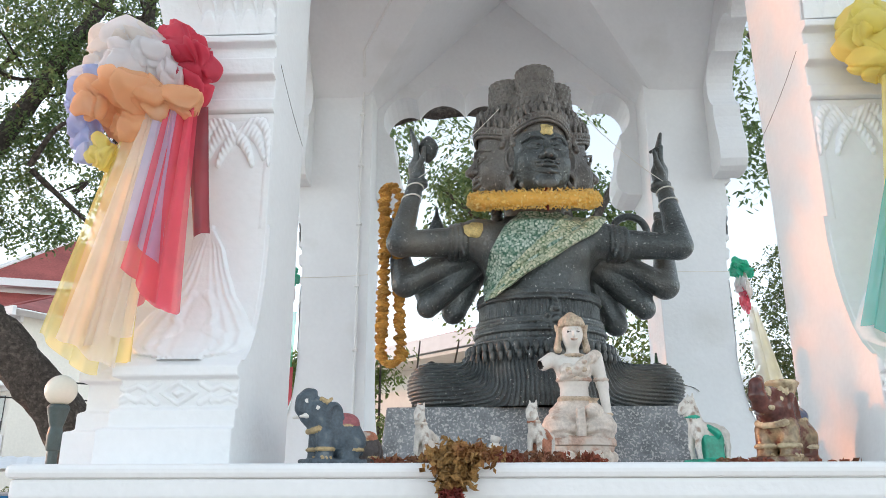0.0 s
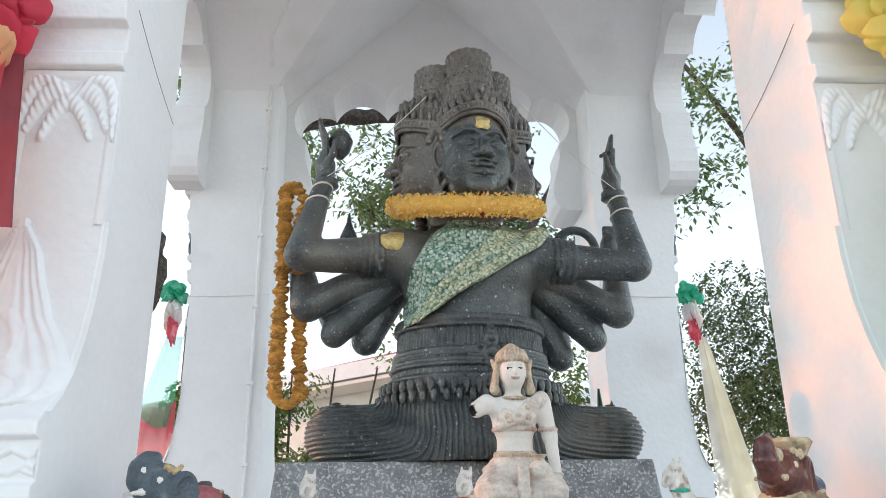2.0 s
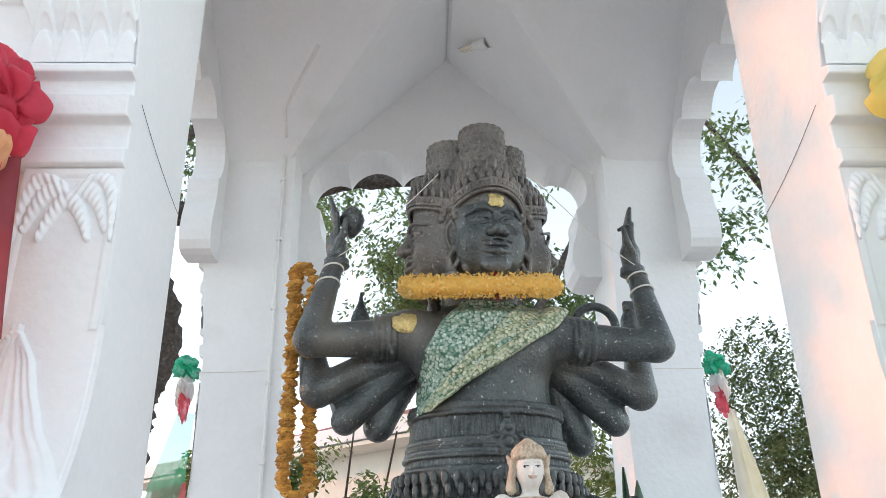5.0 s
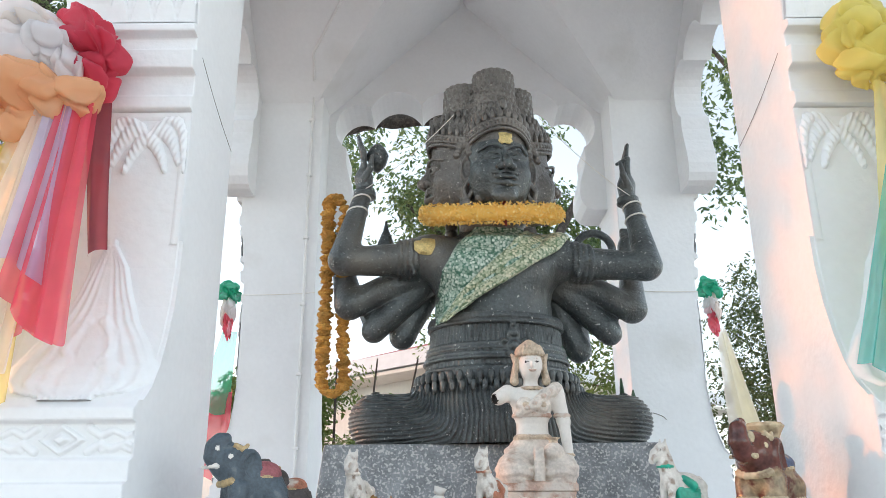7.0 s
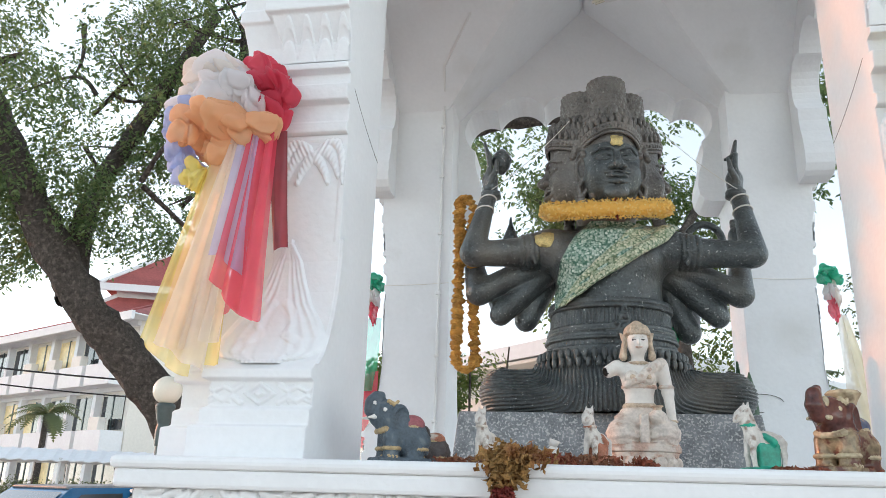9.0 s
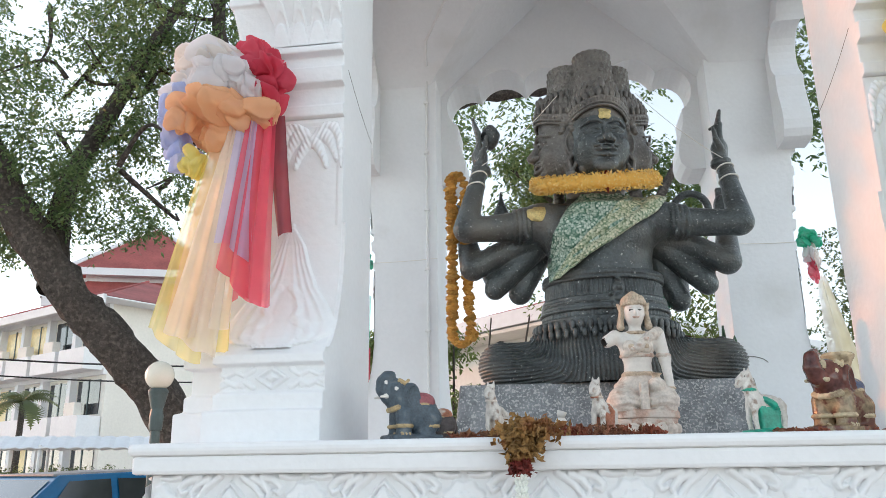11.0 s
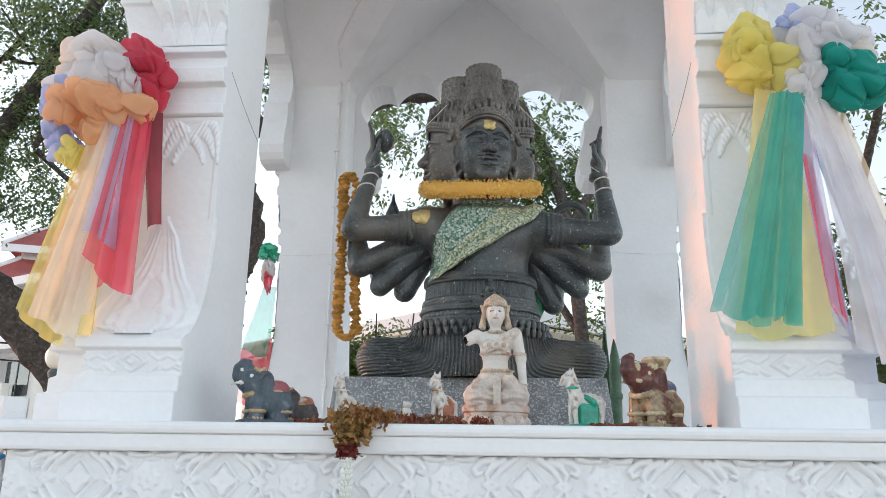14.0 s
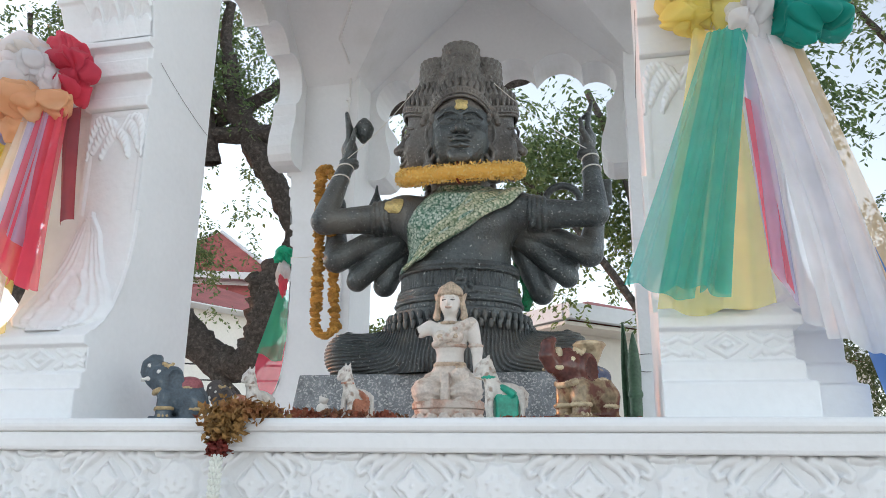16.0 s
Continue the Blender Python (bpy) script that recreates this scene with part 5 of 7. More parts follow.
# green and gold lace sash laid over the breast
def lace_mat(name, ground, dull, bright):
    """Net cloth sewn all over with small sequin flowers."""
    m = mat(name, ground, 0.4, var=0.3, scale=12, fine=90, bump=0.3)
    nt = m.node_tree
    b = nt.nodes["Principled BSDF"]
    src = b.inputs["Base Color"].links[0].from_socket
    tc = nt.nodes.new("ShaderNodeTexCoord")
    vo = nt.nodes.new("ShaderNodeTexVoronoi")
    vo.inputs["Scale"].default_value = 105
    nt.links.new(tc.outputs["Object"], vo.inputs["Vector"])
    rp = nt.nodes.new("ShaderNodeMapRange")
    rp.inputs["From Min"].default_value, rp.inputs["From Max"].default_value = 0.72, 0.50
    nt.links.new(vo.outputs["Distance"], rp.inputs["Value"])
    sep = nt.nodes.new("ShaderNodeSeparateColor")
    nt.links.new(vo.outputs["Color"], sep.inputs[0])
    cr = nt.nodes.new("ShaderNodeMix")
    cr.data_type = "RGBA"
    cr.inputs[6].default_value, cr.inputs[7].default_value = (*dull, 1), (*bright, 1)
    nt.links.new(sep.outputs[0], cr.inputs[0])
    mx = nt.nodes.new("ShaderNodeMix")
    mx.data_type = "RGBA"
    nt.links.new(rp.outputs[0], mx.inputs[0])
    nt.links.new(src, mx.inputs[6])
    nt.links.new(cr.outputs[2], mx.inputs[7])
    nt.links.new(mx.outputs[2], b.inputs["Base Color"])
    return m


LACE = lace_mat("silver_green_lace", (0.045, 0.13, 0.085), (0.13, 0.24, 0.17), (0.56, 0.63, 0.54))
LACE_GOLD = lace_mat("gold_green_lace", (0.13, 0.19, 0.10), (0.28, 0.34, 0.22), (0.66, 0.65, 0.48))
LACE_GREEN = mat("green_sequin_cloth", (0.02, 0.26, 0.10), 0.4, var=0.4, scale=60, fine=120, bump=0.4)


def drape_on(field, x, z, y_from=-0.40):
    """Depth of the figure's front at (x, z)."""
    i = np.clip(((x - field.lo[0]) / field.h).astype(int), 0, field.n[0] - 1)
    k = np.clip(((z - field.lo[2]) / field.h).astype(int), 0, field.n[2] - 1)
    solid = field.f[i, :, k] < 0.004
    hit = solid.argmax(1)
    y = field.lo[1] + field.h * hit
    return np.where(solid.any(1), y, 0.0)


def sash(name, upper, lower, lift, seed, material):
    """A gathered cloth between two edge lines, in the figure's own (x, z), lying on its front."""
    ns, nt_ = 80, 40
    k = np.linspace(0, 1, len(upper))
    s, t = np.meshgrid(np.linspace(0, 1, ns + 1), np.linspace(0, 1, nt_ + 1), indexing="ij")
    e = [np.interp(s, k, [p[c] for p in line]) for line in (upper, lower) for c in (0, 1)]
    x = e[0] + (e[2] - e[0]) * t
    z = e[1] + (e[3] - e[1]) * t + 0.004 * np.sin(9 * s + seed)
    y = drape_on(body_field, x.ravel(), z.ravel()).reshape(x.shape)
    for _ in range(6):
        y[1:-1] = 0.25 * y[:-2] + 0.5 * y[1:-1] + 0.25 * y[2:]
        y[:, 1:-1] = 0.25 * y[:, :-2] + 0.5 * y[:, 1:-1] + 0.25 * y[:, 2:]
    y = y - lift - 0.006 * np.abs(np.sin(t * 8 + 2 * s + seed)) - 0.012 * smooth_step(0.52, 0.6, t) * smooth_step(1.02, 0.9, t) - 0.002 * np.sin(s * 40 + t * 5)
    i = np.arange(x.size).reshape(x.shape)
    q = np.stack([i[:-1, :-1], i[1:, :-1], i[1:, 1:], i[:-1, 1:]], -1).reshape(-1, 4)
    ob = new(name, raw_mesh(name, np.stack([x, y, z], -1).reshape(-1, 3), q, material))
    ob.parent = sash_thing
    ob.modifiers.new("thick", "SOLIDIFY").thickness = 0.003
    return ob


sash_thing = thing("lace_sash", "pale green and gold sequined lace sash across the breast", "sash", STATUE)
sash("broad_fold", [(-0.06, 0.80), (-0.145, 0.71), (-0.202, 0.61), (-0.216, 0.51), (-0.226, 0.41)], [(0.27, 0.77), (0.20, 0.69), (0.05, 0.58), (-0.08, 0.50), (-0.18, 0.42)], 0.007, 0.4, LACE)
sash("front_fold", [(0.13, 0.795), (0.04, 0.70), (-0.06, 0.60), (-0.150, 0.51), (-0.215, 0.42)], [(0.285, 0.765), (0.225, 0.695), (0.04, 0.568), (-0.09, 0.485), (-0.19, 0.415)], 0.022, 1.9, LACE_GOLD)
tail = [(0.262 + 0.02 * math.sin(i), 0.14, 0.66 - 0.036 * i) for i in range(11)]
bm = bmesh.new()
vs = [[bm.verts.new((x + o * (0.022 + 0.003 * (i % 3)), 0.11 + 0.02 * math.sin(i * 1.3 + o), z)) for o in (-1, 0, 1)] for i, (x, y, z) in enumerate(tail)]
for a, b in zip(vs, vs[1:]):
    for k in (0, 1):
        bm.faces.new((a[k], a[k + 1], b[k + 1], b[k]))
part("hanging_end", bm, LACE_GREEN, sash_thing, "bright green sequined end", smooth=True).modifiers.new("thick", "SOLIDIFY").thickness = 0.004

# gold leaf pressed on brow and shoulder
for name, x, z, r, seed in (("gold_leaf_patch", 0.004, 1.092, 0.024, 1), ("gold_leaf_patch", -0.262, 0.705, 0.034, 5)):
    rnd2 = random.Random(seed)
    bm = bmesh.new()
    ring = []
    for i in range(18):
        a = 2 * math.pi * i / 18
        k = r * (0.82 + 0.3 * rnd2.random()) / max(abs(math.cos(a)), abs(math.sin(a))) ** 0.7
        ring.append((x + k * math.cos(a) * 1.1, z + k * math.sin(a)))
    px = np.array([p[0] for p in ring] + [x])
    pz = np.array([p[1] for p in ring] + [z])
    py = drape_on(head_field if z > 1 else body_field, px, pz) - 0.003
    if z > 1:
        px, py = (HEAD_TURN[0][0] * px + HEAD_TURN[0][1] * py, HEAD_TURN[1][0] * px + HEAD_TURN[1][1] * py)
    vs = [bm.verts.new((a, b, c)) for a, b, c in zip(px, py, pz)]
    for i in range(18):
        bm.faces.new((vs[i], vs[(i + 1) % 18], vs[18]))
    ob = part(name, bm, GOLD_LEAF, smooth=True)
    ob.modifiers.new("thick", "SOLIDIFY").thickness = 0.003
    ob.matrix_world = STATUE
    tagged(ob, "flaking gold leaf square pressed on the bronze", "gold leaf", "gold leaf patches")

# sacred strings
T = lambda x, y, z: STATUE @ Vector((x, y, z))
threads = thing("sacred_string", "thin white string tied between wrists, crown and columns", "string")
for k, (s, w) in enumerate(((-1, 0.485), (1, 0.535))):
    for z in (0.845, 0.905):
        u = (z - 0.64) / 0.275
        ox, oy, br = s * (0.555 + (w - 0.545) * u), -0.125 + 0.095 * u, 0.052 - 0.020 * u + 0.002
        tube("bracelet", [T(ox + br * math.cos(a), oy + br * math.sin(a), z - 0.33 * br * math.sin(a) + 0.004 * math.cos(a)) for a in [2 * math.pi * i / 16 for i in range(17)]], 0.0034, STRING, threads)
    tube("strand", sag(T(s * w, -0.06, 0.94), T(s * 0.16, -0.20, 1.19), 0.02), 0.0014, STRING, threads)
for sx in (-1, 1):
    x = CX + sx * (HALF - 0.002)
    tube("strand", sag((x, 2.09, 2.80), (x, 2.42, 2.68), 0.010), 0.0007, BARK, threads)
    xs0, xs1 = CX + sx * HALF, CX + sx * (HALF + 0.37)
    tube("strand", sag((xs0, 4.046, 2.67), (xs1, 4.046, 2.66), 0.004), 0.0018, STRING, threads)
tube("strand", [(1.00 + 0.11 * math.cos(a), 4.044, 2.02 + 0.045 * math.sin(a)) for a in [0.2 + 4.6 * i / 20 for i in range(21)]], 0.0016, BARK, threads)

# conduit on the back column, and the bare lamp on the vault
conduit = thing("cable_conduit", "white painted cable conduit clipped to the column", "conduit")
tube("pipe", [(-0.655, 4.038, 1.62), (-0.652, 4.038, 2.6), (-0.655, 4.036, 3.3), (-0.648, 4.036, 3.78), (-0.64, 3.98, 3.83), (-0.60, 3.70, 3.835), (-0.42, 3.45, 4.0)], 0.0075, PIPE, conduit)
for z in (1.9, 2.25, 2.6, 2.95, 3.3, 3.62):
    part("clip", box(-0.668, -0.640, 4.026, 4.048, z, z + 0.016, 0.003), PIPE, conduit)
lamp = thing("ceiling_lamp", "compact fluorescent lamp in a holder on the vault", "lamp")
a, b = Vector((0.25, 4.02, 4.40)), Vector((0.40, 3.83, 4.32))
d = (b - a).normalized()
side = d.cross(Vector((0, 0, 1))).normalized() * 0.011
for o in (side, -side):
    tube("glass_tube", [a + o, a + o + d * 0.12], 0.010, GLOBE, lamp)
tube("ballast", [a + d * 0.12, a + d * 0.165], 0.027, PIPE, lamp)
tube("holder", [a + d * 0.17, a + d * 0.225], 0.032, PIPE, lamp)
tube("cable", [a + d * 0.225, a + d * 0.25 + Vector((0.01, 0, 0.02)), Vector((0.47, 3.76, 4.30)), Vector((0.62, 3.62, 4.19))], 0.004, DARK_HOLE, lamp)

# stout green stalk with a pointed sheath beside the slab
stem = thing("green_plant", "stout dark green stalk with a pointed leaf sheath by the column", "plant", pose(0.925, 3.90, FLOOR))
F = Field((-0.05, -0.05, -0.002), (0.05, 0.05, 0.56), 0.004)
F.lathe((0, 0, 0), [(0.0, 0.030), (0.14, 0.029), (0.225, 0.030), (0.235, 0.036), (0.25, 0.036), (0.262, 0.029), (0.36, 0.033), (0.45, 0.024), (0.51, 0.012), (0.545, 0.003)], 1.0, 0.8, 0.004)
p, q, m = F.mesh()
ob = new("stalk", raw_mesh("stalk", p, q, STALK))
ob.parent = stem
bm = bmesh.new()
prev = None
for k in range(11):
    t = k / 10
    ww = 0.024 * (1 - t ** 2.4) * (0.7 + 0.6 * t) + 0.001
    c = Vector((-0.035 - 0.01 * t, 0.03, 0.60 * t))
    row = [bm.verts.new(c + Vector((-ww, 0, 0))), bm.verts.new(c + Vector((0, 0.010, 0))), bm.verts.new(c + Vector((ww, 0, 0)))]
    if prev:
        bm.faces.new((prev[0], prev[1], row[1], row[0]))
        bm.faces.new((prev[1], prev[2], row[2], row[1]))
    prev = row
part("leaf_blade", bm, STALK, stem).modifiers.new("thick", "SOLIDIFY").thickness = 0.004

# ---- bows and long tails of coloured tulle ----
CREAM, WHITE_T, RED_T = cloth_mat("cream_tulle", (0.88, 0.81, 0.75), 0.20), cloth_mat("white_tulle", (0.88, 0.86, 0.87), 0.20), cloth_mat("red_tulle", (0.72, 0.06, 0.12), 0.14)
BLUE_T, ORANGE_T, YELLOW_T = cloth_mat("blue_tulle", (0.54, 0.62, 0.88), 0.24), cloth_mat("orange_tulle", (0.95, 0.56, 0.31), 0.20), cloth_mat("yellow_tulle", (0.90, 0.79, 0.24), 0.20)
TEAL_T, DEEP_RED = cloth_mat("teal_tulle", (0.01, 0.42, 0.34), 0.12), cloth_mat("maroon_tulle", (0.24, 0.02, 0.04), 0.08)
PINK_S, PEACH_S, YELLOW_S = cloth_mat("sheer_pink_red", (0.84, 0.09, 0.16), 0.30), cloth_mat("sheer_peach", (0.90, 0.66, 0.44), 0.36), cloth_mat("sheer_yellow", (0.88, 0.77, 0.26), 0.36)
CREAM_S, LILAC_S, TEAL_S, WHITE_S = cloth_mat("sheer_cream", (0.88, 0.79, 0.70), 0.32), cloth_mat("sheer_lilac", (0.58, 0.58, 0.84), 0.36), cloth_mat("sheer_teal", (0.01, 0.50, 0.44), 0.40), cloth_mat("sheer_white", (0.82, 0.82, 0.84), 0.30)
GREEN_T, GREEN_S = cloth_mat("green_tulle", (0.04, 0.55, 0.33), 0.2), cloth_mat("sheer_green", (0.05, 0.46, 0.26), 0.36)


def puff(name, c, r, material, parent, seed, label=""):
    """A gathered pouf of cloth: angular folded lobes with sharp valleys between them."""
    n, m = 72, 36
    rnd = np.random.RandomState(seed)

    def dirs(k):
        v = rnd.normal(size=(k, 3))
        return v / np.linalg.norm(v, axis=1)[:, None]

    lobes, planes, heights = dirs(9), dirs(46), rnd.uniform(0.80, 1.05, 46)
    ph, th = np.meshgrid(math.pi * (0.02 + 0.96 * np.arange(m + 1) / m), 2 * math.pi * np.arange(n) / n, indexing="ij")
    d = np.stack([np.sin(ph) * np.cos(th), np.sin(ph) * np.sin(th), np.cos(ph)], -1).reshape(-1, 3)
    bent = d + 0.18 * np.stack([np.sin(3.1 * d[:, 1] + seed), np.sin(3.7 * d[:, 2] + 2 * seed), np.sin(3.3 * d[:, 0])], 1)
    face = np.min(heights / np.maximum(bent @ planes.T, 0.35), axis=1)
    near = np.sort(bent @ lobes.T, axis=1)
    valley = np.exp(-((near[:, -1] - near[:, -2]) / 0.08) ** 2)
    p = d * (np.clip(face, 0.6, 1.22) - 0.30 * valley)[:, None]
    pts = np.array(c) + p * np.array(r)
    quads = []
    for j in range(m):
        for i in range(n):
            quads.append((j * n + i, j * n + (i + 1) % n, (j + 1) * n + (i + 1) % n, (j + 1) * n + i))
    ob = new(name, raw_mesh(name, pts, np.array(quads), material))
    ob.parent = parent
    if label:
        ob["label"] = label
    return ob


def tail(name, top, low, material, parent, folds, depth, seed, bulge=0.0, label=""):
    """A hanging length of tulle. top, low: its two upper and two lower corners."""
    a, b, c, d = (Vector(v) for v in (*top, *low))
    ns, nt_ = 72, 46
    folds, depth = folds * 0.75, depth * 1.05
    rnd = random.Random(seed)
    ph = [rnd.uniform(0, 6.28) for _ in range(4)]
    pts = []
    for j in range(nt_ + 1):
        t = j / nt_
        for i in range(ns + 1):
            s = i / ns
            ss = s + 0.05 * math.sin(6.28 * s * 2 + ph[3]) * (1 - t)
            p = a.lerp(b, ss).lerp(c.lerp(d, ss), t)
            f = math.sin(6.28 * folds * s + ph[0] + 0.8 * math.sin(3 * t + ph[1])) + 0.22 * math.sin(6.28 * folds * 2.3 * s + ph[1] + 2 * t)
            amp = depth * (0.35 + 0.65 * t) * (1 - 0.25 * math.sin(3.1 * t))
            out = bulge * math.sin(math.pi * t)
            hem = (0.004 * math.sin(6.28 * folds * s + ph[2]) + 0.010 * math.sin(5 * s + ph[3])) * t ** 3
            pts.append((p.x + 0.4 * amp * math.cos(6.28 * folds * s + ph[2]), p.y - out + amp * f, p.z + hem))
    i = np.arange((nt_ + 1) * (ns + 1)).reshape(nt_ + 1, ns + 1)
    q = np.stack([i[:-1, :-1], i[1:, :-1], i[1:, 1:], i[:-1, 1:]], -1).reshape(-1, 4)
    ob = new(name, raw_mesh(name, np.array(pts), q, material))
    ob.parent = parent
    if label:
        ob["label"] = label
    return ob


bow = thing("tulle_bow", "rosette of white, red, blue and orange tulle with long tails", "bow", group="tulle bows")
for i, (c, r, mt, lb) in enumerate((
    ((-1.06, 1.96, 2.79), (0.085, 0.08, 0.07), CREAM, "cream"), ((-0.97, 1.95, 2.80), (0.085, 0.075, 0.065), CREAM, ""), ((-1.11, 1.97, 2.72), (0.07, 0.07, 0.07), WHITE_T, "white"),
    ((-1.01, 1.90, 2.74), (0.075, 0.06, 0.055), WHITE_T, ""), ((-0.93, 1.90, 2.75), (0.065, 0.05, 0.05), WHITE_T, ""), ((-0.88, 1.92, 2.70), (0.05, 0.05, 0.06), WHITE_T, ""),
    ((-0.865, 1.95, 2.815), (0.075, 0.06, 0.055), RED_T, "red"), ((-0.815, 1.95, 2.765), (0.065, 0.06, 0.055), RED_T, ""), ((-0.835, 1.96, 2.70), (0.06, 0.06, 0.05), RED_T, ""),
    ((-1.13, 1.95, 2.66), (0.065, 0.06, 0.07), BLUE_T, "blue"), ((-1.08, 1.92, 2.69), (0.06, 0.05, 0.05), BLUE_T, ""), ((-1.12, 1.96, 2.58), (0.055, 0.06, 0.065), BLUE_T, ""), ((-1.08, 1.95, 2.52), (0.05, 0.05, 0.055), BLUE_T, ""),
    ((-1.05, 1.88, 2.62), (0.065, 0.055, 0.06), ORANGE_T, "orange"), ((-0.97, 1.86, 2.635), (0.085, 0.06, 0.065), ORANGE_T, ""), ((-0.90, 1.88, 2.62), (0.065, 0.05, 0.06), ORANGE_T, ""), ((-0.83, 1.90, 2.615), (0.065, 0.05, 0.045), ORANGE_T, ""), ((-0.96, 1.90, 2.55), (0.065, 0.05, 0.055), ORANGE_T, ""),
    ((-1.03, 1.90, 2.485), (0.045, 0.04, 0.045), YELLOW_T, "yellow"), ((-0.98, 1.92, 2.76), (0.13, 0.04, 0.10), WHITE_T, ""), ((-0.98, 1.96, 2.62), (0.12, 0.05, 0.10), ORANGE_T, ""))):
    puff("pouf", (c[0] + 0.015, c[1], 2.62 + (c[2] - 2.66) * 1.1), (r[0] * 1.0, r[1] * 1.1, r[2] * 1.22), mt, bow, 40 + i, lb and lb + " gathered tulle")
tail("yellow_tail", ((-0.990, 1.91, 2.46), (-0.920, 1.92, 2.50)), ((-1.115, 1.88, 1.93), (-0.945, 1.87, 1.82)), YELLOW_S, bow, 3, 0.016, 1, label="sheer yellow tail")
tail("yellow_tail", ((-0.960, 1.93, 2.47), (-0.890, 1.94, 2.50)), ((-1.075, 1.92, 1.91), (-0.875, 1.90, 1.86)), YELLOW_S, bow, 3, 0.014, 2)
tail("peach_tail", ((-0.945, 1.88, 2.50), (-0.870, 1.88, 2.54)), ((-1.045, 1.86, 1.95), (-0.905, 1.85, 1.88)), PEACH_S, bow, 2, 0.014, 3, label="sheer peach tail")
tail("cream_tail", ((-0.895, 1.86, 2.53), (-0.835, 1.87, 2.54)), ((-1.035, 1.83, 1.90), (-0.875, 1.83, 1.84)), CREAM_S, bow, 3, 0.014, 4, label="sheer cream tail")
tail("cream_tail", ((-0.880, 1.87, 2.53), (-0.820, 1.875, 2.54)), ((-0.975, 1.84, 1.88), (-0.840, 1.84, 1.92)), CREAM_S, bow, 3, 0.012, 9)
tail("lilac_tail", ((-0.865, 1.862, 2.54), (-0.805, 1.875, 2.55)), ((-0.900, 1.835, 2.16), (-0.800, 1.84, 2.10)), LILAC_S, bow, 2, 0.012, 5, label="sheer lilac tail")
tail("red_tail", ((-0.840, 1.87, 2.54), (-0.770, 1.885, 2.55)), ((-0.880, 1.825, 2.07), (-0.760, 1.83, 1.97)), PINK_S, bow, 3, 0.016, 6, label="sheer pink-red tail")
tail("red_tail", ((-0.825, 1.885, 2.54), (-0.765, 1.90, 2.55)), ((-0.850, 1.85, 1.99), (-0.745, 1.86, 1.985)), PINK_S, bow, 3, 0.012, 7)
tail("maroon_tail", ((-0.800, 1.92, 2.56), (-0.745, 1.93, 2.58)), ((-0.750, 1.91, 2.19), (-0.707, 1.92, 2.195)), DEEP_RED, bow, 1.5, 0.008, 8, label="maroon tail")


bow2 = thing("tulle_bow", "rosette of yellow, white and teal tulle with long tails", "bow", group="tulle bows")
for i, (c, r, mt, lb) in enumerate((
    ((1.11, 1.96, 2.80), (0.085, 0.075, 0.07), YELLOW_T, "yellow"), ((1.075, 1.94, 2.73), (0.07, 0.065, 0.07), YELLOW_T, ""), ((1.14, 1.92, 2.70), (0.075, 0.06, 0.07), YELLOW_T, ""), ((1.09, 1.93, 2.655), (0.065, 0.05, 0.045), YELLOW_T, ""),
    ((1.235, 1.94, 2.85), (0.05, 0.045, 0.04), BLUE_T, "blue"), ((1.30, 1.95, 2.82), (0.085, 0.075, 0.065), WHITE_T, "white"), ((1.385, 1.96, 2.80), (0.085, 0.07, 0.06), WHITE_T, ""), ((1.24, 1.90, 2.74), (0.065, 0.05, 0.06), WHITE_T, ""), ((1.32, 1.90, 2.76), (0.07, 0.05, 0.06), WHITE_T, ""), ((1.235, 1.90, 2.66), (0.06, 0.05, 0.065), WHITE_T, ""), ((1.42, 1.95, 2.74), (0.06, 0.05, 0.05), CREAM, "cream"), ((1.22, 1.91, 2.60), (0.05, 0.045, 0.045), WHITE_T, ""),
    ((1.33, 1.89, 2.685), (0.06, 0.05, 0.05), TEAL_T, "teal"), ((1.39, 1.90, 2.65), (0.085, 0.06, 0.06), TEAL_T, ""), ((1.34, 1.91, 2.60), (0.07, 0.05, 0.055), TEAL_T, ""), ((1.42, 1.93, 2.61), (0.06, 0.05, 0.05), TEAL_T, ""), ((1.25, 1.96, 2.70), (0.14, 0.05, 0.11), WHITE_T, ""))):
    puff("pouf", c, (r[0] * 1.05, r[1] * 1.1, r[2] * 1.18), mt, bow2, 80 + i, lb and lb + " gathered tulle")
tail("yellow_tail", ((1.09, 1.92, 2.62), (1.18, 1.92, 2.60)), ((0.95, 1.855, 1.86), (1.21, 1.85, 1.85)), YELLOW_S, bow2, 3, 0.012, 11, label="sheer yellow tail")
tail("teal_tail", ((1.12, 1.88, 2.58), (1.17, 1.88, 2.59)), ((0.885, 1.83, 1.91), (1.03, 1.82, 1.88)), TEAL_S, bow2, 3, 0.014, 12, label="sheer teal tail")
tail("teal_tail", ((1.14, 1.87, 2.58), (1.22, 1.88, 2.58)), ((0.96, 1.80, 1.90), (1.105, 1.80, 1.88)), TEAL_S, bow2, 3, 0.016, 13)
tail("teal_tail", ((1.17, 1.87, 2.58), (1.22, 1.88, 2.57)), ((1.05, 1.81, 1.895), (1.11, 1.82, 1.89)), TEAL_S, bow2, 2, 0.010, 14)
tail("white_tail", ((1.20, 1.88, 2.58), (1.30, 1.92, 2.57)), ((1.30, 1.80, 1.77), (1.46, 1.84, 1.74)), WHITE_S, bow2, 3, 0.018, 15, 0.03, label="sheer white tail")
tail("white_tail", ((1.22, 1.90, 2.57), (1.34, 1.95, 2.55)), ((1.27, 1.84, 1.82), (1.50, 1.92, 1.76)), WHITE_S, bow2, 4, 0.016, 16, 0.03)
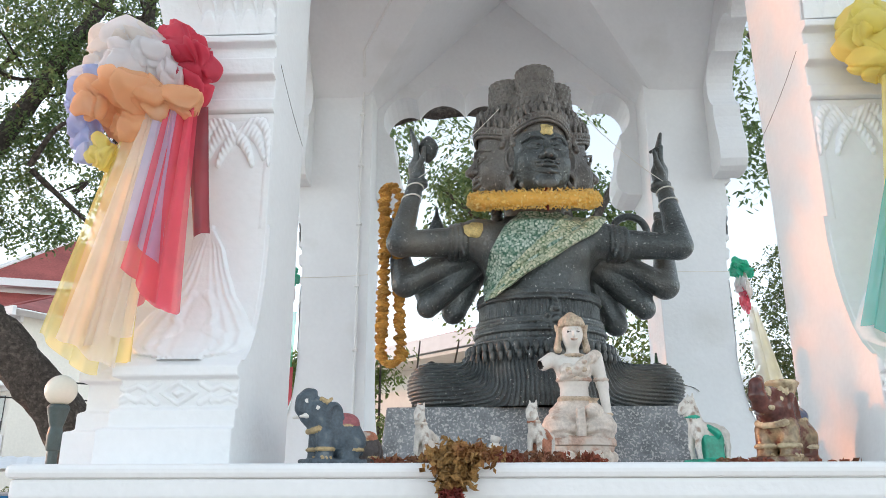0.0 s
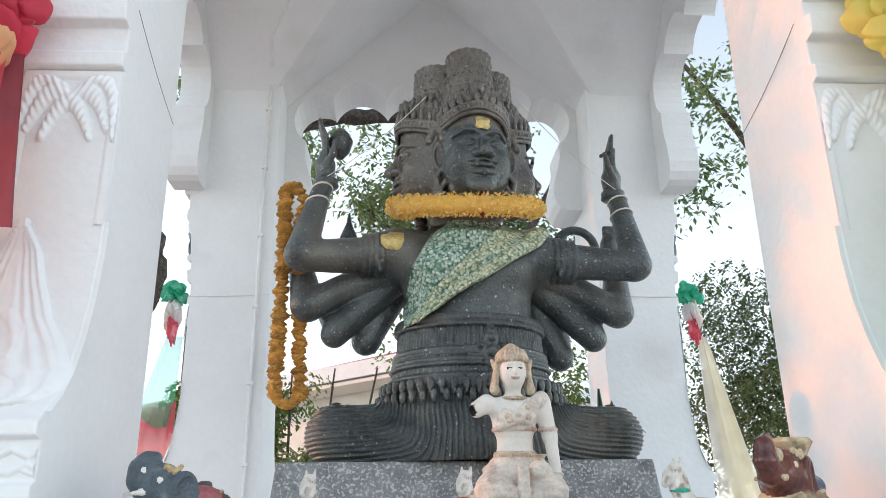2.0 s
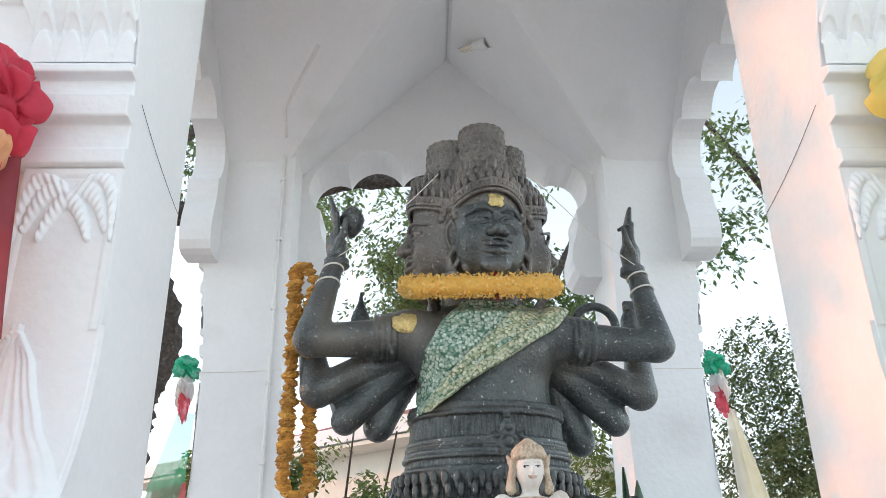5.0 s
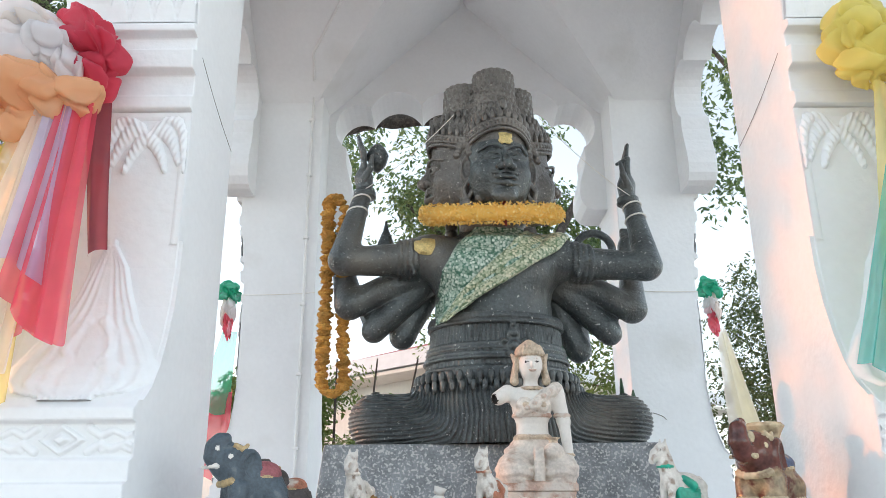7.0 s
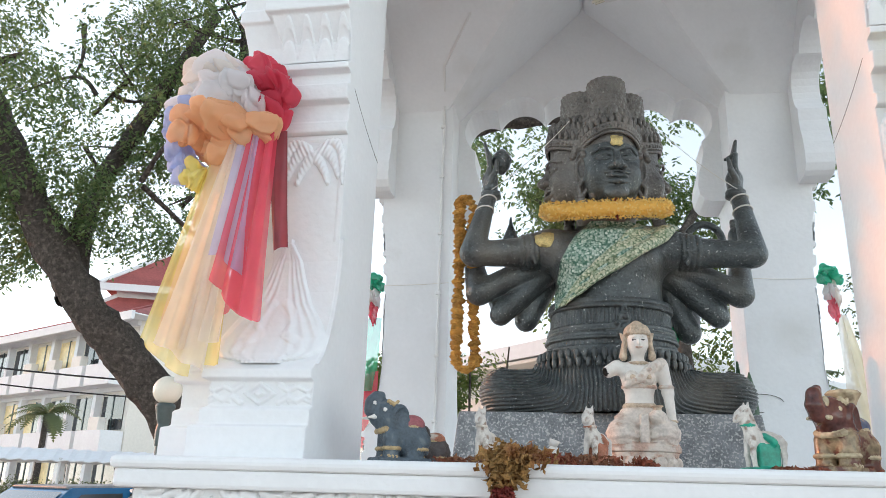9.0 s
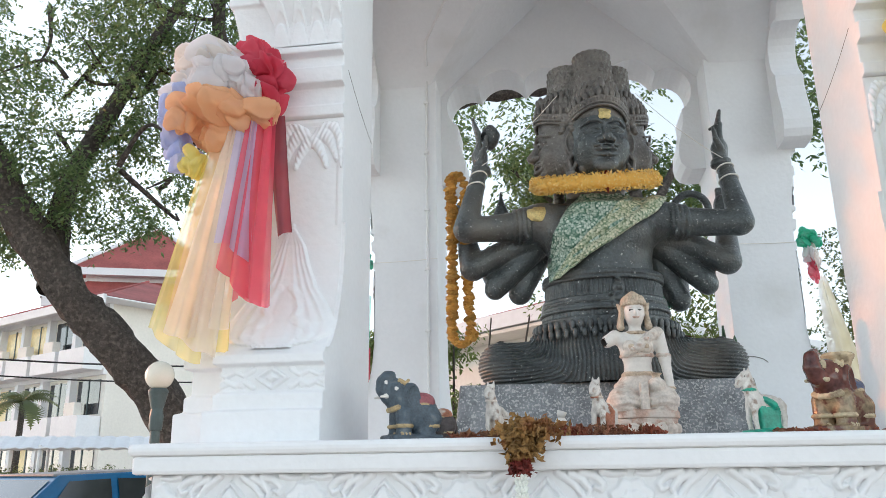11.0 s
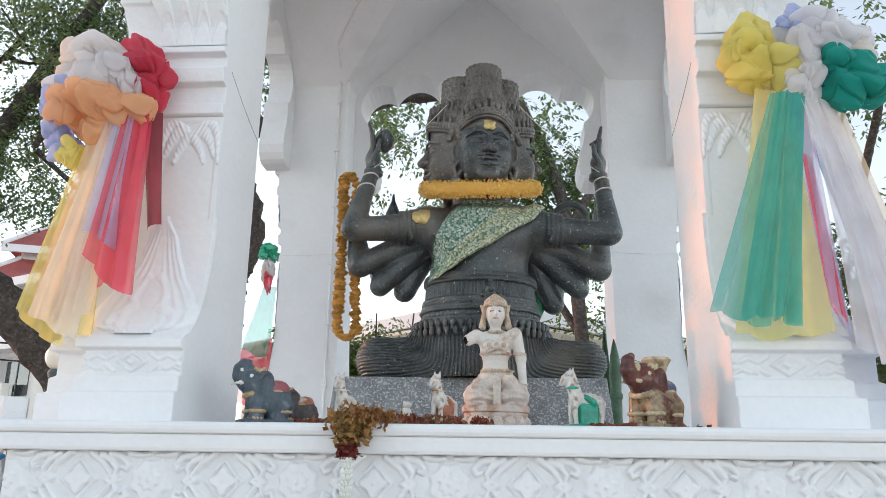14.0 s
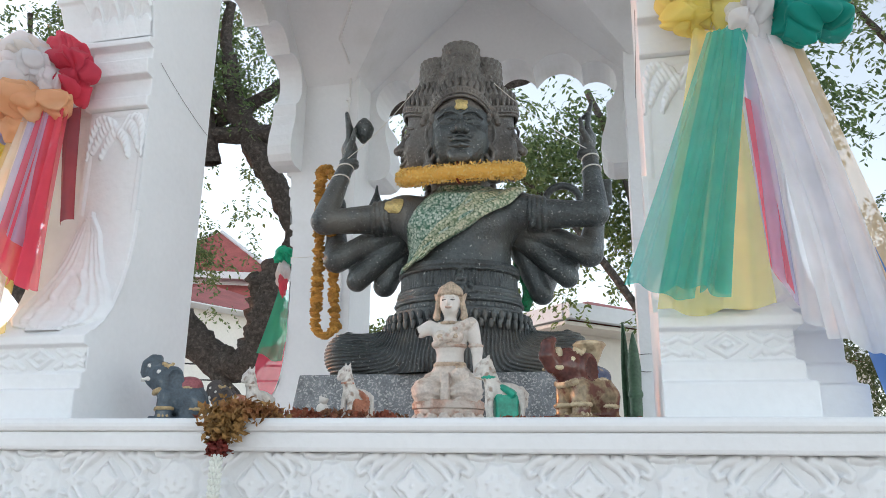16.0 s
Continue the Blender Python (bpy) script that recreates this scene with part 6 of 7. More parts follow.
tail("peach_tail", ((1.26, 1.92, 2.56), (1.36, 1.97, 2.56)), ((1.42, 1.90, 1.84), (1.56, 1.98, 1.84)), PEACH_S, bow2, 3, 0.014, 17, label="sheer peach tail")
tail("lilac_tail", ((1.20, 1.91, 2.57), (1.24, 1.92, 2.57)), ((1.20, 1.87, 1.97), (1.27, 1.87, 1.86)), LILAC_S, bow2, 1.5, 0.008, 18, label="sheer lilac tail")
tail("red_tail", ((1.20, 1.90, 2.40), (1.23, 1.91, 2.38)), ((1.215, 1.87, 1.96), (1.26, 1.87, 1.88)), PINK_S, bow2, 1.5, 0.008, 19)
tail("blue_tail", ((1.24, 1.94, 2.45), (1.34, 1.97, 2.45)), ((1.46, 1.90, 1.53), (1.62, 1.94, 1.50)), cloth_mat("bright_blue_tulle", (0.10, 0.24, 0.62), 0.2), bow2, 2, 0.012, 20, label="bright blue tail")

# smaller bows on the far columns
for sx, x0 in ((1, 1.40), (-1, -1.03)):
    b = thing("tulle_bow", "small green, white and red tulle bow on a back column", "bow", group="tulle bows")
    for i, (dx, dz, rx, rz, mt) in enumerate(((0.0, 0.33, 0.050, 0.040, GREEN_T), (0.035, 0.30, 0.040, 0.045, GREEN_T), (-0.02, 0.285, 0.034, 0.040, GREEN_T), (0.0, 0.22, 0.030, 0.075, WHITE_T), (0.022, 0.19, 0.026, 0.085, CREAM), (0.008, 0.13, 0.030, 0.070, PINK_S))):
        puff("pouf", (x0 + sx * (0.02 + dx), 4.16, 2.40 + dz), (rx, 0.045, rz), mt, b, 120 + i + (9 if sx > 0 else 0))
    if sx > 0:
        tail("cream_tail", ((x0 + 0.04, 4.15, 2.50), (x0 + 0.10, 4.2, 2.50)), ((x0 + 0.05, 4.14, 1.66), (x0 + 0.30, 4.2, 1.66)), CREAM_S, b, 2, 0.015, 31)
        tail("yellow_tail", ((x0 + 0.07, 4.2, 2.48), (x0 + 0.12, 4.25, 2.48)), ((x0 + 0.14, 4.2, 1.68), (x0 + 0.32, 4.26, 1.70)), YELLOW_S, b, 2, 0.015, 32)
    else:
        tail("green_tail", ((x0 - 0.05, 4.15, 2.50), (x0 + 0.02, 4.18, 2.50)), ((x0 - 0.15, 4.14, 2.12), (x0 + 0.0, 4.2, 2.08)), GREEN_S, b, 2, 0.012, 33)
        tail("red_tail", ((x0 - 0.14, 4.17, 2.16), (x0 + 0.02, 4.2, 2.20)), ((x0 - 0.22, 4.16, 1.84), (x0 + 0.02, 4.2, 1.74)), PINK_S, b, 2, 0.012, 34)

# ---- trees ----
def limb(name, pts, rs, parent, material=BARK, seg=14, rough=0.10, seed=0):
    """A tapering, knotty limb through the given points."""
    P = [Vector(p) for p in pts]
    dense, rad = [], []
    for k in range(len(P) - 1):
        p0, p1, p2, p3 = P[max(k - 1, 0)], P[k], P[k + 1], P[min(k + 2, len(P) - 1)]
        for i in range(8):
            t = i / 8
            dense.append(0.5 * ((2 * p1) + (p2 - p0) * t + (2 * p0 - 5 * p1 + 4 * p2 - p3) * t * t + (3 * p1 - p0 - 3 * p2 + p3) * t ** 3))
            rad.append(rs[k] + (rs[k + 1] - rs[k]) * t)
    dense.append(P[-1])
    rad.append(rs[-1])
    verts, faces = [], []
    for k, (p, r) in enumerate(zip(dense, rad)):
        d = (dense[min(k + 1, len(dense) - 1)] - dense[max(k - 1, 0)]).normalized()
        u = d.orthogonal().normalized() if k == 0 else (u - d * u.dot(d)).normalized()
        v = d.cross(u)
        for i in range(seg):
            a = 2 * math.pi * i / seg
            w = u * math.cos(a) + v * math.sin(a)
            q = p + w * r
            verts.append(q + w * r * rough * 2 * noise.noise(q * (1.6 / max(r, 0.1)) + Vector((seed, 0, 0))) + w * r * rough * noise.noise(q * 9))
    for k in range(len(dense) - 1):
        for i in range(seg):
            faces.append((k * seg + i, k * seg + (i + 1) % seg, (k + 1) * seg + (i + 1) % seg, (k + 1) * seg + i))
    faces.append(tuple(range((len(dense) - 1) * seg, len(dense) * seg)))
    return part(name, (verts, faces), material, parent, smooth=True)


def crown(name, blobs, sprays, leaves, size, material, parent, seed, gap=0.0, droop=0.8):
    """Many leaves in drooping sprays, scattered in ellipsoids with gaps between the clumps."""
    rnd = np.random.RandomState(seed)
    C = []
    while len(C) < sprays:
        c, r, w = blobs[rnd.choice(len(blobs), p=np.array([b[2] for b in blobs]) / sum(b[2] for b in blobs))]
        d = rnd.normal(size=3)
        d /= np.linalg.norm(d)
        p = np.array(c) + d * np.array(r) * rnd.rand() ** 0.45
        if noise.noise(Vector(p) * 0.9) + 0.6 * noise.noise(Vector(p) * 2.3) < gap:
            continue
        C.append(p)
    C = np.array(C)
    n = sprays * leaves
    yaw = np.repeat(rnd.rand(sprays) * 6.283, leaves)
    k = np.tile(np.arange(leaves) / leaves, sprays)
    along = np.stack([np.cos(yaw), np.sin(yaw), -droop * (0.4 + k)], 1)
    along /= np.linalg.norm(along, axis=1)[:, None]
    base = np.repeat(C, leaves, 0) + along * (k * size * leaves * 0.33)[:, None] + rnd.normal(size=(n, 3)) * size * 0.35
    side = np.stack([-np.sin(yaw), np.cos(yaw), np.zeros(n)], 1) * np.where(np.tile(np.arange(leaves) % 2, sprays) > 0, 1, -1)[:, None]
    d = along * 0.55 + side * 0.75 + np.array([0, 0, -0.55]) * rnd.rand(n)[:, None] + rnd.normal(size=(n, 3)) * 0.22
    d /= np.linalg.norm(d, axis=1)[:, None]
    w = np.cross(d, rnd.normal(size=(n, 3)) * 0.5 + np.array([0, 0, 1]))
    w /= np.linalg.norm(w, axis=1)[:, None]
    nn = np.cross(d, w)
    L = (size * (0.7 + 0.6 * rnd.rand(n)))[:, None]
    v = np.stack([base, base + d * L * 0.45 + w * L * 0.22 + nn * L * 0.05, base + d * L, base + d * L * 0.45 - w * L * 0.22 + nn * L * 0.05], 1)
    q = np.arange(n * 4).reshape(n, 4)
    me = raw_mesh(name, v.reshape(-1, 3), q, material, smooth=False)
    ob = new(name, me)
    ob.parent = parent
    ob["kind"] = "stuff"
    return ob


tree = thing("big_tree", "large leaning tree with dark bark and drooping green foliage", "tree")
limb("trunk", [(-3.55, 8.0, -2.4), (-3.85, 7.95, 1.2), (-4.12, 7.80, 2.15), (-4.62, 7.5, 2.85), (-5.05, 7.2, 3.4), (-5.6, 6.9, 4.35), (-6.2, 6.6, 5.6)], [0.32, 0.26, 0.235, 0.22, 0.20, 0.18, 0.15], tree, rough=0.14, seed=1)
limb("limb", [(-3.74, 7.95, 3.17), (-3.41, 7.99, 2.84), (-2.92, 8.02, 2.55), (-2.68, 8.02, 2.79), (-2.63, 8.02, 3.14), (-2.58, 8.02, 3.49), (-2.43, 8.05, 3.78), (-2.36, 8.07, 4.06), (-2.57, 8.05, 4.62), (-2.87, 8.02, 5.13), (-3.06, 7.99, 5.55), (-3.24, 7.95, 5.92), (-3.34, 7.87, 6.63), (-3.32, 7.87, 7.10)], [0.200, 0.178, 0.175, 0.188, 0.202, 0.185, 0.122, 0.091, 0.132, 0.149, 0.123, 0.083, 0.070, 0.057], tree, rough=0.22, seed=2)
limb("branch", [(-2.97, 8.02, 5.33), (-3.23, 7.95, 5.62), (-3.52, 7.87, 5.88), (-3.97, 7.80, 6.28)], [0.116, 0.089, 0.083, 0.070], tree, rough=0.12, seed=15)
limb("branch", [(-3.10, 7.98, 5.62), (-3.19, 7.98, 6.04), (-3.27, 7.98, 6.44)], [0.062, 0.042, 0.028], tree, rough=0.1, seed=16)
limb("burl", [(-2.58, 7.98, 3.22), (-2.70, 7.96, 3.45), (-2.75, 7.95, 3.60)], [0.126, 0.108, 0.070], tree, rough=0.3, seed=7)
limb("limb", [(-3.35, 7.90, 2.73), (-2.96, 7.95, 2.33), (-2.70, 7.99, 2.02)], [0.113, 0.068, 0.055], tree, rough=0.12, seed=17)
limb("branch", [(-3.45, 8.0, 5.0), (-3.6, 7.85, 5.9), (-3.8, 7.7, 6.7), (-3.7, 7.6, 7.8)], [0.12, 0.10, 0.08, 0.05], tree, seed=3)
limb("branch", [(-5.2, 7.2, 3.4), (-5.4, 7.5, 4.6), (-5.0, 7.8, 6.0), (-4.4, 8.0, 7.4)], [0.16, 0.12, 0.10, 0.06], tree, seed=4)
limb("branch", [(-3.75, 7.98, 5.4), (-3.0, 8.2, 5.9), (-2.5, 8.4, 6.5), (-2.2, 8.5, 7.2)], [0.11, 0.08, 0.06, 0.03], tree, seed=5)
limb("branch", [(-3.75, 7.98, 5.4), (-2.4, 8.0, 5.3), (-1.4, 8.05, 5.5), (-0.75, 8.1, 5.7), (0.2, 8.2, 5.8), (1.0, 8.3, 6.2)], [0.11, 0.11, 0.10, 0.09, 0.06, 0.03], tree, rough=0.2, seed=6)
rb = random.Random(3)
for i in range(16):
    a = Vector((rb.uniform(-6.6, -3.2), rb.uniform(6.8, 8.6), rb.uniform(4.6, 7.0)))
    limb("twig", [a, a + Vector((rb.uniform(-0.6, 0.6), rb.uniform(-0.5, 0.5), rb.uniform(-0.5, 0.4))), a + Vector((rb.uniform(-1.3, 1.3), rb.uniform(-0.9, 0.9), rb.uniform(-0.8, 0.5)))], [0.035, 0.02, 0.008], tree, seg=6, seed=i)
crown("crown", [((-5.9, 7.4, 6.1), (2.3, 1.9, 2.2), 3.2), ((-4.3, 7.9, 6.7), (1.6, 1.5, 1.7), 1.0), ((-4.55, 7.3, 4.75), (0.9, 0.8, 0.75), 0.55), ((-6.9, 7.0, 4.4), (1.3, 1.2, 0.9), 0.8)], 5200, 12, 0.062, LEAF, tree, 21, gap=0.07)
crown("crown", [((-3.6, 8.2, 5.2), (0.8, 0.9, 1.5), 0.6), ((-2.9, 8.6, 6.6), (1.0, 1.0, 1.0), 0.5), ((-3.5, 8.5, 4.0), (0.5, 0.6, 0.8), 0.4)], 560, 12, 0.066, LEAF, tree, 22, gap=0.0)

NEAR = Matrix.Translation((0.1, -0.15, 1.5)) @ Matrix.Scale(0.667, 4) @ Matrix.Translation((-0.1, 0.15, -1.5))
tree.matrix_world = NEAR          # the tree stands close behind the shrine

back = thing("back_tree", "slender tree with sparse hanging leaves behind the shrine", "tree")
limb("trunk", [(1.35, 8.8, -0.1), (1.30, 8.7, 1.8), (1.22, 8.65, 3.4), (1.05, 8.9, 4.8), (0.6, 9.3, 6.2)], [0.10, 0.085, 0.08, 0.07, 0.04], back, seed=8)
limb("branch", [(1.15, 8.75, 4.2), (1.7, 9.0, 5.2), (2.3, 9.2, 6.4)], [0.06, 0.045, 0.02], back, seg=8, seed=9)
limb("branch", [(1.2, 8.7, 3.0), (0.4, 9.0, 4.3), (-0.5, 9.3, 5.3)], [0.05, 0.04, 0.02], back, seg=8, seed=10)
crown("crown", [((-0.3, 9.2, 5.3), (1.3, 1.0, 1.25), 1.2), ((1.3, 9.4, 5.2), (1.2, 1.0, 1.4), 0.8), ((-1.2, 9.6, 6.4), (1.2, 1.0, 1.0), 0.5)], 1350, 12, 0.075, LEAF, back, 23, gap=0.06)
crown("crown", [((1.0, 9.8, 4.4), (1.6, 0.9, 1.2), 1.0), ((2.0, 9.6, 3.0), (0.7, 0.6, 0.7), 0.5)], 700, 11, 0.08, LEAF_PALE, back, 24, gap=0.02)

shrub = thing("shrub", "thin leafy shrub with bare stems behind the shrine", "shrub")
for i in range(5):
    limb("stem", [(-1.9 + 0.35 * i, 8.2, 0), (-1.7 + 0.3 * i, 8.2 + 0.1 * i, 1.6), (-1.9 + 0.42 * i, 8.3, 3.1)], [0.028, 0.018, 0.008], shrub, seg=7, seed=30 + i)
crown("foliage", [((-1.3, 8.2, 2.75), (0.9, 0.6, 0.45), 1.0), ((-0.8, 8.3, 2.3), (1.0, 0.6, 0.5), 0.8)], 950, 10, 0.070, LEAF_PALE, shrub, 25, gap=0.0)

right_tree = thing("right_tree", "dense small-leaved tree in evening light beside the shrine", "tree")
limb("trunk", [(5.2, 9.9, -0.1), (5.1, 9.8, 1.6), (5.0, 9.6, 3.0), (4.7, 9.3, 4.6), (4.3, 9.0, 6.0), (4.2, 8.8, 7.2)], [0.13, 0.11, 0.09, 0.06, 0.04, 0.02], right_tree, seed=12)
limb("branch", [(4.7, 9.3, 4.5), (4.9, 8.8, 5.6), (5.2, 8.6, 6.8)], [0.07, 0.05, 0.02], right_tree, seg=8, seed=13)
limb("branch", [(4.35, 9.05, 5.9), (3.9, 8.9, 6.5), (3.3, 8.8, 7.3)], [0.05, 0.04, 0.02], right_tree, seg=8, seed=14)
crown("crown", [((3.7, 8.7, 2.9), (0.95, 0.9, 1.5), 2.0), ((4.6, 8.7, 2.7), (0.9, 0.9, 1.4), 1.0)], 3000, 9, 0.055, LEAF_DARK, right_tree, 26, gap=-0.2)
crown("crown", [((3.2, 8.6, 5.9), (0.8, 0.7, 1.1), 0.8), ((4.8, 8.5, 6.3), (1.2, 0.9, 1.3), 1.0), ((5.2, 8.3, 4.4), (0.9, 0.8, 0.9), 0.6)], 620, 11, 0.085, LEAF, right_tree, 27, gap=0.05)


def palm(name, base, height, n, length, material, label, seed, tilt=0.0):
    g = thing(name, label, "palm tree", pose(*base))
    limb("trunk", [(0, 0, 0), (tilt * 0.5, 0, height * 0.5), (tilt, 0, height)], [0.10, 0.08, 0.07], g, seed=seed)
    rnd = random.Random(seed)
    for i in range(n):
        yaw, up = 2 * math.pi * i / n + rnd.uniform(-0.2, 0.2), rnd.uniform(0.1, 1.2)
        V, F = [], []
        for k in range(18):
            t = k / 17
            r = length * (t * 0.9 + 0.02)
            c = Vector((math.cos(yaw) * r * math.cos(up * (1 - 0.5 * t)) + tilt, math.sin(yaw) * r * math.cos(up * (1 - 0.5 * t)), height + length * (math.sin(up) * t - 0.75 * t * t)))
            s = Vector((-math.sin(yaw), math.cos(yaw), 0))
            ll = length * 0.34 * math.sin(math.pi * min(1, 0.12 + 0.9 * t))
            V.append(c)
            V += [c + s * sg * ll * 0.8 + Vector((math.cos(yaw), math.sin(yaw), -0.7)) * ll * 0.5 for sg in (-1, 1)]
        for k in range(17):
            F += [(3 * k, 3 * k + 3, 3 * k + 1), (3 * k, 3 * k + 3, 3 * k + 2)]
        part("frond", (V, F), material, g)
    return g


palm("palm_tree", (1.65, 9.9, 0), 2.35, 13, 0.75, LEAF_DARK, "low feathery palm behind the shrine", 51)
palm("palm_tree", (2.7, 10.2, 0), 2.9, 12, 0.9, LEAF_DARK, "low feathery palm behind the shrine", 52)
palm("palm_tree", (-13.8, 18.8, 0), 3.3, 14, 1.15, LEAF_DARK, "drooping palm in front of the long building", 53)
palm("palm_tree", (-16.0, 18.0, 0), 3.0, 14, 1.15, LEAF_DARK, "drooping palm in front of the long building", 54)
bush_at = ((-14.0, 18.6, 0.85), (-12.9, 19.1, 0.9), (-12.0, 19.7, 1.0), (-15.3, 18.0, 0.8))
for i, (x, y, r) in enumerate(bush_at):
    b = thing("clipped_bush", "round clipped green bush by the road", "bush", pose(x, y, 0), group="clipped bushes")
    limb("stem", [(0, 0, -0.05), (0, 0, 0.5), (0, 0, 1.0)], [0.06, 0.05, 0.04], b, seg=7, seed=60 + i)
    crown("foliage", [((0, 0, 1.15), (r, r, 0.62), 1.0)], 420, 9, 0.09, LEAF_DARK, b, 60 + i, gap=-0.9)

# ---- street lamp, pickup ----
lp = thing("globe_lamp", "slim green lamp post with a white opal globe", "street lamp", NEAR @ pose(-3.38, 6.18, 0))
tube("post", [(0, 0, -0.8), (0, 0, 2.02)], 0.042, GREEN_PAINT, lp)
F = Field((-0.1, -0.1, 1.86), (0.1, 0.1, 2.28), 0.005)
F.lathe((0, 0, 0), [(1.88, 0.05), (1.92, 0.056), (2.0, 0.058), (2.06, 0.048), (2.10, 0.060), (2.18, 0.078), (2.21, 0.085), (2.235, 0.07)], k=0.004)
p, q, m = F.mesh()
ob = new("collar", raw_mesh("collar", p, q, GREEN_PAINT))
ob.parent = lp
bm = bmesh.new()
bmesh.ops.create_uvsphere(bm, u_segments=32, v_segments=18, radius=0.122, matrix=Matrix.Translation((0, 0, 2.345)))
part("globe", bm, GLOBE, lp, "white opal globe", smooth=True)

truck = thing("pickup_truck", "blue pickup truck with dusty cab roof parked by the shrine", "car", pose(-5.12, 7.95, 0, 0, 0, 62))


def shell(name, rows, material, parent, label=""):
    """Lofts closed rings; rows: x, then half width and height pairs from sill to roof."""
    V, Fc = [], []
    k = len(rows[0][1])
    for x, prof in rows:
        V += [(x, -w, z) for w, z in prof] + [(x, w, z) for w, z in reversed(prof)]
    n = 2 * k
    for r in range(len(rows) - 1):
        for i in range(n):
            Fc.append((r * n + i, r * n + (i + 1) % n, (r + 1) * n + (i + 1) % n, (r + 1) * n + i))
    Fc += [tuple(range(n))[::-1], tuple(range((len(rows) - 1) * n, len(rows) * n))]
    ob = part(name, (V, Fc), material, parent, label)
    md = ob.modifiers.new("edges", "BEVEL")
    md.width, md.segments, md.limit_method = 0.03, 3, "ANGLE"
    return ob


lo = lambda w, top: [(w * 0.94, 0.38), (w, 0.55), (w, top - 0.08), (w * 0.96, top)]
shell("body", [(-2.45, lo(0.80, 0.85)), (-2.3, lo(0.84, 0.95)), (-1.2, lo(0.86, 1.02)), (0.2, lo(0.86, 1.03)), (2.45, lo(0.85, 1.02))], CAR_BLUE, truck)
shell("cab", [(-1.15, [(0.80, 1.0), (0.80, 1.02)]), (-0.55, [(0.78, 1.0), (0.62, 1.50)]), (0.55, [(0.78, 1.0), (0.62, 1.53)]), (0.78, [(0.78, 1.0), (0.70, 1.05)])], CAR_BLUE, truck)
shell("roof", [(-0.58, [(0.60, 1.485), (0.56, 1.515)]), (0.5, [(0.60, 1.515), (0.56, 1.55)])], CAR_DUST, truck, "dusty grey cab roof")
part("windscreen", ([(-1.10, -0.72, 1.06), (-1.10, 0.72, 1.06), (-0.62, 0.58, 1.46), (-0.62, -0.58, 1.46)], [(0, 1, 2, 3)]), GLASS_DARK, truck)
for s in (-1, 1):
    part("side_window", ([(-0.78, s * 0.783, 1.06), (-0.02, s * 0.783, 1.06), (-0.02, s * 0.655, 1.46), (-0.46, s * 0.655, 1.44)], [(0, 1, 2, 3)]), GLASS_DARK, truck)
    part("side_window", ([(0.06, s * 0.783, 1.06), (0.60, s * 0.783, 1.06), (0.50, s * 0.655, 1.46), (0.06, s * 0.655, 1.46)], [(0, 1, 2, 3)]), GLASS_DARK, truck)
    for x in (-1.55, 1.45):
        w = new("wheel")
        w.parent, w.location = truck, (x, s * 0.76, 0.34)
        bm = bmesh.new()
        bmesh.ops.create_cone(bm, cap_ends=True, segments=28, radius1=0.34, radius2=0.34, depth=0.22, matrix=Matrix.Rotation(math.pi / 2, 4, "X"))
        part("tyre", bm, RUBBER, w)
        bm = bmesh.new()
        bmesh.ops.create_cone(bm, cap_ends=True, segments=20, radius1=0.2, radius2=0.17, depth=0.24, matrix=Matrix.Rotation(math.pi / 2, 4, "X"))
        part("rim", bm, STEEL, w)
    part("mirror", box(-0.78, -0.70, s * 0.80 - 0.08, s * 0.80 + 0.08, 1.08, 1.22, 0.02), RUBBER, truck)

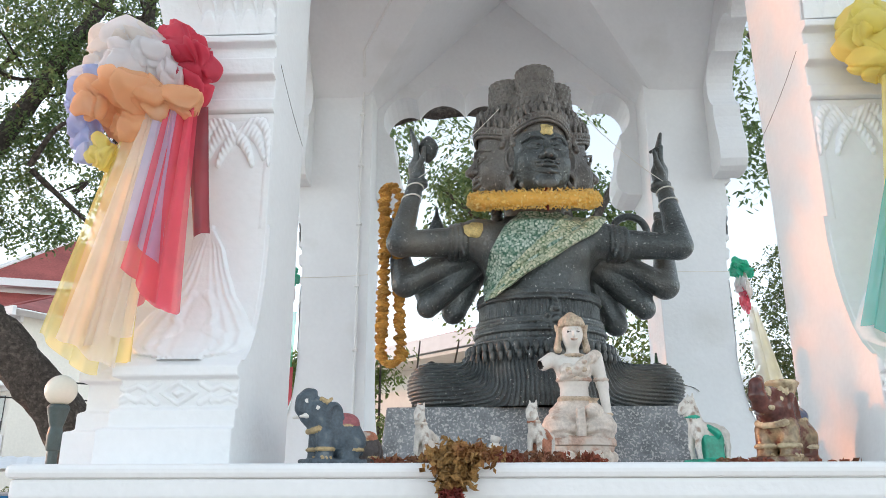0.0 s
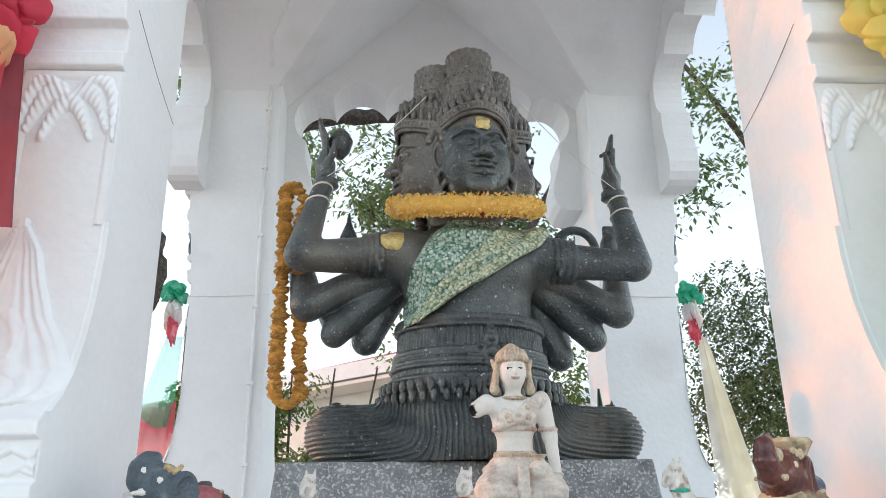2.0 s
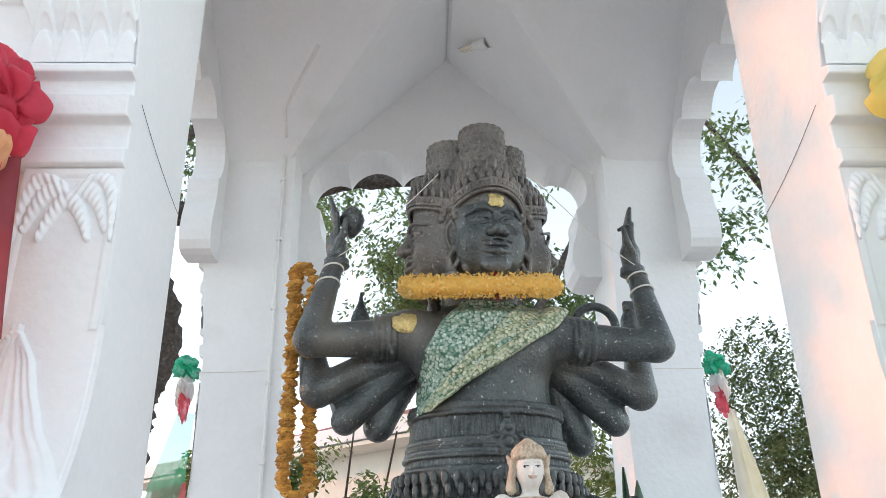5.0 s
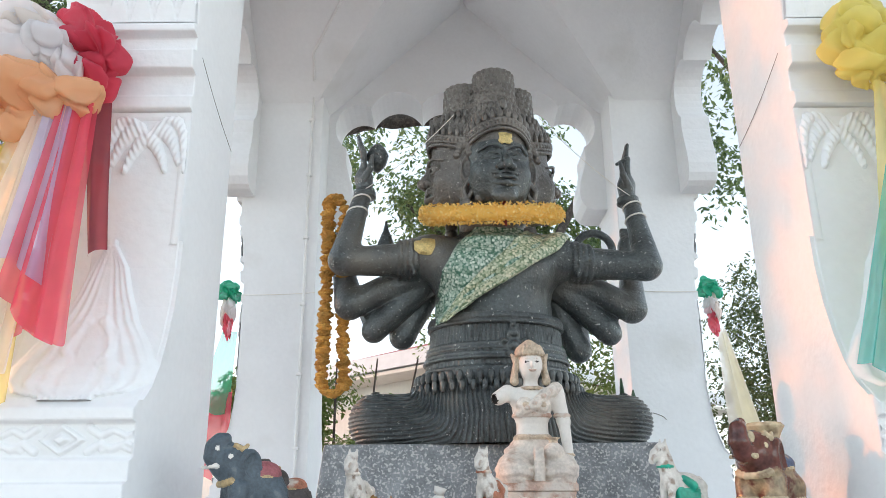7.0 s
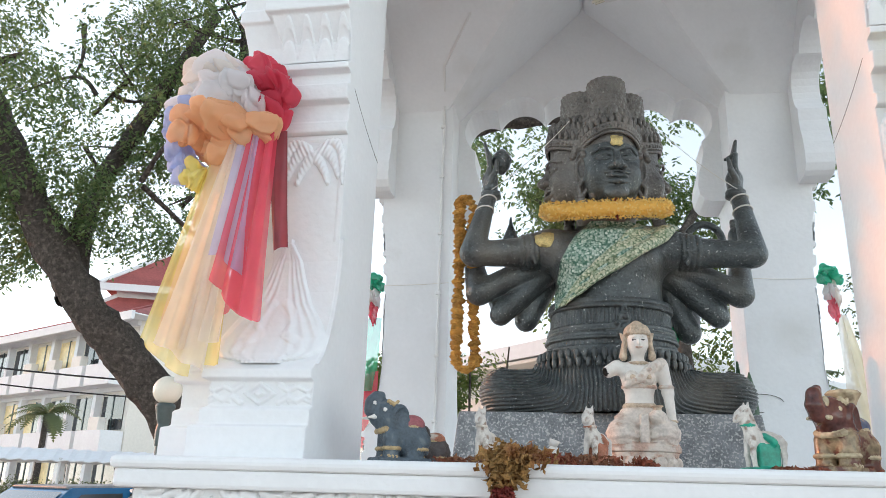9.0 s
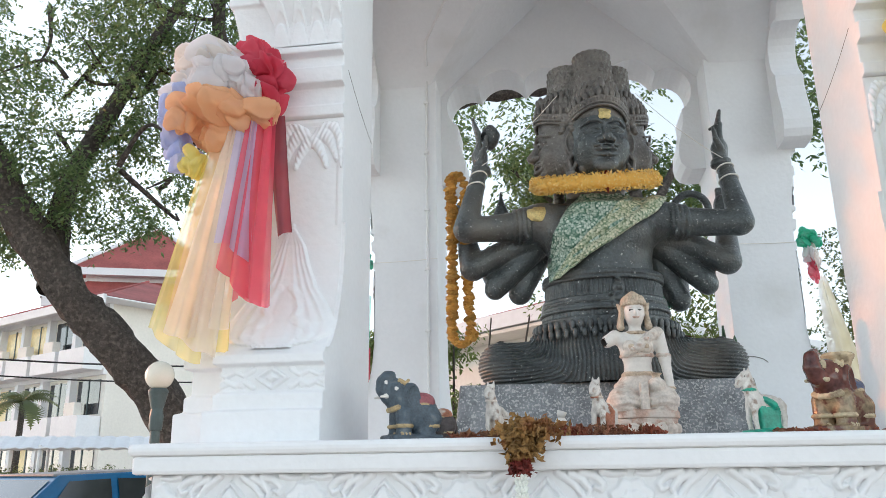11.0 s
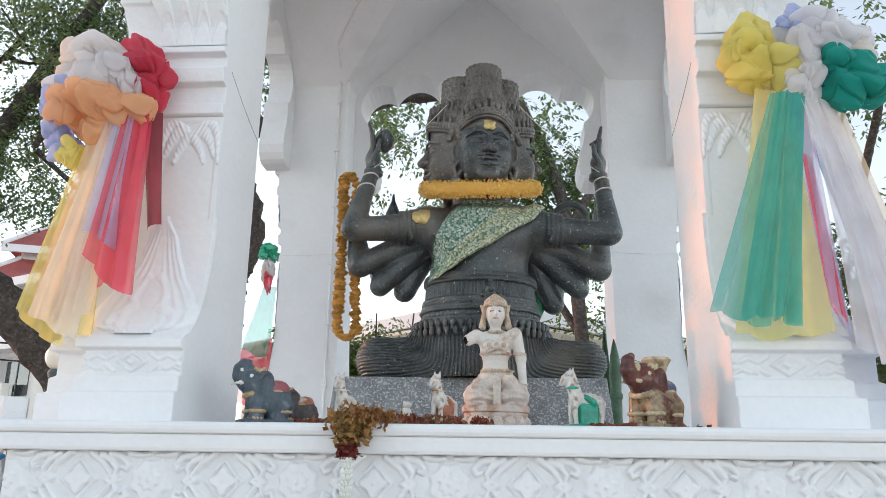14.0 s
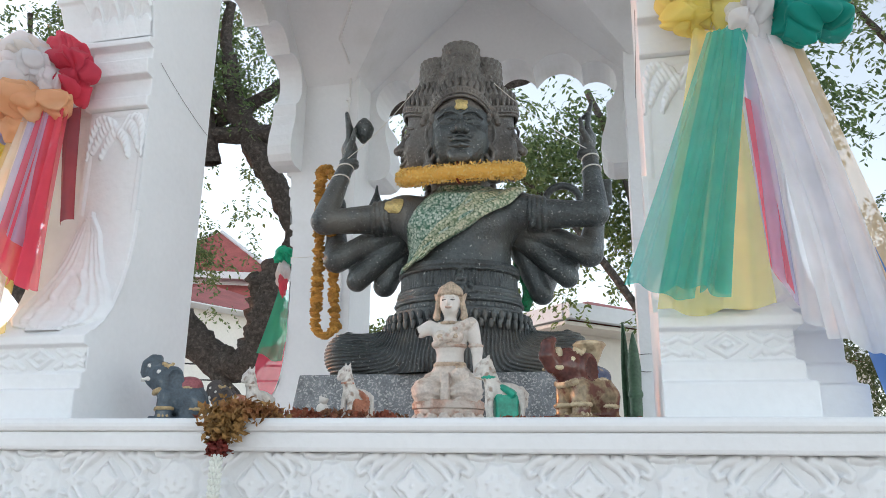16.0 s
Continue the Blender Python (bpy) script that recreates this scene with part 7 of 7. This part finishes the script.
# ---- buildings ----
def block(name, m, label, w, d, h, wall, storeys, bays, balconies=True, roof_h=2.2, warm=0.5, seed=1):
    """A storeyed building: facade along local x at y = 0, facing -y, origin at its right-hand corner, running to -x."""
    b = thing(name, label, "building", m)
    rnd = random.Random(seed)
    part("wall", box(-w, 0, 0, d, 0, h), wall, b)
    sh = h / storeys
    bw = w / bays
    for f in range(storeys):
        z = f * sh
        part("floor_band", box(-w - 0.1, 0.05, -0.18, 0.0, z + sh - 0.35, z + sh - 0.05), WALL_WHITE, b)
        for i in range(bays):
            x0 = -w + i * bw
            part("pillar", box(x0 - 0.16, x0 + 0.16, -0.35, 0.0, z, z + sh - 0.35), WALL_WHITE, b)
            win = thing("window", "", "")
            win.parent = b
            for key in ("label", "category"):
                if key in win:
                    del win[key]
            # warm: share of windows whose panes carry the painted sun reflection
            gl = GLASS_SUNLIT if rnd.random() < warm else GLASS_DARK
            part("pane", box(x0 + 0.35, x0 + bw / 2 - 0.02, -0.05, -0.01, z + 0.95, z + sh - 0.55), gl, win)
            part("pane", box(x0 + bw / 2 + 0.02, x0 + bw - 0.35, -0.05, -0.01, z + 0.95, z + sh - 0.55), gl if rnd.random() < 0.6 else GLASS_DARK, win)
            part("frame", box(x0 + bw / 2 - 0.04, x0 + bw / 2 + 0.04, -0.08, -0.005, z + 0.92, z + sh - 0.5), GREEN_PAINT, win)
            if balconies and f > 0:
                bal = part("balcony", box(x0 + 0.25, x0 + bw - 0.1, -1.15, -0.02, z - 0.15, z + 0.85), WALL_WHITE, b)
                if rnd.random() < 0.6:
                    part("air_conditioner", box(x0 + 0.5, x0 + 1.4, -0.75, -0.35, z + 0.87, z + 1.5, 0.03), WALL_CREAM, b)
    bm = bmesh.new()
    o = 1.2
    e = [bm.verts.new(v) for v in ((-w - o, -o, h), (o, -o, h), (o, d + o, h), (-w - o, d + o, h))]
    r = [bm.verts.new(v) for v in ((-w + d / 2, d / 2, h + roof_h), (-d / 2, d / 2, h + roof_h))]
    for f in ((e[0], e[1], r[1], r[0]), (e[1], e[2], r[1]), (e[2], e[3], r[0], r[1]), (e[3], e[0], r[0])):
        bm.faces.new(f)
    part("roof", bm, TILE_RED, b)
    part("fascia", box(-w - o, o, -o - 0.05, -o + 0.12, h - 0.35, h + 0.06), WALL_WHITE, b)
    part("soffit", box(-w - o, o, -o, d + o, h - 0.08, h - 0.02), WALL_WHITE, b)
    for i in range(int((w + 2 * o) / 1.1)):
        x = -w - o + 1.1 * i
        lo_, hi_ = Vector((x, -o, h + 0.05)), Vector((max(-w + d / 2, min(-d / 2, x)), d / 2, h + roof_h + 0.05))
        tube("tile_ridge", [lo_, hi_], 0.06, TILE_RED, b)
    return b


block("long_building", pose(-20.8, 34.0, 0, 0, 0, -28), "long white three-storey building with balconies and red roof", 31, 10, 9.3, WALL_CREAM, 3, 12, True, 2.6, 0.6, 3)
hb = thing("hip_roof_building", "white building with a two-tiered red hip roof", "building", pose(-29.0, 52.5, 0, 0, 0, 20))
part("wall", box(-5.0, 5.0, -4.5, 4.5, 0, 12.4), WALL_WHITE, hb)
part("upper_wall", box(-3.9, 3.9, -3.6, 3.6, 13.4, 14.6), WALL_WHITE, hb)
for z0, z1, r0, r1 in ((12.3, 14.0, 6.0, 3.9), (14.7, 18.9, 4.9, 0.15)):
    bm = bmesh.new()
    lo4 = [bm.verts.new((sx * r0, sy * r0 * 0.92, z0)) for sx, sy in ((-1, -1), (1, -1), (1, 1), (-1, 1))]
    hi4 = [bm.verts.new((sx * r1, sy * r1 * 0.92, z1)) for sx, sy in ((-1, -1), (1, -1), (1, 1), (-1, 1))]
    for i in range(4):
        bm.faces.new((lo4[i], lo4[(i + 1) % 4], hi4[(i + 1) % 4], hi4[i]))
    part("roof", bm, TILE_RED, hb)
    part("fascia", box(-r0, r0, -r0 * 0.92 - 0.05, -r0 * 0.92 + 0.15, z0 - 0.45, z0 + 0.05), WALL_WHITE, hb)
    part("fascia", box(r0 - 0.15, r0 + 0.05, -r0 * 0.92, r0 * 0.92, z0 - 0.45, z0 + 0.05), WALL_WHITE, hb)
    for sx, sy in ((-1, -1), (1, -1)):
        tube("hip_ridge", [(sx * r0, sy * r0 * 0.92, z0 + 0.05), (sx * r1, sy * r1 * 0.92, z1 + 0.05)], 0.16, WALL_WHITE, hb)
for x in (-3.2, 0, 3.2):
    for z in (9.6, 6.0, 2.4):
        part("window", box(x - 1.0, x + 1.0, -4.56, -4.49, z, z + 1.7), GLASS_DARK, hb)

low = thing("low_house", "low cream house with a red-edged roof behind the shrine", "house", pose(0.1, 13.2, 0, 0, 0, 45))
part("wall", box(0, 9, 0, 9, 0, 3.75), WALL_CREAM, low)
bm = bmesh.new()
e = [bm.verts.new(v) for v in ((-0.7, -0.7, 3.98), (9.7, -0.7, 3.98), (9.7, 9.7, 3.98), (-0.7, 9.7, 3.98))]
t = bm.verts.new((4.5, 4.5, 5.6))
for i in range(4):
    bm.faces.new((e[i], e[(i + 1) % 4], t))
part("roof", bm, TILE_RED, low)
part("fascia", box(-0.75, 9.75, -0.76, -0.62, 3.80, 4.05), WALL_WHITE, low)
part("fascia", box(-0.76, -0.62, -0.6, 9.75, 3.80, 4.05), WALL_WHITE, low)
part("soffit", box(-0.7, 9.7, -0.6, 9.7, 3.72, 3.78), WALL_CREAM, low)
for k in range(3):
    part("window", box(-0.05, 0.02, 1.2 + 2.4 * k, 2.5 + 2.4 * k, 1.2, 2.5), GLASS_DARK, low)
    part("window", box(1.2 + 2.4 * k, 2.5 + 2.4 * k, -0.05, 0.02, 1.2, 2.5), GLASS_DARK, low)

aw = thing("walkway_canopy", "white corrugated walkway canopy on thin posts", "canopy", pose(-11.0, 17.6, 0, 0, 0, 28))
V, Fc = [], []
for i in range(61):
    x = -3.2 + 6.4 * i / 60
    z = 2.32 + 0.018 * math.sin(i * 2.1)
    V += [(x, -0.9, z - 0.28), (x, 0.0, z), (x, 0.9, z - 0.28)]
for i in range(60):
    Fc += [(3 * i, 3 * i + 3, 3 * i + 4, 3 * i + 1), (3 * i + 1, 3 * i + 4, 3 * i + 5, 3 * i + 2)]
part("sheet", (V, Fc), WALL_WHITE, aw).modifiers.new("thick", "SOLIDIFY").thickness = 0.02
for x in (-3.0, -1.0, 1.0, 3.0):
    tube("post", [(x, -0.8, 0), (x, -0.8, 2.1)], 0.04, STEEL, aw)
    tube("post", [(x, 0.8, 0), (x, 0.8, 2.1)], 0.04, STEEL, aw)

cab = thing("overhead_cable", "black utility cables strung across the yard", "cable")
tube("wire", sag((-20, 22, 5.2), (-4, 30, 5.6), 0.4), 0.03, RUBBER, cab)
tube("wire", sag((-20, 22, 4.7), (-4, 30, 5.2), 0.5), 0.025, RUBBER, cab)
